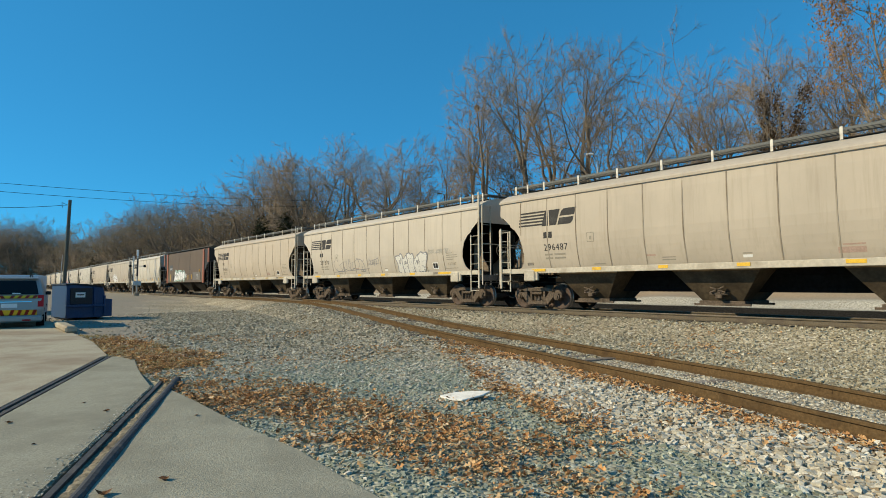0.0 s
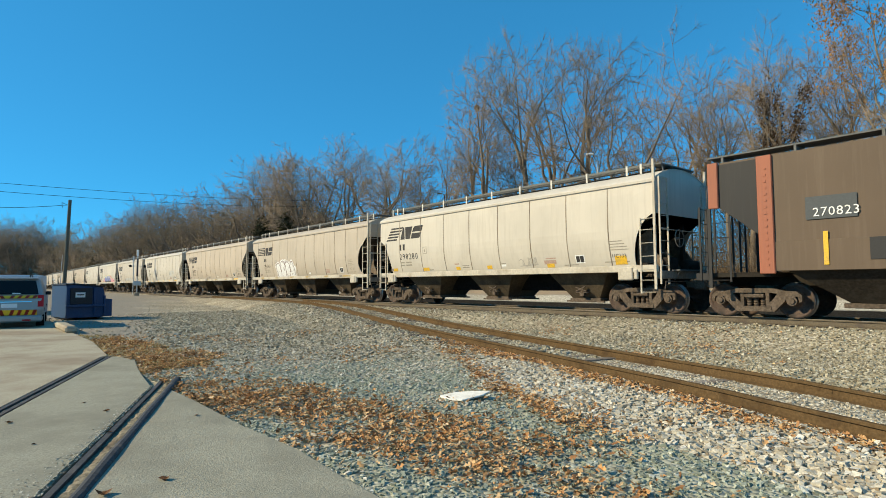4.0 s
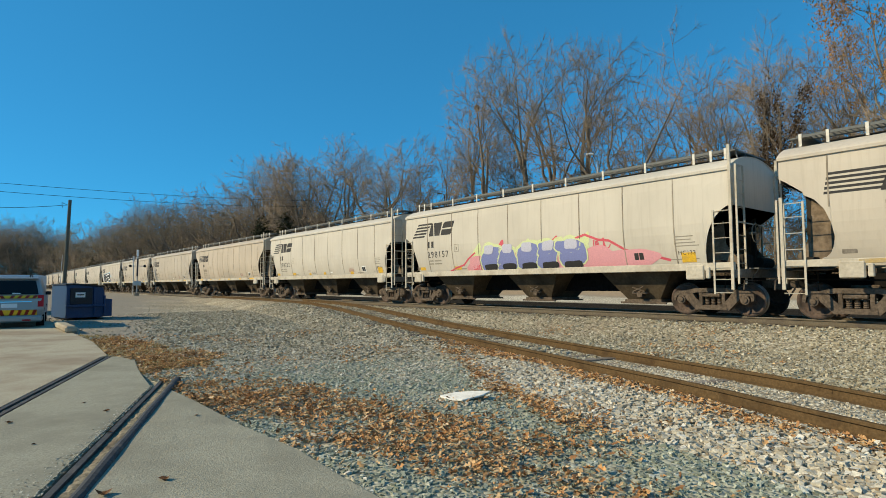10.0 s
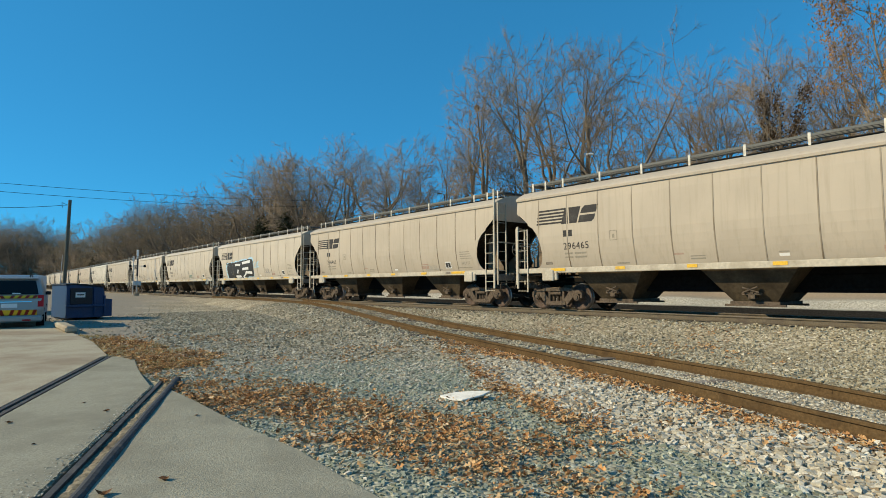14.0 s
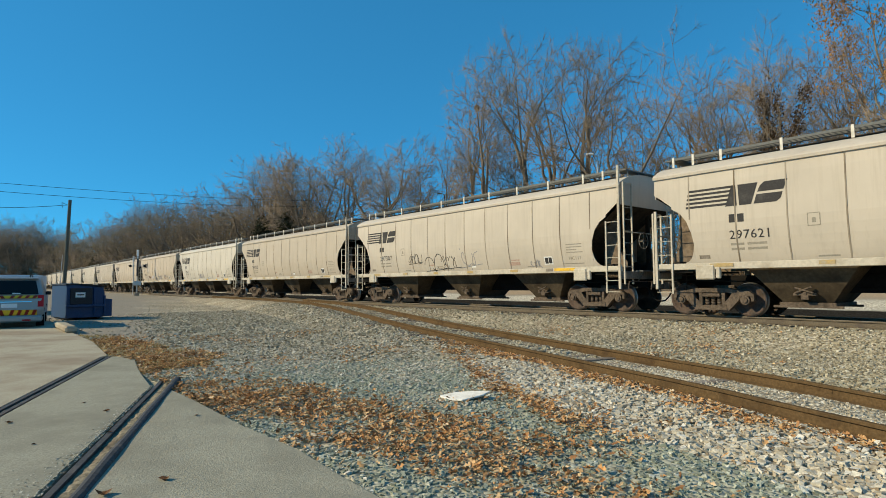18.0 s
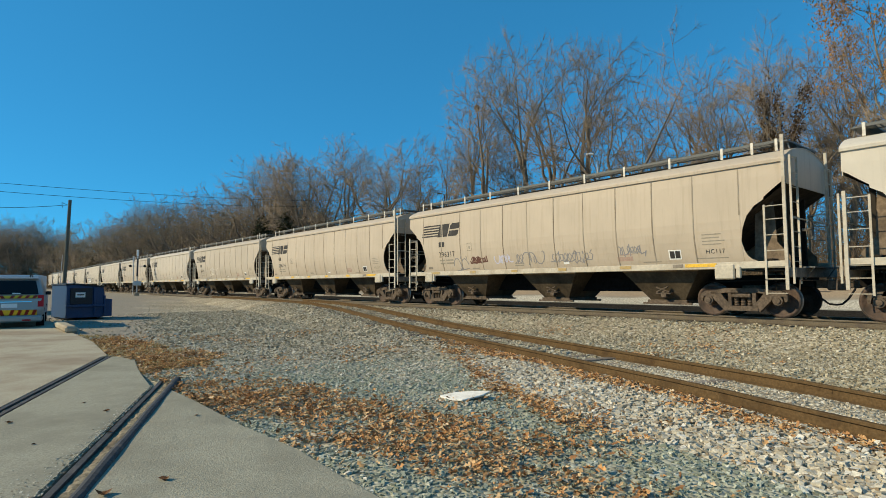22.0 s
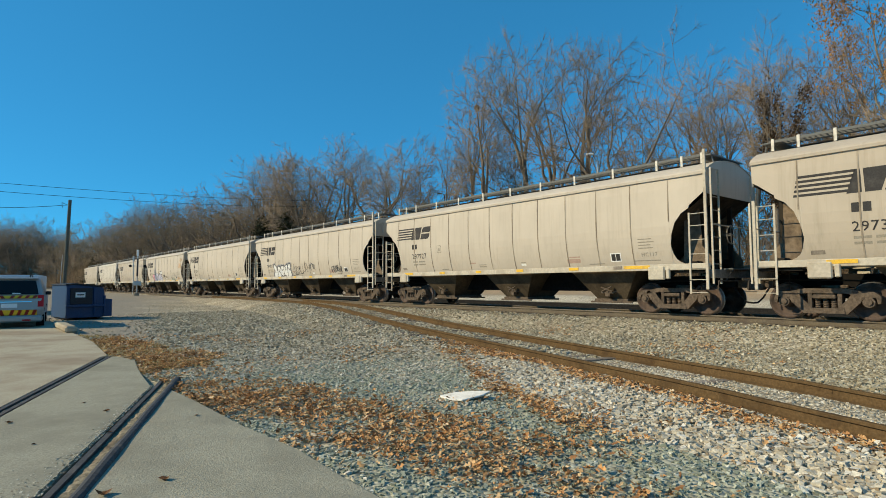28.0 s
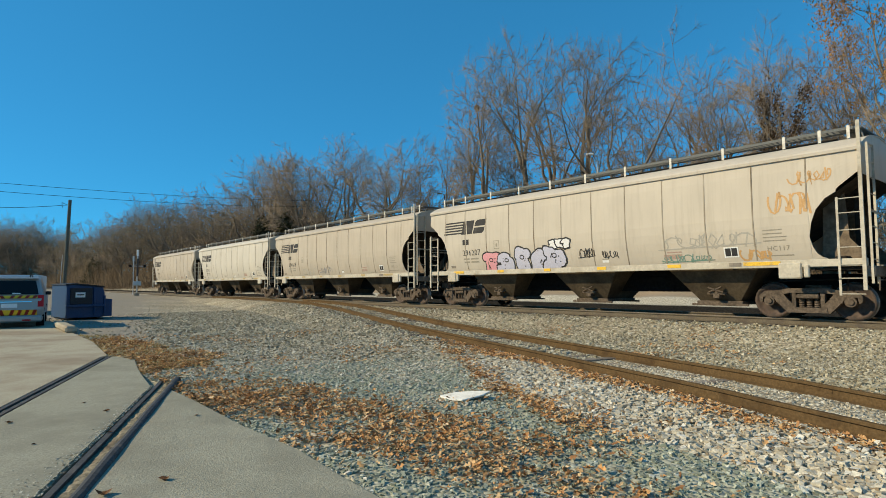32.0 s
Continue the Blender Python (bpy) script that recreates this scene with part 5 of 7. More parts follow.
def bubbles(car, x0, x1, z0, z1, fill, edge, seed, letters=4, glow=None, label="", first=None, lines=True):
    """A throw-up of swollen rounded forms with an outline, which reads as no word."""
    r = random.Random(seed)
    step = (x1 - x0) / letters
    for k in range(letters):
        cx = x0 + step * (k + 0.5)
        top = z1 - r.uniform(0, 0.18) * (z1 - z0)
        parts_of = lobes(r, cx, z0, top, step * 1.12)
        power = r.uniform(2.6, 4.5)
        for j, (ux, uz, rx, rz, sl) in enumerate(parts_of):
            sd = seed * 31 + k * 7 + j
            if glow:
                blob("graffiti_halo", ux, uz, rx + 0.13, rz + 0.12, SPRAY[glow], car, 0.0005 * j + 0.0002 * k, sd, power, sl, 0.25)
            blob("graffiti_outline", ux, uz, rx + 0.05, rz + 0.05, SPRAY[edge], car, 0.004 + 0.0016 * k + 0.0002 * j, sd, power, sl, 0.25)
            let = blob("graffiti_shape", ux, uz, rx, rz, SPRAY[first if (first and k == 0) else fill], car, 0.0048 + 0.0016 * k + 0.0002 * j, sd, power, sl, 0.25, label or "swollen %s spray shape" % fill)
        if lines:
            bm = bmesh.new()
            for _q in range(r.choice((2, 3, 4))):
                bx, bz = cx + r.uniform(-0.3, 0.3) * step, z0 + r.uniform(0.05, 0.55) * (top - z0)
                stroke(bm, [(bx, bz), (bx + r.uniform(-0.08, 0.14), bz + r.uniform(0.15, 0.35) * (top - z0))], 0.045, 0.0056 + 0.0016 * k)
            if r.random() < 0.6:
                stroke(bm, arc(cx + r.uniform(-0.1, 0.1) * step, z0 + 0.62 * (top - z0), step * 0.12, 0.09 * (top - z0), 0, 360, 10), 0.04, 0.0058 + 0.0016 * k)
            part("inner_line", bm, SPRAY[edge], let)


def flat_shape(bm, pts, out=0.0):
    bm.faces.new([bm.verts.new(skin(x, z, out)) for x, z in pts])


def plate(bm, x0, x1, z0, z1, out=0.0):
    n = max(1, int((z1 - z0) / 0.2) + 1)
    for k in range(n):
        a, b = z0 + (z1 - z0) * k / n, z0 + (z1 - z0) * (k + 1) / n
        flat_shape(bm, [(x0, a), (x1, a), (x1, b), (x0, b)], out)


def words(text, size, x, z, mat, parent, name="car_number"):
    """Painted characters on the upright part of the side."""
    me = TEXTS[text].copy()
    co = np.empty(len(me.vertices) * 3, np.float32)
    me.vertices.foreach_get("co", co)
    co = co.reshape(-1, 3)
    out = np.array([skin(x + a, z + b, 0.002) for a, b, _c in co], np.float32)
    me.vertices.foreach_set("co", out.ravel())
    me.update()
    return link(name, me, mat, parent)


def emblem(car, new_style):
    """The road's emblem as plain slanted shapes: stripes and two split blocks."""
    for k in range(5):
        z = 3.02 + k * 0.113
        bm = bmesh.new()
        if new_style:
            z = 3.04 + k * 0.135
            a, b = -6.92 + k * 0.10, -6.05 + k * 0.13
            flat_shape(bm, [(a, z), (b, z), (b + 0.07, z + 0.075), (a + 0.06, z + 0.075)])
        else:
            a, b = -7.0 + 0.02 * k, -5.88 + k * 0.04
            flat_shape(bm, [(a, z), (b, z), (b + 0.03, z + 0.062), (a + 0.01, z + 0.062)])
        part("emblem_stripe", bm, BLACK, car)
    ox, oz, kx, kz = (-5.90, 2.98, 1.0, 1.0) if not new_style else (-5.72, 3.06, 1.16, 1.04)
    def sh(pts):
        return [(ox + kx * (u + 0.32 * v), oz + kz * v) for u, v in pts]
    def block(pts):
        bm = bmesh.new()
        flat_shape(bm, sh(pts))
        bmesh.ops.recalc_face_normals(bm, faces=bm.faces)
        part("emblem_block", bm, BLACK, car)
    block([(0.0, 0.0), (0.30, 0.0), (0.16, 0.40), (0.10, 0.55), (0.0, 0.55)])
    block([(0.36, 0.0), (0.66, 0.0), (0.66, 0.55), (0.16, 0.55), (0.20, 0.44)])
    block([(0.72, 0.0), (1.26, 0.0), (1.34, 0.08), (1.34, 0.24), (0.72, 0.24)])
    block([(0.72, 0.30), (1.34, 0.30), (1.36, 0.55), (0.82, 0.55), (0.74, 0.46)])


def letter_car(car, number, style="old", bright=True, seed=0):
    r = random.Random(seed + 500)
    new_style = style == "new"
    emblem(car, new_style)
    for k in range(2):
        bm = bmesh.new()
        w = 1.0 if not new_style else 1.3
        flat_shape(bm, [(-5.82 + k * 0.22 * w, 2.54), (-5.66 + k * 0.22 * w, 2.54), (-5.66 + k * 0.22 * w, 2.54 + 0.22 * w), (-5.82 + k * 0.22 * w, 2.54 + 0.22 * w)])
        part("road_mark", bm, BLACK, car)
    words(number, 0.33 if not new_style else 0.36, -5.84, 2.10, BLACK, car)
    for k in range(2):
        bm = bmesh.new()
        for q in range(2):
            plate(bm, -5.82 + q * 0.42, -5.82 + q * 0.42 + (0.34 if q == 0 else 0.48), 1.80 + k * 0.13, 1.86 + k * 0.13)
        part("stencil_line", bm, FAINT, car)
    # test stencil box
    bm = bmesh.new()
    for a, b, c, d in ((-3.98, -3.70, 2.30, 2.32), (-3.98, -3.70, 2.60, 2.62), (-3.98, -3.96, 2.32, 2.60), (-3.72, -3.70, 2.32, 2.60), (-3.88, -3.80, 2.38, 2.50)):
        plate(bm, a, b, c, d)
    part("stencil_box", bm, FAINT, car)
    for x, w, z, h, mat in ((1.0, 0.24, 1.60, 0.075, WHITE), (1.0, 0.24, 1.70, 0.03, FAINT), (-1.2, 0.42, 1.60, 0.04, FAINT), (-1.2, 0.42, 1.68, 0.03, FAINT), (3.3, 0.55, 1.62, 0.14, PINKISH),
                            (3.35, 0.45, 1.80, 0.04, PINKISH), (4.2, 0.6, 1.55, 0.03, FAINT), (-3.6, 0.45, 1.55, 0.04, FAINT), (-1.75, 0.3, 1.75, 0.05, PINKISH), (6.0, 0.9, 1.60, 0.03, FAINT)):
        bm = bmesh.new()
        plate(bm, x - w / 2, x + w / 2, z, z + h)
        part("stencil", bm, mat, car)
    for k in range(4):
        bm = bmesh.new()
        plate(bm, 5.78, 5.78 + r.uniform(0.4, 0.72), 1.98 + k * 0.09, 2.008 + k * 0.09)
        part("stencil_line", bm, FAINT, car)
    words("HC117" if not new_style else "HC133", 0.17, 5.85, 1.74, BLACK if r.random() < 0.3 or new_style else FAINT, car, "class_mark")
    # white-framed placard with two black squares
    px = 4.95 if not new_style else 4.6
    bm = bmesh.new()
    plate(bm, px - 0.19, px + 0.19, 1.61, 1.89, 0.002)
    pl = part("placard", bm, WHITE, car, "white placard with two black squares")
    for k in range(2):
        bm = bmesh.new()
        plate(bm, px - 0.155 + k * 0.165, px - 0.155 + k * 0.165 + 0.145, 1.645, 1.855, 0.005)
        part("placard_square", bm, BLACK, pl)
    # rust patch by the left post
    bm = bmesh.new()
    plate(bm, -6.72, -6.42, 1.60, 1.70)
    part("patch_plate", bm, SILL_DARK, car)
    if new_style:
        spots = [(-6.33, 0.36, 1.62), (-3.9, 0.44, 1.60), (-1.7, 0.26, 1.58), (0.2, 0.28, 1.58), (3.3, 0.34, 1.56), (6.15, 0.42, 1.72)]
        for x, w, z in spots:
            bm = bmesh.new()
            plate(bm, x - w / 2, x + w / 2, z - 0.06 if x < 6 else z - 0.2, z + 0.08, 0.002)
            part("reflector", bm, YELLOW, car, "yellow reflector")
    else:
        for x, w in ((-6.05, 0.62), (-3.6, 0.34), (-1.3, 0.30), (0.95, 0.34), (3.4, 0.40), (5.75, 0.88)):
            bm = box(bmesh.new(), x - w / 2, x + w / 2, -1.625, -1.616, 1.365, 1.46)
            strong = bright if w < 0.8 else (bright or r.random() < 0.5)
            part("reflector", bm, YELLOW if strong else DULL_YELLOW, car, "yellow reflector" if strong else "dusty reflector")
        bm = box(bmesh.new(), 4.95, 5.25, -1.625, -1.617, 1.36, 1.46)
        part("reflector", bm, SILL_DARK, car, "grey plate")


def set_tone(car, tone):
    """Paint of the body and of its upper end panels."""
    for o in car.children:
        if o.name.startswith("body"):
            o.material_slots[0].link = "OBJECT"
            o.material_slots[0].material = PAINTS[tone]


TONE_WORDS = ["dull tan", "cream", "pale grey-white", "warm beige"]


def spray_cars(car, i):
    if i == -5:
        tag(car, -4.1, -0.8, 1.55, 2.35, "grey", 3, 0.035, 4)
        tag(car, -0.6, 0.4, 1.9, 2.3, "grey", 4, 0.02, 5)
        bubbles(car, 2.1, 4.3, 1.5, 2.4, "pale", "grey", 5, 5)
        tag(car, 4.5, 6.0, 2.25, 2.5, "faint", 6, 0.03, 7)
    elif i == -1:
        bubbles(car, -3.75, -1.0, 1.38, 2.5, "white", "brown", 9, 4, glow="white", label="fat white spray shape with brown edge")
        blob("graffiti_mark", -0.95, 2.0, 0.15, 0.15, SPRAY["white"], car, 0.002, 4, 2.0, 0, 0.02)
    elif i == -2:
        tag(car, 1.9, 2.7, 1.55, 1.9, "faint", 41, 0.03, 4)
    elif i == 1:
        for k in range(5):
            blob("paint_splash", -2.75 + 0.17 * k, 2.2 + (-1) ** k * 0.12, 0.05 + 0.02 * (k % 2), 0.30 + 0.05 * (k % 3), SPRAY["black"], car, 0.002 + 0.0005 * k, k, 1.6, 0.3, 0.4, "black paint splash")
        tag(car, -4.5, -3.5, 1.5, 1.78, "grey", 12, 0.025, 4)
        tag(car, 3.0, 4.8, 1.9, 2.5, "smear", 13, 0.10, 4)
    elif i == 2:
        tag(car, -3.4, -2.6, 1.55, 1.95, "grey", 14, 0.03, 3)
        for k in range(5):
            blob("paint_smear", -2.0 + k * 0.7, 1.75 + 0.05 * (k % 2), 0.4, 0.16, SPRAY["smear"], car, 0.001 + 0.0004 * k, k + 60, 2.0, 0, 0.4)
    elif i == 3:
        for k in range(7):
            a = -3.0 + k * 1.15
            blob("graffiti_ground", a + 0.5, 1.72, 0.85, 0.34 + 0.22 * math.sin(k * 0.55), SPRAY["pink"], car, 0.001 + 0.0004 * k, k + 70, 2.0, 0.1, 0.25, "pink sprayed background")
        for k in range(5):
            blob("graffiti_spark", -2.6 + k * 1.3, 2.2, 0.22, 0.42, SPRAY["red" if k % 2 else "lime"], car, 0.0002 * k, k + 80, 1.4, 0.5, 0.2)
        bubbles(car, -2.4, 2.6, 1.40, 2.50, "blue", "lime", 17, 5, glow="lime", label="blue spray shape edged in lime", lines=False)
        for k in range(5):
            blob("graffiti_top", -1.9 + k * 1.0, 2.28, 0.26, 0.17, SPRAY["lilac"], car, 0.016 + 0.0004 * k, k + 140, 5.0, 0.2, 0.1, "lilac upper band of a spray shape")
            blob("graffiti_foot", -1.9 + k * 1.0, 1.56, 0.36, 0.15, SPRAY["black"], car, 0.016 + 0.0004 * k, k + 150, 5.0, 0.1, 0.1, "black lower band of a spray shape")
        bm = bmesh.new()
        stroke(bm, [(-4.6, 1.42), (-4.0, 1.62), (-3.5, 1.72), (-3.1, 2.0), (-2.7, 2.2)], 0.07, 0.003)
        stroke(bm, [(2.3, 2.45), (2.7, 2.55), (3.2, 2.35), (3.6, 2.3), (4.2, 1.95), (4.9, 1.8), (5.6, 1.6)], 0.08, 0.003)
        part("graffiti_edge", bm, SPRAY["red"], car, "red sprayed edge line")
        tag(car, -2.9, -2.2, 1.5, 1.7, "red", 18, 0.03, 4)
        tag(car, 3.0, 3.6, 2.0, 2.4, "red", 19, 0.04, 3)
    elif i == 5:
        tag(car, -0.9, 1.5, 1.52, 2.0, "faint", 22, 0.03, 4)
    elif i == 7:
        tag(car, 3.4, 4.2, 1.55, 1.8, "faint", 24, 0.03, 3)
    elif i == 8:
        for k in range(6):
            blob("graffiti_halo", -5.3 + k * 0.92, 2.02 + 0.045 * k, 0.62, 0.72, SPRAY["sky"], car, 0.0004 * k, k + 90, 5, 0.1, 0.08)
        for k in range(5):
            blob("graffiti_ground", -5.0 + k * 1.05, 2.02 + 0.05 * k, 0.66, 0.66, SPRAY["black"], car, 0.004 + 0.0004 * k, k + 95, 6, 0.05, 0.05, "black sprayed block")
        for pts in ([(-5.4, 1.45), (-5.25, 2.5), (-4.75, 1.8), (-4.35, 2.55), (-4.2, 1.45)], [(-3.85, 1.6), (-3.8, 2.5), (-2.75, 2.5), (-2.8, 1.6), (-3.85, 1.6)], [(-3.5, 1.85), (-3.2, 2.15)],
                    [(-0.7, 2.7), (-2.3, 2.6), (-2.35, 2.15), (-1.1, 2.2)], [(-0.5, 1.85), (-1.6, 1.9), (-2.4, 1.5)]):
            bm = bmesh.new()
            stroke(bm, pts, 0.2, 0.008)
            part("graffiti_stroke", bm, SPRAY["white"], car, "angular white spray stroke")
        tag(car, 0.0, 1.0, 2.15, 2.7, "sky", 26, 0.04, 4)
        tag(car, 1.9, 2.8, 1.75, 2.1, "grey", 27, 0.03, 3)
    elif i == 9:
        tag(car, 0.6, 1.7, 1.6, 1.92, "green", 28, 0.04, 5)
    elif i == 10:
        tag(car, -3.35, -2.4, 1.8, 2.35, "black", 29, 0.028, 4)
        tag(car, -2.05, 0.1, 1.42, 2.3, "black", 30, 0.032, 4)
        tag(car, 0.3, 1.4, 1.5, 2.45, "grey", 31, 0.03, 2)
        tag(car, 4.1, 4.6, 1.5, 1.8, "grey", 32, 0.03, 3)
    elif i == 12:
        tag(car, -1.9, -0.4, 1.55, 1.98, "grey", 33, 0.035, 5)
    elif i == 13:
        tag(car, -4.8, -4.1, 1.4, 2.1, "grey", 34, 0.04, 2)
        tag(car, -3.8, -2.9, 1.75, 2.05, "brown", 35, 0.06, 4)
        tag(car, -2.4, -1.5, 1.7, 2.05, "lilac", 36, 0.05, 4)
        tag(car, -1.3, 0.1, 1.6, 2.15, "grey", 37, 0.035, 4)
        tag(car, 0.4, 2.1, 1.6, 2.05, "grey", 38, 0.035, 5)
        tag(car, 3.1, 4.0, 1.75, 2.15, "grey", 39, 0.035, 4)
    elif i == 15:
        tag(car, -3.25, -2.1, 1.7, 2.5, "pale", 42, 0.05, 3)
        tag(car, -1.6, -1.1, 1.7, 2.4, "pale", 43, 0.03, 1)
    elif i == 19:
        bubbles(car, -4.7, -2.1, 1.48, 2.3, "white", "black", 45, 5, glow="grey", label="fat white spray shape edged in black")
        tag(car, -1.7, -0.4, 1.45, 2.3, "black", 46, 0.035, 3)
        tag(car, -0.3, 0.35, 1.6, 2.4, "black", 47, 0.035, 2)
        tag(car, 0.5, 1.3, 1.8, 2.3, "black", 48, 0.035, 3)
        tag(car, 3.3, 4.5, 1.6, 2.05, "black", 49, 0.04, 6)
    elif i == 20:
        tag(car, -4.6, -3.7, 1.6, 1.88, "faint", 50, 0.03, 4)
    elif i == 21:
        bubbles(car, -4.6, -0.6, 1.40, 2.25, "lilac", "black", 53, 5, label="lilac and white spray shape edged in black", first="pink")
        bubbles(car, -1.2, -0.3, 2.18, 2.5, "white", "black", 54, 3, lines=False)
        tag(car, 0.0, 0.6, 1.75, 2.1, "black", 55, 0.03, 4)
        tag(car, 0.9, 1.5, 1.72, 2.0, "black", 56, 0.03, 4)
        tag(car, 3.0, 5.6, 1.85, 2.3, "faint", 57, 0.04, 6)
        tag(car, 3.0, 4.4, 1.5, 1.75, "green", 58, 0.03, 6)
        tag(car, 5.2, 5.9, 1.5, 1.8, "orange", 59, 0.05, 3)
        tag(car, 6.0, 6.9, 2.6, 3.2, "orange", 60, 0.05, 4)
        tag(car, 6.5, 7.4, 3.3, 3.7, "orange", 61, 0.035, 4)
    elif i == 22:
        tag(car, -4.0, -2.2, 1.5, 2.0, "faint", 62, 0.04, 4)
        tag(car, -1.7, -0.2, 1.55, 2.0, "grey", 63, 0.03, 5)


def brown_hopper():
    """The older flat-sided car: brown sheets, red primer posts, dark open ends."""
    car = thing("hopper_car", "old brown covered hopper car with red primer posts", "hopper car")
    SIDE["flat"] = 1.585
    for sg in (-1, 1):
        for a, b in ((-5.95, -1.902), (-1.898, 1.848), (1.852, 5.95)):
            part("side_panel", box(bmesh.new(), a, b, sg * 1.54 - 0.02, sg * 1.54 + 0.02, 1.95, 4.17), BROWN, car)
    part("roof", box(bmesh.new(), -7.2, 7.2, -1.5, 1.5, 4.13, 4.21), BROWN, car)
    for sg in (-1, 1):
        bm = box(bmesh.new(), -6.0, 6.0, sg * 1.555 - 0.025, sg * 1.555 + 0.025, 1.22, 1.96, 0.01)
        part("lower_panel", bm, BROWN, car)
        for e in (-1, 1):
            bm = prism(bmesh.new(), [(e * 6.0, 1.98), (e * 7.4, 3.12), (e * 7.4, 4.15), (e * 6.0, 4.15)], sg * 1.53 - 0.02, sg * 1.53 + 0.02)
            part("end_side_panel", bm, BROWN_DARK, car)
            bm = box(bmesh.new(), min(e * 5.86, e * 6.23), max(e * 5.86, e * 6.23), sg * 1.57 - 0.05, sg * 1.57 + 0.05, 1.15, 4.20, 0.02)
            for k in range(16):
                box(bm, e * 6.03 - 0.03, e * 6.03 + 0.03, sg * 1.62 - 0.012, sg * 1.62 + 0.012, 1.35 + k * 0.165, 1.40 + k * 0.165)
            part("side_post", bm, PRIMER, car, "red primer side post")
            bm = box(bmesh.new(), min(e * 7.22, e * 7.5), max(e * 7.22, e * 7.5), sg * 1.56 - 0.05, sg * 1.56 + 0.05, 2.95, 4.22, 0.02)
            part("corner_post", bm, PRIMER, car, "red primer corner post")
            bm = bmesh.new()
            x0, x1 = e * 6.95, e * 7.48
            flat(bm, (x0, sg * 1.6, 0.95), (x0, sg * 1.6, 2.7), 0.05, 0.02)
            flat(bm, (x1, sg * 1.6, 0.8), (x1, sg * 1.6, 2.96), 0.09, 0.06)
            rungs(bm, x0, x1, sg * 1.6, sg * 1.6, [1.0, 1.35, 1.75, 2.15, 2.55])
            part("side_ladder", bm, BROWN_DARK, car)
            bm = bmesh.new()
            for y in (0.6, 1.1, 1.5):
                flat(bm, (e * 7.8, sg * y, 1.0), (e * 7.8, sg * y, 3.05), 0.05, 0.04)
            for z in (1.4, 1.8, 2.2, 2.6, 3.0):
                bar(bm, (e * 7.8, sg * 1.1, z), (e * 7.8, sg * 1.5, z), 0.012, 5)
            part("end_ladder", bm, BROWN_DARK, car)
        bm = bmesh.new()
        box(bm, -7.6, 7.6, sg * 1.02 - 0.3, sg * 1.02 + 0.3, 4.40, 4.44)
        for k in range(9):
            box(bm, -7.2 + k * 1.8 - 0.03, -7.2 + k * 1.8 + 0.03, sg * 1.02 - 0.3, sg * 1.02 + 0.3, 4.20, 4.41)
        part("running_board", bm, GRATE, car, "grey steel grating walkway")
        for x in (-1.9, 1.85):
            for k in range(11):
                bm = box(bmesh.new(), -0.10, 0.10, -0.012, 0.012, -0.02, 0.02)
                link("rivet_row", shared("rivet_row", lambda: bm_to(bm, "rivet_row")), BROWN_DARK, car, m=pose(x, sg * 1.572, 2.05 + k * 0.18))
                bm.free()
    for e in (-1, 1):
        bm = box(bmesh.new(), min(e * 7.4, e * 7.44), max(e * 7.4, e * 7.44), -1.5, 1.5, 3.1, 4.20)
        part("end_panel", bm, BROWN_DARK, car)
        bm = bmesh.new()
        bm.faces.new([bm.verts.new(c) for c in ((e * 7.42, -1.5, 3.12), (e * 7.42, 1.5, 3.12), (e * 4.9, 1.5, 1.3), (e * 4.9, -1.5, 1.3))])
        bmesh.ops.solidify(bm, geom=bm.faces[:], thickness=0.02)
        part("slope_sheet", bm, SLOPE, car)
        bm = box(bmesh.new(), min(e * 7.5, e * 7.95), max(e * 7.5, e * 7.95), -1.5, 1.5, 1.0, 1.2, 0.015)
        part("end_sill", bm, BROWN_DARK, car)
        bm = box(bmesh.new(), min(e * 7.9, e * 8.42), max(e * 7.9, e * 8.42), -0.09, 0.09, 0.78, 0.98, 0.02)
        box(bm, min(e * 8.32, e * 8.54), max(e * 8.32, e * 8.54), -0.16, 0.12, 0.72, 1.0, 0.04)
        part("coupler", bm, TRUCK, car, "knuckle coupler")
        bm = box(bmesh.new(), min(e * 6.0, e * 7.6), max(e * 6.0, e * 7.6), -1.5, 1.5, 1.08, 1.2)
        part("end_platform", bm, UNDER, car)
    part("centre_sill", box(bmesh.new(), -7.95, 7.95, -0.22, 0.22, 0.84, 1.14, 0.01), UNDER, car)
    # hoppers in the dark underbody colour, which includes shade
    for x in (-3.9, 0.0, 3.9):
        hp = part("hopper", frustum(bmesh.new(), (x - 1.8, x + 1.8, -1.45, 1.45, 1.26), (x - 0.6, x + 0.6, -0.8, 0.8, 0.42)), UNDER, car, "discharge hopper coloured dark for the shade under the car")
        part("outlet_gate", box(bmesh.new(), x - 0.75, x + 0.75, -0.85, 0.85, 0.30, 0.42, 0.015), TRUCK, hp)
    # paint marks, on the flat side
    def mark(x0, x1, z0, z1, mat, name, label="", out=0.0):
        part(name, box(bmesh.new(), x0, x1, -1.60 - out, -1.585, z0, z1), mat, car, label)
    mark(-5.15, -4.1, 2.45, 3.0, SLATE, "number_panel", "slate panel", -0.01)
    words("270823", 0.30, -5.0, 2.52, WHITE, car)
    for x, z0, z1 in ((-4.75, 1.35, 2.15), (-1.95, 1.5, 1.9), (-0.6, 1.5, 1.9), (1.4, 1.5, 1.95), (2.5, 1.5, 1.98), (4.85, 1.5, 2.4)):
        mark(x - 0.05, x + 0.05, z0, z1, YELLOW, "reflector", "yellow upright reflector")
    mark(-3.9, -3.2, 1.45, 1.95, SPRAY["black"], "paint_patch", "black paint patch")
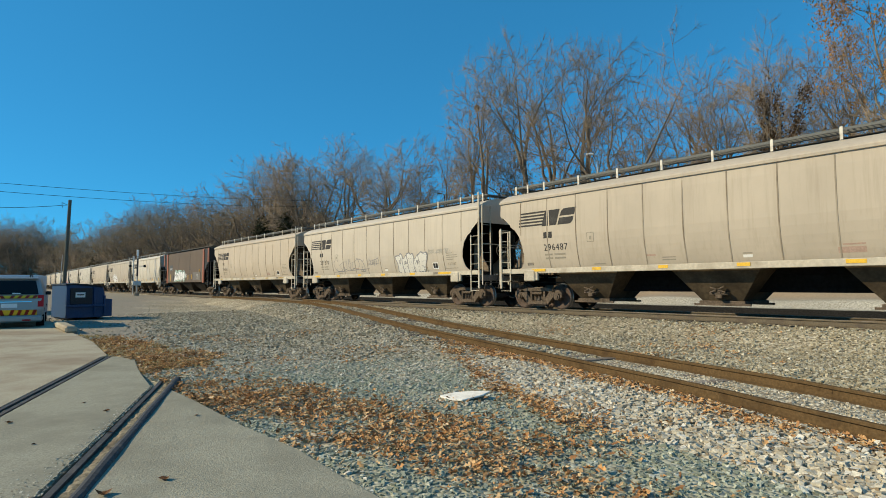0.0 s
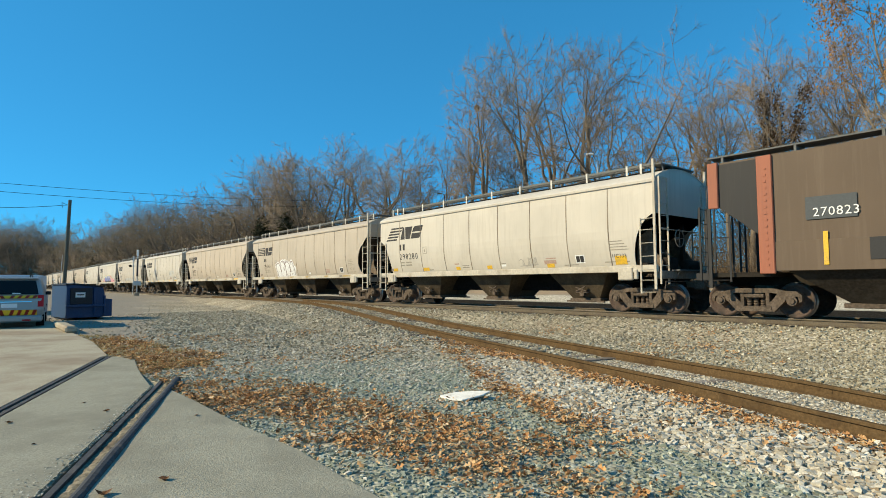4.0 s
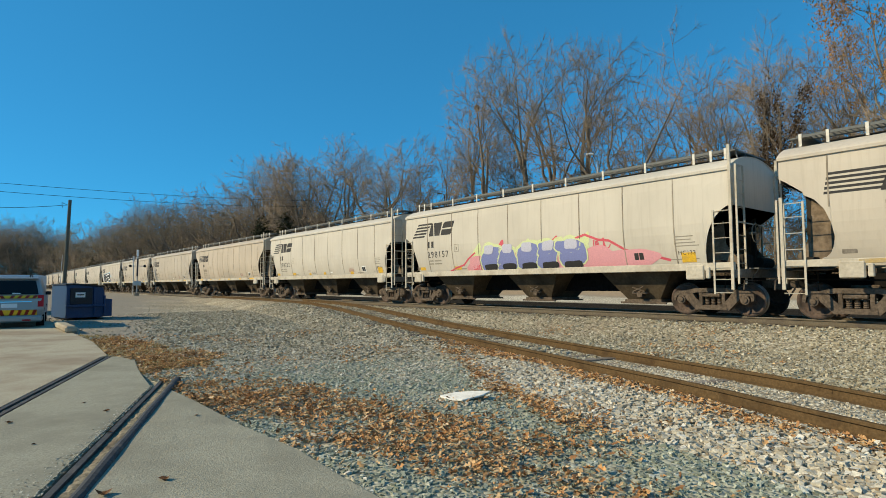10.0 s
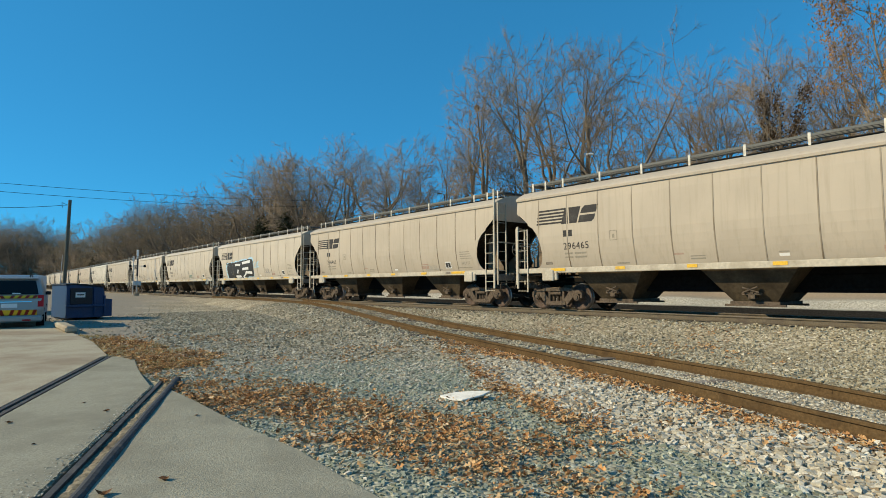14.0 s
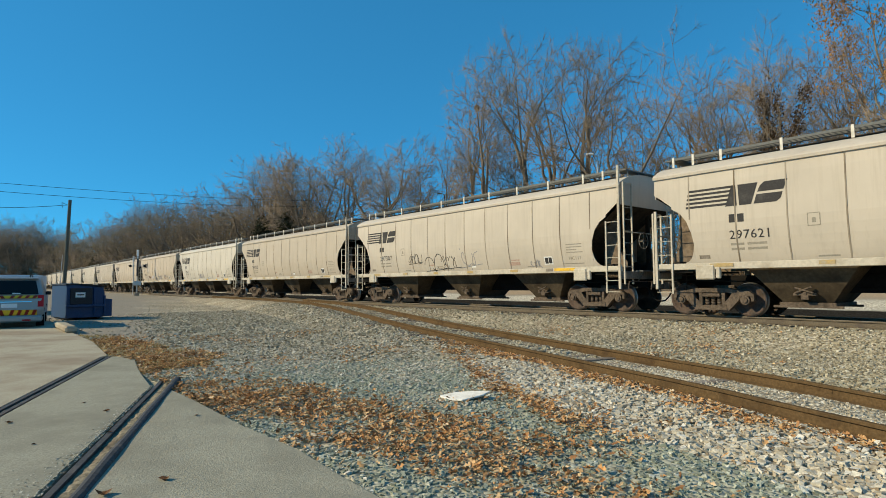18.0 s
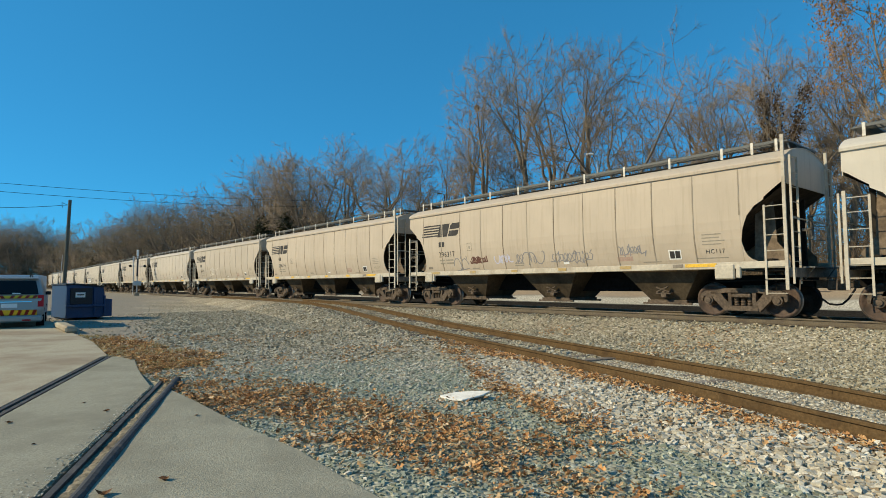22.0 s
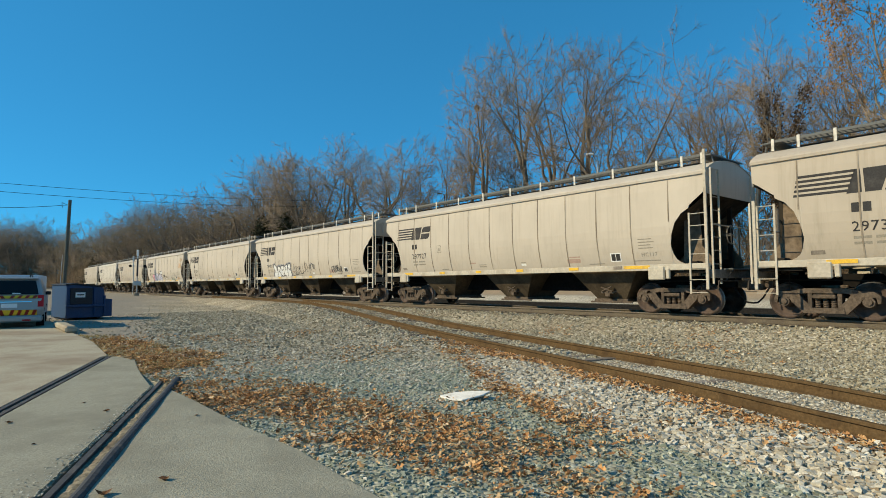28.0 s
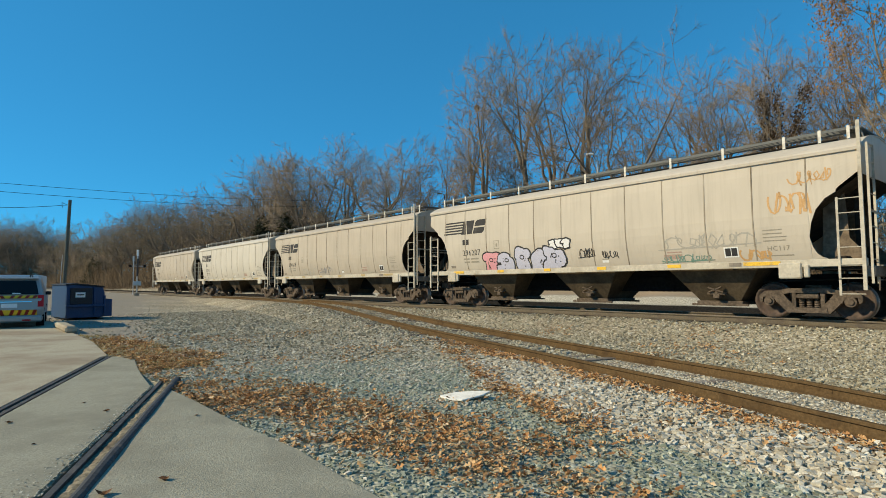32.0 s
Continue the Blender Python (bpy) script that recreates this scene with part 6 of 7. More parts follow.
    mark(2.95, 5.25, 1.4, 2.15, GREY_PATCH, "paint_patch", "dusty grey paint patch")
    mark(4.15, 4.5, 1.58, 1.9, WHITE, "placard", "white placard with two black squares", 0.002)
    for k in range(2):
        mark(4.18 + k * 0.16, 4.31 + k * 0.16, 1.62, 1.86, BLACK, "placard_square", "", 0.006)
    bubbles(car, -3.3, 0.3, 1.42, 2.35, "white", "black", 71, 5, glow="mint", label="fat white spray shape edged in black")
    tag(car, 0.4, 1.0, 1.6, 2.1, "white", 72, 0.03, 4)
    SIDE["flat"] = 0.0
    bogie(car, -6.59)
    bogie(car, 6.59)
    return car


SLATE = paint_mat("slate_panel_paint", (0.07, 0.08, 0.085))
GREY_PATCH = paint_mat("dusty_grey_patch", (0.16, 0.14, 0.12))

CARS = []
bare = {"old": base_hopper("old"), "new": base_hopper("new")}
back = -6 * PITCH + 1.05 + 0.1
for i in range(-6, 25):
    length = PITCH - 1.05 if i in SHORT else PITCH - 0.1 if i == -3 else PITCH
    style = "new" if i in SHORT else "old"
    if i == -3:
        c = brown_hopper()
    elif i in (23, 4):
        c = bare[style]        # the last of each kind takes the first car itself
    else:
        c = copy_thing(bare[style], Matrix())
    CARS.append((i, back, length, c))
    back += length
for i, _b, _l, c in CARS:
    tagged(c, group="cars of the freight train")
    if i == -3:
        continue
    number, tone, bright = LIST[i]
    set_tone(c, tone)
    letter_car(c, number, "new" if i in SHORT else "old", bright, i + 20)
    spray_cars(c, i)
    marks = sum(o.name.startswith("graffiti") for o in c.children)
    tagged(c, "%s covered hopper car, %s" % (TONE_WORDS[tone], "sprayed with bold graffiti along its side" if marks > 4 else "with a few small spray tags" if marks else "its curved side streaked with dirt"))


# ============ trees ============
def grow(seed, height=20.0, bole_part=0.34, limbs=5, lean=0.04, open_angle=30.0, side=9, twig=0.0125, wild=0.13):
    """Branches of a bare broadleaf tree that breaks up into rising limbs: rows for trunk and limbs, and rows for the finer crown."""
    r = np.random.RandomState(seed)
    bole, fine, thin = [], [], []

    def path(p, d, length, ra, rb, n, jig, rise, rows):
        """A crooked run of n pieces; gives the joints as (place, direction, radius, share of the way)."""
        out = []
        q, dd = np.array(p, float), np.array(d, float) / np.linalg.norm(d)
        for k in range(n):
            dd = dd + r.normal(0, jig, 3)
            dd[2] += rise
            dd /= np.linalg.norm(dd)
            nq = q + dd * length / n * r.uniform(0.8, 1.2)
            r0, r1 = ra + (rb - ra) * k / n, ra + (rb - ra) * (k + 1) / n
            rows.append((*q, *nq, r0, r1))
            q = nq
            out.append((q.copy(), dd.copy(), r1, (k + 1) / n))
        return out

    def off(d, angle):
        """A direction turned away from d by so many degrees, to a random side."""
        ax = np.cross(d, r.normal(0, 1, 3))
        ax /= np.linalg.norm(ax) + 1e-9
        a = math.radians(angle)
        return d * math.cos(a) + np.cross(ax, d) * math.sin(a)

    def at(joints, t):
        return joints[min(int(t * len(joints)), len(joints) - 1)]

    def clothe(joints, length, first):
        """Branches, branchlets and twigs along a limb."""
        for c in range(side):
            t = first + (1 - first) * (c + r.rand()) / side
            p, d, rad, _t = at(joints, t)
            ln = length * (0.52 - 0.20 * t) * r.uniform(0.7, 1.25)
            rad = max(0.026, rad * 0.5)
            br = path(p, off(d, r.uniform(32, 62)), ln, rad, 0.017, 4, wild * 1.35, 0.07, fine)
            for e in range(6):
                t2 = 0.18 + 0.82 * (e + r.rand()) / 6
                p2, d2, r2, _t = at(br, t2)
                ln2 = max(0.9, ln * (0.55 - 0.22 * t2) * r.uniform(0.7, 1.3))
                bl = path(p2, off(d2, r.uniform(28, 60)), ln2, max(0.017, r2 * 0.6), 0.011, 2, wild * 1.3, 0.05, fine)
                for _g in range(11):
                    p3, d3, _r3, _t = at(bl, r.uniform(0.05, 1.0))
                    path(p3 - d3 * ln2 * 0.25 * r.rand(), off(d3, r.uniform(15, 58)), r.uniform(0.5, 1.3), twig, twig * 0.5, 1, wild, 0.08, thin)
        p, d, rad, _t = joints[-1]
        for _g in range(6):
            path(p, off(d, r.uniform(15, 60)), r.uniform(0.5, 1.1), twig, twig * 0.5, 1, wild, 0.05, thin)

    base = 0.0185 * height
    trunk = path((0, 0, -0.3), (r.normal(0, lean), r.normal(0, lean), 1), height * bole_part, base, base * 0.72, 6, 0.05, 0.05, bole)
    for low in range(2):        # weak limbs on the stem below the fork
        p, d, rad, _t = at(trunk, r.uniform(0.55, 0.95))
        ln = height * r.uniform(0.20, 0.30)
        lb = path(p, off(d, r.uniform(45, 70)), ln, rad * 0.34, 0.02, 5, wild, 0.06, bole)
        clothe(lb, ln, 0.3)
    turn = r.uniform(0, 6.28)
    for k in range(limbs):
        p, d, rad, _t = at(trunk, 1.0 if k < 2 else r.uniform(0.72, 1.0))
        a = turn + k * 2.4 + r.normal(0, 0.25)
        ang = math.radians(open_angle * ((0.30 + 0.18 * r.rand()) if k == 0 else (0.75 + 0.5 * r.rand())))
        nd = (math.sin(ang) * math.cos(a), math.sin(ang) * math.sin(a), math.cos(ang))
        ln = height * (1 - bole_part) * (0.84 if k == 0 else r.uniform(0.70, 0.95))
        lb = path(p, nd, ln, base * (0.60 if k < 2 else 0.45), 0.022, 9, wild, 0.05, bole)
        clothe(lb, ln, 0.22)
    return bole, fine, thin


def leafy(seed, pts, size=0.11, per=3, loose=0.25):
    """Dry leaves that hang round points."""
    r = np.random.RandomState(seed)
    pts = np.repeat(pts, per, 0) + r.normal(0, loose, (len(pts) * per, 3))
    n = len(pts)
    quad = np.array([(-1, 0, 0), (0, -0.5, 0.1), (1, 0, 0), (0, 0.5, 0.1)]) * 0.5 * size
    m = r.normal(0, 1, (n, 3, 3))
    q, _ = np.linalg.qr(m)
    v = np.einsum("ij,njk->nik", quad, q) * r.uniform(0.6, 1.3, (n, 1, 1)) + pts[:, None]
    return raw_mesh("dry_leaves", v.reshape(-1, 3), np.arange(n * 4), 4)


TREE_KINDS = [dict(seed=11, limbs=4, bole_part=0.34, open_angle=27), dict(seed=12, limbs=5, bole_part=0.30, open_angle=40), dict(seed=13, limbs=3, bole_part=0.45, open_angle=20, side=10),
              dict(seed=14, limbs=4, bole_part=0.40, open_angle=24), dict(seed=15, limbs=6, bole_part=0.26, open_angle=44, wild=0.16), dict(seed=16, limbs=5, bole_part=0.36, open_angle=34),
              dict(seed=17, limbs=3, bole_part=0.50, open_angle=18, side=10)]


def tree_proto(k, leaves_on=False, vine=False):
    kw = dict(TREE_KINDS[k])
    bole, fine, thin = grow(height=20.0, **kw)
    lab = "tall bare winter tree with fine grey-brown twigs"
    if leaves_on:
        lab = "tall bare tree with some dry brown leaves on it"
    if vine:
        lab = "bare tree with its trunk wrapped in brown vines"
    t = thing("tree", lab, "tree", group="trees behind the railway")
    link("trunk", tubes("trunk", bole, 6), BARK, t)
    bm = bmesh.new()
    for k2, me in enumerate((tubes("crown", fine, 3), spikes("crown", thin))):
        me.polygons.foreach_set("material_index", np.full(len(me.polygons), k2, np.int32))
        bm.from_mesh(me)
        bpy.data.meshes.remove(me)
    part("crown", bm, [BARK, TWIG], t)
    f = np.array(thin)
    t["crown_top"] = float(np.percentile(f[:, 5], 99.5))
    r = np.random.RandomState(k + 90)
    if leaves_on:
        ends = f[::2, 3:6]
        lump = np.sin(ends[:, 0] * 1.1) + np.sin(ends[:, 1] * 1.3 + 1) + np.sin(ends[:, 2] * 1.2)
        ends = ends[(lump > 0.1) & (ends[:, 2] > 0.55 * t["crown_top"])]
        link("foliage", leafy(k, ends, 0.23, 9, 0.24), DRY, t, "dry russet leaves")
    if vine:
        top = t["crown_top"]
        b = np.array(bole)
        u = r.rand(len(b) * 40)
        a = np.repeat(b, 40, 0)
        p = a[:, :3] + (a[:, 3:6] - a[:, :3]) * u[:, None]
        keep = (p[:, 2] > 0.30 * top) & (r.rand(len(p)) < np.interp(p[:, 2] / top, [0.3, 0.5, 0.72, 0.85], [1.0, 0.95, 0.75, 0.0]) * (0.35 + 0.65 * (np.sin(p[:, 2] * 2.1 + p[:, 0]) > -0.3)))
        p = p[keep]
        p[:, 2] -= 0.5 * r.rand(len(p)) ** 2
        link("vine", leafy(k + 3, p, 0.24, 7, 0.36), VINE, t, "dense brown dead vine")
    return t


DRY = islands("hanging_dry_leaf", [(0.0, (0.20, 0.09, 0.028)), (0.5, (0.38, 0.19, 0.06)), (1.0, (0.50, 0.29, 0.11))])
VINE = islands("dead_vine", [(0.0, (0.035, 0.025, 0.018)), (0.6, (0.09, 0.06, 0.038)), (1.0, (0.16, 0.105, 0.065))])

# bearing as a slope x/y, crown height as a slope over the eye, distance of the belt from the eye, kind, width
FRONT = [(0.845, 0.60, 40, "L", 0.62), (0.77, 0.40, 44, 3, 0.8), (0.735, 0.42, 46, 6, 0.8), (0.70, 0.375, 49, 2, 0.8), (0.66, 0.36, 50, 3, 0.8), (0.598, 0.45, 41, "V", 0.75), (0.555, 0.40, 49, 6, 0.7),
         (0.515, 0.35, 48, 2, 0.8), (0.475, 0.40, 50, 3, 0.9), (0.345, 0.43, 44, 4, 0.98), (0.425, 0.375, 51, 5, 0.8), (0.262, 0.44, 49, 2, 0.8),
         (0.20, 0.43, 48, 3, 0.75), (0.15, 0.42, 51, 6, 0.75), (0.08, 0.385, 46, 3, 0.70), (0.045, 0.33, 50, 2, 0.7), (0.012, 0.265, 45, 6, 0.5),
         (-0.028, 0.205, 47, 3, 0.9), (-0.06, 0.225, 44, 5, 0.9), (-0.098, 0.235, 47, 2, 0.9), (-0.13, 0.265, 45, 0, 1.0), (-0.165, 0.24, 48, 3, 1.0), (-0.195, 0.235, 45, 5, 0.9), (-0.23, 0.242, 47, 0, 1.0),
         (-0.262, 0.245, 44, 3, 1.0), (-0.29, 0.23, 46, 4, 0.9), (-0.315, 0.235, 43, 2, 1.0), (-0.335, 0.215, 45, 5, 1.0), (-0.36, 0.175, 40, 0, 1.0), (-0.39, 0.155, 42, 1, 1.0), (-0.42, 0.155, 41, 5, 1.0),
         (-0.455, 0.155, 40, 4, 1.0), (-0.485, 0.155, 41, 1, 1.0), (-0.515, 0.155, 39, 5, 1.0), (-0.545, 0.142, 38, 4, 1.0), (-0.575, 0.122, 36, 0, 1.0), (-0.605, 0.108, 36, 1, 1.0), (-0.635, 0.098, 36, 5, 1.0),
         (-0.66, 0.095, 33, 4, 1.0), (-0.69, 0.108, 31, 0, 1.0), (-0.715, 0.118, 29, 5, 1.0), (-0.74, 0.118, 28, 1, 1.0), (-0.77, 0.122, 25, 4, 1.0), (-0.80, 0.118, 24, 0, 1.0), (-0.83, 0.12, 22, 5, 1.0)]


def plant(protos, k, slope, rise, belt, rnd, tilt=0.0, wide=1.0):
    """A tree at a bearing, on a belt that lies so far from the eye across the line."""
    den = 0.771 * slope + 0.637
    y = min(belt / max(den, 0.06), 330.0)
    x = slope * y
    z = float(ground_z(x, y))
    top = EYE[2] + rise * y
    sc = max(top - z, 3.0) / protos[k]["crown_top"]
    m = pose(x, y, z, 0, tilt, rnd.uniform(0, 360)) @ Matrix.Diagonal((sc * wide * rnd.uniform(0.9, 1.1), sc * wide * rnd.uniform(0.9, 1.1), sc, 1))
    return copy_thing(protos[k], m)


def build_trees():
    rnd = random.Random(21)
    protos = [tree_proto(k) for k in range(len(TREE_KINDS))]
    oak = tree_proto(5, leaves_on=True)
    vined = tree_proto(3, vine=True)
    for slope, rise, belt, kind, wide in FRONT:
        if kind in ("L", "V"):
            one, turn = (oak, 40) if kind == "L" else (vined, 10)
            y = belt / (0.771 * slope + 0.637)
            k = (rise * y + 1.4) / one["crown_top"]
            one.matrix_basis = pose(slope * y, y, float(ground_z(slope * y, y)), 0, 0, turn) @ Matrix.Diagonal((k * wide, k * wide, k, 1))
        else:
            plant(protos, kind, slope, rise * 1.05, belt, rnd, rnd.uniform(-3, 3), wide * (1.12 if slope < 0 else 1.0))
    # rows behind, a little lower
    fs = [f[0] for f in FRONT][::-1]
    fr = [f[1] for f in FRONT][::-1]
    for k in range(20):
        slope = -0.82 + 1.70 * ((k + rnd.random()) / 20) ** 1.5
        rise = float(np.interp(slope, fs, fr)) * rnd.uniform(0.55, 0.85) * (0.75 if slope > 0 else 1.0)
        belt = float(np.interp(slope, [-0.8, -0.5, 0.0, 0.8], [28, 44, 52, 54])) + rnd.uniform(0, 12)
        plant(protos, rnd.randrange(len(protos)), slope, rise, belt, rnd, rnd.uniform(-4, 4))
    for k, p in enumerate(protos):     # the first of each kind stands farther back in the wood
        slope = -0.45 + 0.2 * k
        rise = float(np.interp(slope, fs, fr)) * (0.6 if slope > 0 else 0.8)
        y = 56 / (0.771 * slope + 0.637)
        p.matrix_basis = pose(slope * y, y, float(ground_z(slope * y, y)), 0, 0, 50 * k) @ Matrix.Diagonal((rise * y / 21.5,) * 3 + (1,))
    # undergrowth and far wood
    r = np.random.RandomState(5)
    n = 44000
    slope = np.where(r.rand(n) < 0.5, -0.95 + 0.55 * r.rand(n), -0.95 + 2.0 * r.rand(n))
    belt = np.interp(slope, [-0.9, -0.7, -0.5, 0.0, 0.9], [20, 27, 36, 38, 40]) + 26 * r.rand(n) ** 1.3
    y = np.minimum(belt / np.maximum(0.771 * slope + 0.637, 0.06), 330.0)
    x = slope * y
    z = ground_z(x, y)
    hgt = (1.0 + 5.0 * r.rand(n) ** 2.0) * np.interp(y, [40, 120, 300], [1.0, 1.5, 2.2])
    lean = r.normal(0, 0.28, (n, 2))
    z0 = z + hgt * 0.35 * r.rand(n)
    rad = np.interp(y, [40, 120, 300], [0.016, 0.04, 0.09]) * (0.6 + 0.8 * r.rand(n))
    segs = np.stack([x, y, z0, x + lean[:, 0] * hgt, y + lean[:, 1] * hgt, z + hgt, rad, rad * 0.5], -1)
    tagged(link("undergrowth", spikes("undergrowth", segs), BRUSH), "tangled brown winter undergrowth under the trees", "undergrowth", kind="stuff")
    for count, per, s0, s1, tall, thick in ((330, 420, -0.98, -0.20, 1.0, 0.85), (90, 220, -0.30, 0.98, 0.40, 1.1)):
        # rounded crowns of fine twigs, one behind another
        cs = s0 + (s1 - s0) * (np.arange(count) + r.rand(count)) / count
        crise = np.interp(cs, fs, fr) * tall * np.where(r.rand(count) < 0.4, r.uniform(0.9, 1.02, count), r.uniform(0.45, 0.9, count))
        crise *= 1 - 0.35 * ease(cs, -0.40, -0.25) * (s1 < 0)
        cb = np.interp(cs, [-0.9, -0.7, -0.5, 0.0, 0.9], [25, 31, 42, 52, 54]) + 18 * r.rand(count)
        cy = np.minimum(cb / np.maximum(0.771 * cs + 0.637, 0.06), 345.0)
        cx, cz = cs * cy, EYE[2] + crise * cy
        hgt = np.maximum(cz - ground_z(cx, cy), 3.0)
        x, y, top, high = (np.repeat(v, per) for v in (cx, cy, cz, hgt))
        n = count * per
        g = r.normal(0, 1, (n, 3))
        g /= np.linalg.norm(g, axis=1, keepdims=True)
        g *= (r.rand(n, 1) ** 0.42)
        wide = np.repeat(r.uniform(0.20, 0.34, count), per) * high + 1.0
        px, py, pz = x + g[:, 0] * wide, y + g[:, 1] * wide, top - high * 0.42 + g[:, 2] * high * 0.40
        ln = r.uniform(0.7, 2.0, n) * np.interp(y, [50, 150, 300], [1.0, 1.5, 2.0])
        d = g * np.array([0.7, 0.7, 0.5]) + r.normal(0, 0.42, (n, 3)) + np.array([0, 0, 0.45])
        d /= np.linalg.norm(d, axis=1, keepdims=True)
        rad = thick * np.interp(y, [50, 120, 300], [0.016, 0.036, 0.085]) * r.uniform(0.6, 1.4, n)
        segs = np.stack([px, py, pz, px + d[:, 0] * ln, py + d[:, 1] * ln, pz + d[:, 2] * ln, rad, rad * 0.4], -1)
        tagged(link("far_woods", spikes("far_woods", segs), HAZE_TWIG), "hazy mass of bare brown branches of the wood behind", "woods", kind="stuff")
    # evergreens at the wood's edge
    needle = islands("cedar_spray", [(0.0, (0.05, 0.05, 0.028)), (0.6, (0.095, 0.09, 0.05)), (1.0, (0.15, 0.13, 0.075))])
    for slope, rise, belt, wide in ((-0.325, 0.118, 42, 0.34), (-0.285, 0.125, 43, 0.34), (-0.625, 0.052, 33, 0.40)):
        y = min(belt / (0.771 * slope + 0.637), 330.0)
        z = float(ground_z(slope * y, y))
        hgt = EYE[2] + rise * y - z
        t = thing("cedar_tree", "small dark evergreen at the edge of the wood", "tree", pose(slope * y, y, z))
        bm = bmesh.new()
        bar(bm, (0, 0, -0.2), (0, 0, hgt * 0.95), 0.02 * hgt, 7, 0.02)
        part("trunk", bm, BARK, t)
        n = 900
        h = r.rand(n) ** 1.3
        a, q = r.rand(n) * 6.28, np.sqrt(r.rand(n)) * wide * hgt * (1 - h) ** 0.7 * (0.8 + 0.3 * np.sin(h * 40))
        link("foliage", leafy(int(rise * 1000), np.stack([q * np.cos(a), q * np.sin(a), hgt * (0.06 + 0.94 * h)], -1), 0.055 * hgt, 4, 0.03 * hgt), needle, t, "dark green sprays")
    # squirrel nest in a crown
    y = 46 / (0.771 * 0.063 + 0.637) - 0.5
    bm = bmesh.new()
    bmesh.ops.create_icosphere(bm, subdivisions=2, radius=0.36)
    rr = random.Random(2)
    for v in bm.verts:
        v.co *= rr.uniform(0.75, 1.2)
    nest = part("squirrel_nest", bm, VINE, None, "", pose(0.063 * y, y, EYE[2] + 0.321 * y))
    tagged(nest, "dark ball of leaves, a squirrel nest high in a tree", "nest")


build_trees()


# ============ things round the lot ============
def on_ground(slope, y, lift=0.0):
    return Vector((slope * y, y, float(ground_z(slope * y, y)) + lift))


def build_dumpster():
    """A blue steel dumpster with a black lid; x along its front."""
    t = thing("dumpster", "scuffed blue steel dumpster with a black plastic lid", "dumpster", pose(-16.52, 25.29, -0.50, 0, 0, 50) @ Matrix.Diagonal((0.78, 1.07, 1, 1)))
    bm = prism(bmesh.new(), [(-0.95, 0.03), (0.95, 0.03), (1.0, 1.05), (0.92, 1.36), (-0.55, 1.48), (-0.95, 1.46)], -0.9, 0.9)
    bmesh.ops.bevel(bm, geom=bm.edges[:], offset=0.02, segments=1, affect="EDGES")
    part("bin_body", bm, DUMP_BLUE, t)
    bm = prism(bmesh.new(), [(0.9, 0.05), (1.42, 0.05), (1.42, 0.82), (1.0, 0.86)], -0.86, 0.86)
    bmesh.ops.bevel(bm, geom=bm.edges[:], offset=0.02, segments=1, affect="EDGES")
    part("hopper_box", bm, DUMP_BLUE, t)
    for x in (-0.9, 0.45, 0.97):
        bm = box(bmesh.new(), x - 0.05, x + 0.05, -0.97, -0.9, 0.14, 1.34 if x < 0.9 else 1.0, 0.012)
        part("stiffener", bm, DUMP_BLUE, t)
    bm = box(bmesh.new(), -0.75, 0.35, -0.93, -0.895, 0.62, 1.33, 0.01)
    part("side_door", bm, LID_BLACK, t, "black side door")
    bm = box(bmesh.new(), -0.5, -0.02, -0.945, -0.932, 0.92, 1.14)
    part("notice", bm, WHITE, t, "white notice")
    bm = box(bmesh.new(), -0.44, -0.08, -0.95, -0.946, 1.01, 1.06)
    part("notice_print", bm, BLACK, t)
    bm = prism(bmesh.new(), [(-1.0, 1.46), (-0.5, 1.49), (0.96, 1.37), (0.98, 1.41), (-0.5, 1.54), (-1.0, 1.51)], -0.95, 0.95)
    part("lid", bm, LID_BLACK, t, "black plastic lid")
    bm = box(bmesh.new(), -0.98, 0.98, -1.02, -0.9, 0.50, 0.60, 0.015)
    part("lift_pocket", bm, DUMP_BLUE, t)
    for x in (-0.75, 0.75):
        bm = box(bmesh.new(), x - 0.08, x + 0.08, -0.85, 0.85, -0.02, 0.05)
        part("skid", bm, STEEL_DARK, t)


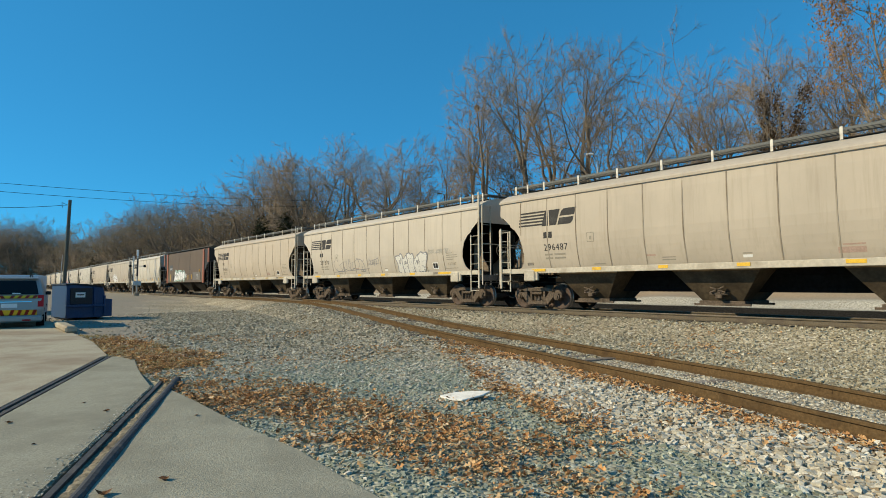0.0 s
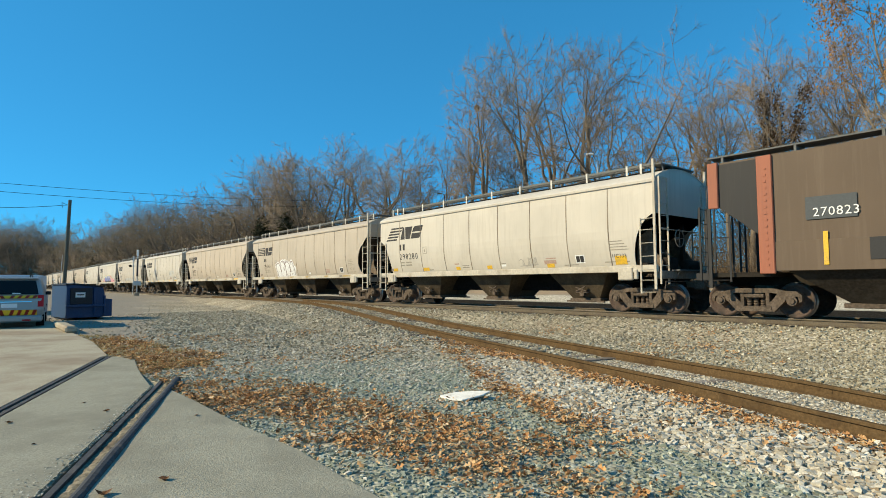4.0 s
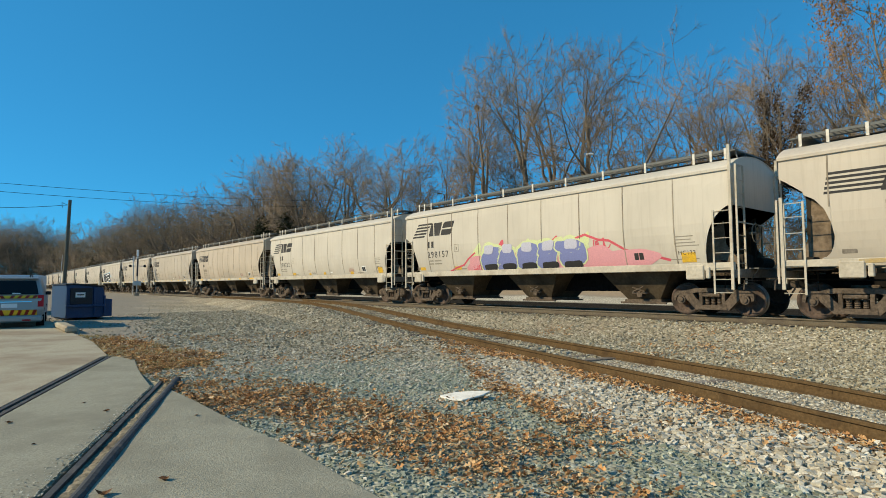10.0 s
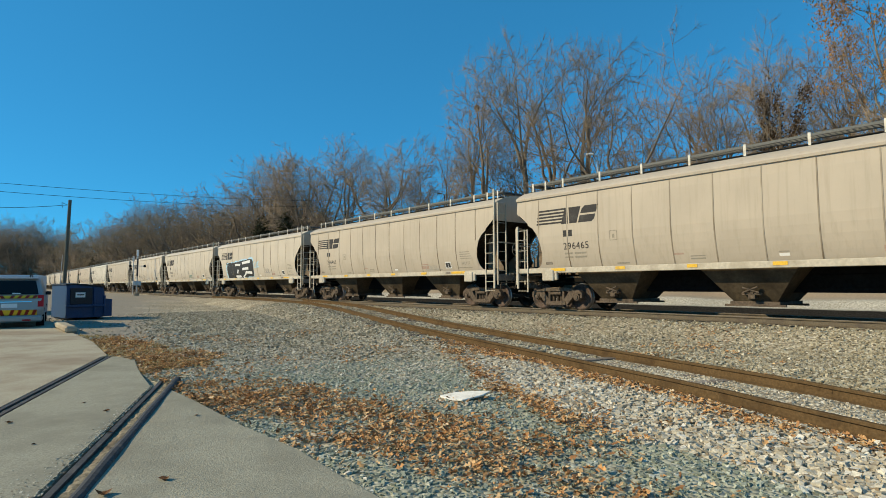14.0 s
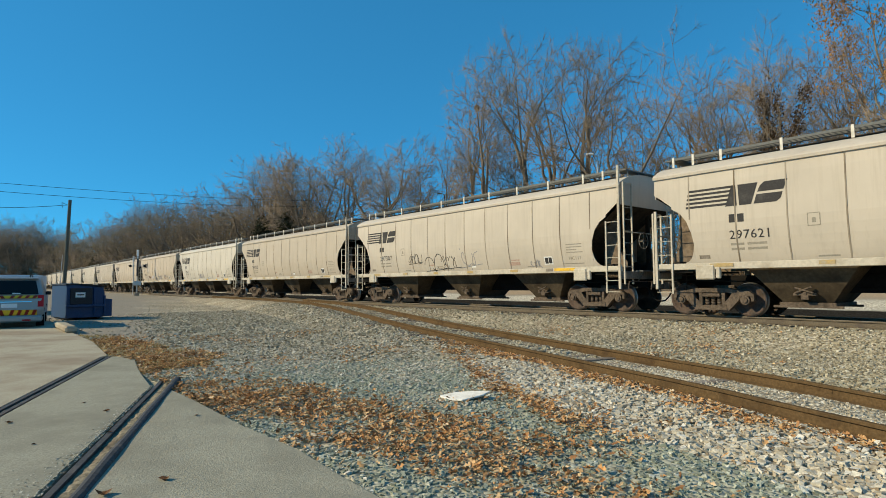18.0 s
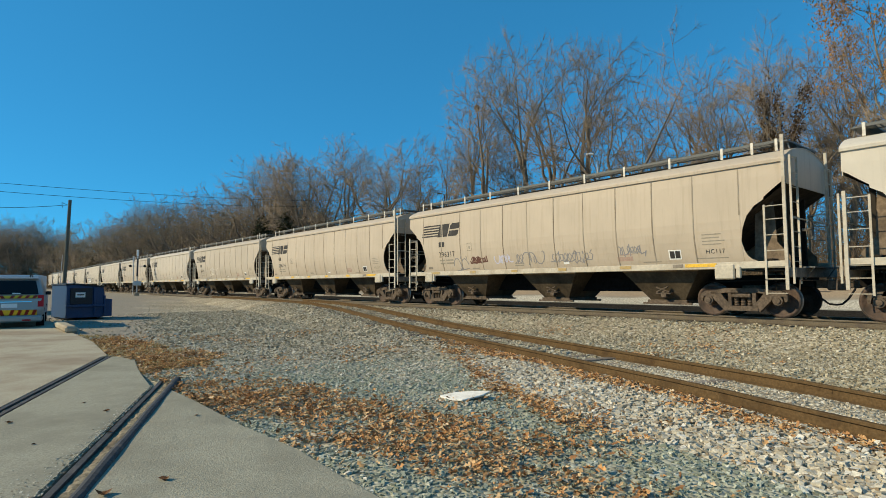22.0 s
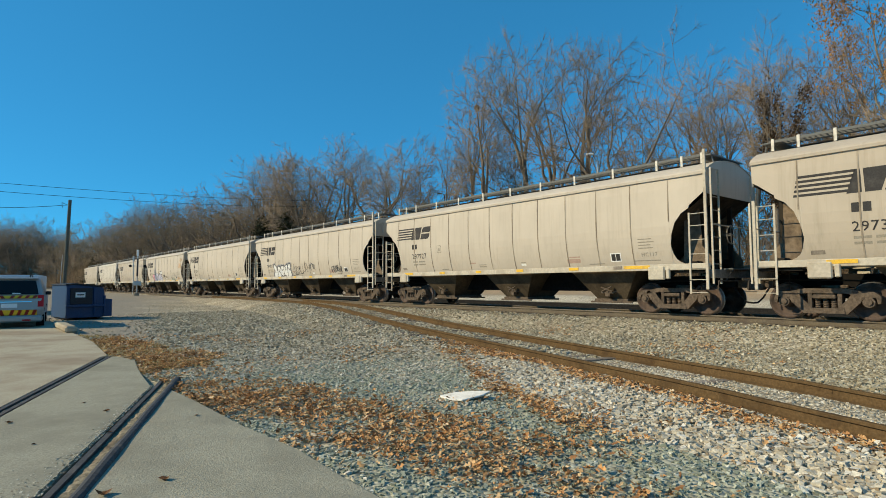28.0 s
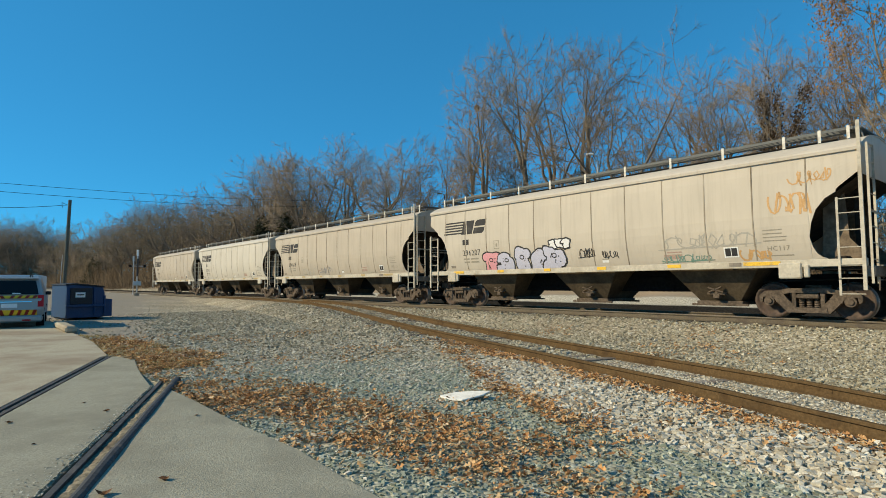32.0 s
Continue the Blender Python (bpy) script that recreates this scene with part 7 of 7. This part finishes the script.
def build_van():
    """A silver people-carrier seen from behind, with amber and red hazard stripes; x forward."""
    h = 124.0
    t = thing("van", "silver utility van with amber and red hazard stripes on its tail", "van", pose(-15.0, 19.35, PAD_Z, 0, 0, h))
    hw = 0.98
    prof = [(0.06, 0.42), (0.0, 0.62), (0.03, 0.98), (0.12, 1.12), (0.42, 1.70), (0.62, 1.76), (2.6, 1.78), (3.4, 1.22), (4.7, 1.02), (4.85, 0.75), (4.8, 0.38)]
    bm = bmesh.new()
    rings = []
    for y, inset in ((-hw, 0.05), (-hw + 0.06, 0.0), (hw - 0.06, 0.0), (hw, 0.05)):
        row = []
        for x, z in prof:
            f = 0.16 * max(0.0, (z - 1.1) / 0.66)
            yy = y * (1 - f)
            cx = x + (inset if x < 2 else -inset)
            row.append(bm.verts.new((cx, yy, z - (inset * 0.6 if z > 1.5 else 0))))
        rings.append(row)
    n = len(prof)
    for a, b in zip(rings, rings[1:]):
        for k in range(n):
            bm.faces.new((a[k], a[(k + 1) % n], b[(k + 1) % n], b[k]))
    bm.faces.new(rings[0])
    bm.faces.new(rings[-1][::-1])
    bmesh.ops.recalc_face_normals(bm, faces=bm.faces)
    bmesh.ops.bevel(bm, geom=[e for e in bm.edges if abs(e.verts[0].co.y - e.verts[1].co.y) < 0.001], offset=0.03, segments=2, affect="EDGES")
    part("car_body", bm, SILVER, t)
    def tail(y0, y1, z0, z1, out=0.012, th=0.02):
        """A plate on the sloping tail."""
        bm = bmesh.new()
        xs = [float(np.interp(z, [0.42, 0.62, 0.98, 1.12, 1.70], [0.06, 0.0, 0.03, 0.12, 0.42])) for z in (z0, z1)]
        vs = []
        for o in (-out - th, -out + 0.05):
            for y, z, x in ((y0, z0, xs[0]), (y1, z0, xs[0]), (y1, z1, xs[1]), (y0, z1, xs[1])):
                f = 0.16 * max(0.0, (z - 1.1) / 0.66)
                vs.append(bm.verts.new((x + o, y * (1 - f), z)))
        for q in ((0, 1, 2, 3), (7, 6, 5, 4), (0, 4, 5, 1), (1, 5, 6, 2), (2, 6, 7, 3), (3, 7, 4, 0)):
            bm.faces.new([vs[i] for i in q])
        bmesh.ops.recalc_face_normals(bm, faces=bm.faces)
        return bm
    part("rear_window", tail(-0.82, 0.82, 1.16, 1.64), TINT_GLASS, t, "dark tinted rear window")
    for sg in (-1, 1):
        part("tail_light", tail(sg * 0.97 if sg < 0 else 0.80, -0.80 if sg < 0 else 0.97, 0.72, 1.13, 0.02), RED_LENS, t, "red tail light")
    for z0, z1 in ((1.02, 1.12), (0.43, 0.62)):
        st = part("stripe_panel", tail(-0.78, 0.78, z0, z1, 0.016, 0.012), CHEVRON, t, "amber hazard stripe panel")
        for k in range(7):
            y = -0.72 + k * 0.21
            for sg in (1,):
                bm = bmesh.new()
                sk = 0.07 if y > 0 else -0.07
                xs = [float(np.interp(z, [0.42, 0.62, 0.98, 1.12, 1.70], [0.06, 0.0, 0.03, 0.12, 0.42])) - 0.033 for z in (z0, z1)]
                vs = [bm.verts.new(c) for c in ((xs[0], y, z0), (xs[0], y + 0.10, z0), (xs[1], y + 0.10 + sk, z1), (xs[1], y + sk, z1))]
                bm.faces.new(vs)
                bmesh.ops.solidify(bm, geom=bm.faces[:], thickness=0.004)
                part("red_stripe", bm, HOT_RED, st)
    part("number_plate", tail(-0.22, 0.22, 0.70, 0.84, 0.016, 0.01), WHITE, t, "pale plate with plain bars")
    bm = box(bmesh.new(), -0.10, 0.25, -0.95, 0.95, 0.20, 0.42, 0.05)
    part("bumper", bm, SILVER, t)
    part("trim_strip", tail(-0.62, 0.62, 0.885, 0.915, 0.016, 0.012), CHROME, t, "bright trim strip")
    part("spoiler", box(bmesh.new(), 0.30, 0.62, -0.78, 0.78, 1.69, 1.745, 0.02), SILVER, t)
    part("rear_sticker", tail(-0.30, -0.06, 1.17, 1.21, 0.036, 0.004), WHITE, t, "white strip on the glass")
    part("rear_wiper", flat(bmesh.new(), (0.10, 0.0, 1.17), (0.20, 0.42, 1.30), 0.02, 0.02), RUBBER, t)
    for k in range(2):
        bm = box(bmesh.new(), -0.115, -0.09, -0.62 + k * 1.0, -0.38 + k * 1.0, 0.24, 0.29)
        part("bumper_reflector", bm, RED_LENS, t)
    bm = box(bmesh.new(), -0.02, 4.6, -0.85, 0.85, 0.24, 0.42, 0.03)
    part("underbody", bm, RUBBER, t)
    for x in (0.95, 3.85):
        for y in (-0.86, 0.86):
            bm = bmesh.new()
            bar(bm, (0, -0.12, 0), (0, 0.12, 0), 0.36, 20)
            wh = part("wheel", bm, RUBBER, t, "black tyre", pose(x, y, 0.36))
            bm = bmesh.new()
            bar(bm, (0, -0.13, 0), (0, 0.13, 0), 0.22, 14)
            part("rim", bm, GALV, wh)
    for y in (-0.55, 0.55):
        bm = bmesh.new()
        bar(bm, (0.7, y * 0.95, 1.83), (2.5, y * 0.95, 1.85), 0.02)
        bar(bm, (0.8, y * 0.95, 1.74), (0.8, y * 0.95, 1.83), 0.02)
        bar(bm, (2.4, y * 0.95, 1.74), (2.4, y * 0.95, 1.84), 0.02)
        part("roof_rail", bm, LID_BLACK, t)
    for sg in (-1, 1):
        bm = box(bmesh.new(), 3.0, 3.12, sg * 1.03 - 0.09, sg * 1.03 + 0.09, 1.10, 1.24, 0.03)
        part("door_mirror", bm, LID_BLACK, t)


def build_lot():
    bm = box(bmesh.new(), -1.7, 1.7, -0.16, 0.16, 0.0, 0.20, 0.05)
    tagged(part("parking_block", bm, CONCRETE_OLD, None, "", pose(-12.55, 18.6, PAD_Z, 0, 0, -50)), "worn pale concrete parking block at the driveway edge", "parking block")
    # white slab on the gravel
    rr = random.Random(6)
    ol = [(-0.33, 0.12), (-0.12, 0.20), (0.12, 0.14), (0.34, 0.02), (0.24, -0.10), (-0.04, -0.22), (-0.20, -0.10)]
    bm = slab(bmesh.new(), ol, 0.0, 0.022)
    bmesh.ops.bevel(bm, geom=bm.edges[:], offset=0.005, segments=1, affect="EDGES")
    tagged(part("flat_slab", bm, SLAB_WHITE, None, "", pose(0.27, 7.33, float(ground_z(0.27, 7.33)) + 0.035, 4, -7, 0)), "flat white broken slab lying on the gravel", "slab")
    # leaves lying on the concrete
    for k, (x, y, s) in enumerate(((-2.08, 4.25, 0.055), (-3.9, 6.55, 0.05), (-4.45, 7.0, 0.045), (-2.75, 6.3, 0.04), (-2.35, 3.95, 0.09), (-4.6, 6.0, 0.05), (-3.3, 5.6, 0.035), (-3.75, 5.2, 0.03))):
        bm = bmesh.new()
        rr = random.Random(k)
        c = bm.verts.new((0, 0, 0.004))
        ring = [bm.verts.new((math.cos(i * 0.785) * rr.uniform(0.4, 1.1), math.sin(i * 0.785) * rr.uniform(0.3, 0.7), rr.uniform(0.05, 0.5))) for i in range(8)]
        for i in range(8):
            bm.faces.new((c, ring[i], ring[(i + 1) % 8]))
        for v in bm.verts:
            v.co *= s
        tagged(part("leaf", bm, LEAF_ONE, None, "", pose(x, y, PAD_Z + 0.003, 0, 0, rr.uniform(0, 360))), "curled brown leaf lying on the concrete", "leaf")
    # pale box trailer behind the van
    t = thing("trailer", "pale blue-grey box trailer parked beyond the van", "trailer", pose(-22.8, 30.0, -0.45, 0, 0, 120))
    part("box_body", box(bmesh.new(), -1.9, 1.9, -1.05, 1.05, 0.45, 1.95, 0.03), PALE_BLUE, t)
    part("chassis", box(bmesh.new(), -1.9, 2.6, -0.5, 0.5, 0.32, 0.45), STEEL_DARK, t)
    for y in (-1.0, 1.0):
        bm = bmesh.new()
        bar(bm, (0, y - 0.1, 0.32), (0, y + 0.1, 0.32), 0.32, 16)
        part("wheel", bm, RUBBER, t)


def build_poles():
    # leaning utility pole behind the dumpster
    b = on_ground(-0.6795, 48)
    top = Vector((-0.6735 * 48, 48, EYE[2] + 0.155 * 48))
    t = thing("utility_pole", "leaning weathered wooden utility pole", "utility pole", Matrix.Translation(b))
    bm = bmesh.new()
    bar(bm, (0, 0, -0.3), top - b, 0.155, 12, 0.125)
    part("pole", bm, POLE_WOOD, t)
    bm = bmesh.new()
    c = (top - b)
    bar(bm, c + Vector((-0.16, -0.16, -0.45)), c + Vector((-0.55, -0.2, -0.25)), 0.02)
    bar(bm, c + Vector((-0.55, -0.2, -0.25)), c + Vector((-0.5, -0.2, -0.7)), 0.02)
    part("wire_bracket", bm, STEEL_DARK, t)
    bm = bmesh.new()
    bar(bm, (c * 0.45) + Vector((-0.19, -0.2, 0)), (c * 0.02) + Vector((-0.19, -0.2, 0)), 0.03)
    part("conduit", bm, GALV, t, "grey conduit")
    # overhead wires
    for a, b2, sag in (((-0.86, 0.1915, 46), (-0.12, 0.153, 118), 0.8), ((-0.86, 0.176, 46), (-0.12, 0.146, 118), 1.0), ((-0.84, 0.142, 46), (-0.676, 0.146, 48), 0.1)):
        p = Vector((a[0] * a[2], a[2], EYE[2] + a[1] * a[2]))
        q = Vector((b2[0] * b2[2], b2[2], EYE[2] + b2[1] * b2[2]))
        segs = []
        pts = [p.lerp(q, k / 16) - Vector((0, 0, sag * 4 * (k / 16) * (1 - k / 16))) for k in range(17)]
        for u, v in zip(pts, pts[1:]):
            segs.append((*u, *v, 0.02, 0.02))
        tagged(link("overhead_wire", tubes("overhead_wire", segs, 5), RUBBER), "thin black overhead wire sagging across the sky", "wire")
    # crossing signal
    g = on_ground(-0.548, 63.3)
    t = thing("crossing_signal", "grey railroad crossing signal mast with twin lamps", "crossing signal", pose(g.x, g.y, g.z, 0, 0, 28))
    bm = bmesh.new()
    bar(bm, (0, 0, 0), (0, 0, 5.1), 0.075, 10)
    part("mast", bm, GALV, t)
    bm = bmesh.new()
    bar(bm, (0, 0, 4.5), (0, 0, 5.2), 0.13, 10)
    part("bell_cap", bm, WHITE, t)
    bm = box(bmesh.new(), -0.42, 0.42, -0.22, 0.22, 1.15, 1.65, 0.03)
    part("relay_box", bm, GALV, t, "grey relay box")
    bm = bmesh.new()
    bar(bm, (-0.72, -0.1, 3.35), (0.72, -0.1, 3.35), 0.04)
    part("cross_arm", bm, GALV, t)
    for x in (-0.72, 0.72):
        bm = bmesh.new()
        bar(bm, (x, -0.16, 3.35), (x, -0.13, 3.35), 0.15, 18)
        bar(bm, (x, -0.34, 3.35), (x, -0.12, 3.35), 0.09, 12)
        part("signal_lamp", bm, RUBBER, t, "black round signal lamp")
    bm = box(bmesh.new(), -0.09, 0.09, -0.2, 0.1, 2.2, 4.2, 0.02)
    part("gate_mechanism", bm, STEEL_DARK, t)
    bm = box(bmesh.new(), -0.25, 0.25, -0.25, 0.25, -0.1, 0.35, 0.02)
    part("footing", bm, CONCRETE_OLD, t)
    g = on_ground(-0.555, 66.0)
    t = thing("signal_mast", "slim grey relay mast beside the crossing", "mast", Matrix.Translation(g))
    bm = bmesh.new()
    bar(bm, (0, 0, 0), (0, 0, 4.6), 0.05, 8)
    part("mast", bm, GALV, t)
    bm = box(bmesh.new(), -0.1, 0.1, -0.1, 0.1, 4.0, 4.6, 0.02)
    part("mast_head", bm, GALV, t)
    # street lamps beyond the train
    for slope, y, rise, col, lab in ((0.281, 47, 0.233, GALV, "grey street lamp with a white head beyond the train"), (0.003, 74, 0.163, STEEL_DARK, "dark street lamp with a curved arm at the wood")):
        g = on_ground(slope, y)
        hgt = EYE[2] + rise * y - g.z
        t = thing("street_lamp", lab, "street lamp", Matrix.Translation(g))
        bm = bmesh.new()
        bar(bm, (0, 0, 0), (0, 0, hgt - 0.1), 0.10, 10, 0.07)
        part("pole", bm, col, t)
        bm = bmesh.new()
        pts = [(0, 0, hgt - 0.25), (-0.12, 0, hgt - 0.05), (-0.35, -0.05, hgt + 0.02), (-0.5, -0.05, hgt + 0.02)]
        for u, v in zip(pts, pts[1:]):
            bar(bm, u, v, 0.045, 8)
        part("arm", bm, col, t)
        bm = box(bmesh.new(), -0.95, -0.35, -0.22, 0.12, hgt - 0.03, hgt + 0.13, 0.06)
        part("lamp_head", bm, WHITE if col is GALV else STEEL_DARK, t, "lamp head")


PALE_BLUE = surface("pale_blue_panel", (0.50, 0.57, 0.62), 0.6, 0, 20, 0.08, 0.05)
LEAF_ONE = surface("curled_leaf", (0.14, 0.07, 0.035), 0.85, 0, 90, 0.4, 0.2)


build_dumpster()
build_van()
build_lot()
build_poles()
build_ground()
build_pad()
build_tracks()
scatter_ground()
build_grass()


def run(t):
    """How far the train has come at t seconds."""
    base = 1.2316e-5 * t ** 3 - 0.0166937 * t ** 2 + 14.69936 * t - 79.0669
    slack = np.interp(t, [0, 1, 3, 6, 9, 12, 14, 16.5, 18, 20, 22, 25, 28, 30, 32], [-0.15, 0.1, 0.15, 0.02, -0.1, -0.1, 0.0, 0.19, 0.13, 0.08, -0.07, -0.17, 0.08, 0.02, -0.02])
    return float(base + slack)


def motions():
    for i, back, length, car in CARS:
        rows = []
        for k in range(33):
            t = float(k)
            s = run(t) - back - length / 2
            a, _h1 = line_at(s - 6.59)
            b, _h2 = line_at(s + 6.59)
            c = (a + b) / 2
            rows.append((t, pose(c.x, c.y, 0, 0, 0, math.degrees(math.atan2(b.y - a.y, b.x - a.x)))))
        walk(car, rows)
    # every wheel pair turns alike, so those at the same end of a bogie share one spin
    first = {}
    for _i, _b, _l, car in CARS:
        for bg in car.children:
            if not bg.name.startswith("bogie"):
                continue
            for ws in bg.children:
                if not ws.name.startswith("wheelset"):
                    continue
                key = ws.location.x > 0
                if key not in first:
                    rows = []
                    for f in range(961):
                        a = math.degrees(run(f / FPS) / 0.457) % 360.0
                        rows.append((f / FPS, pose(0.889 if key else -0.889, 0, 0.457, 0, a, 0)))
                    walk(ws, rows)
                    first[key] = ws.animation_data
                else:
                    ws.rotation_mode = "QUATERNION"
                    ad = ws.animation_data_create()
                    ad.action = first[key].action
                    ad.action_slot = first[key].action_slot


motions()
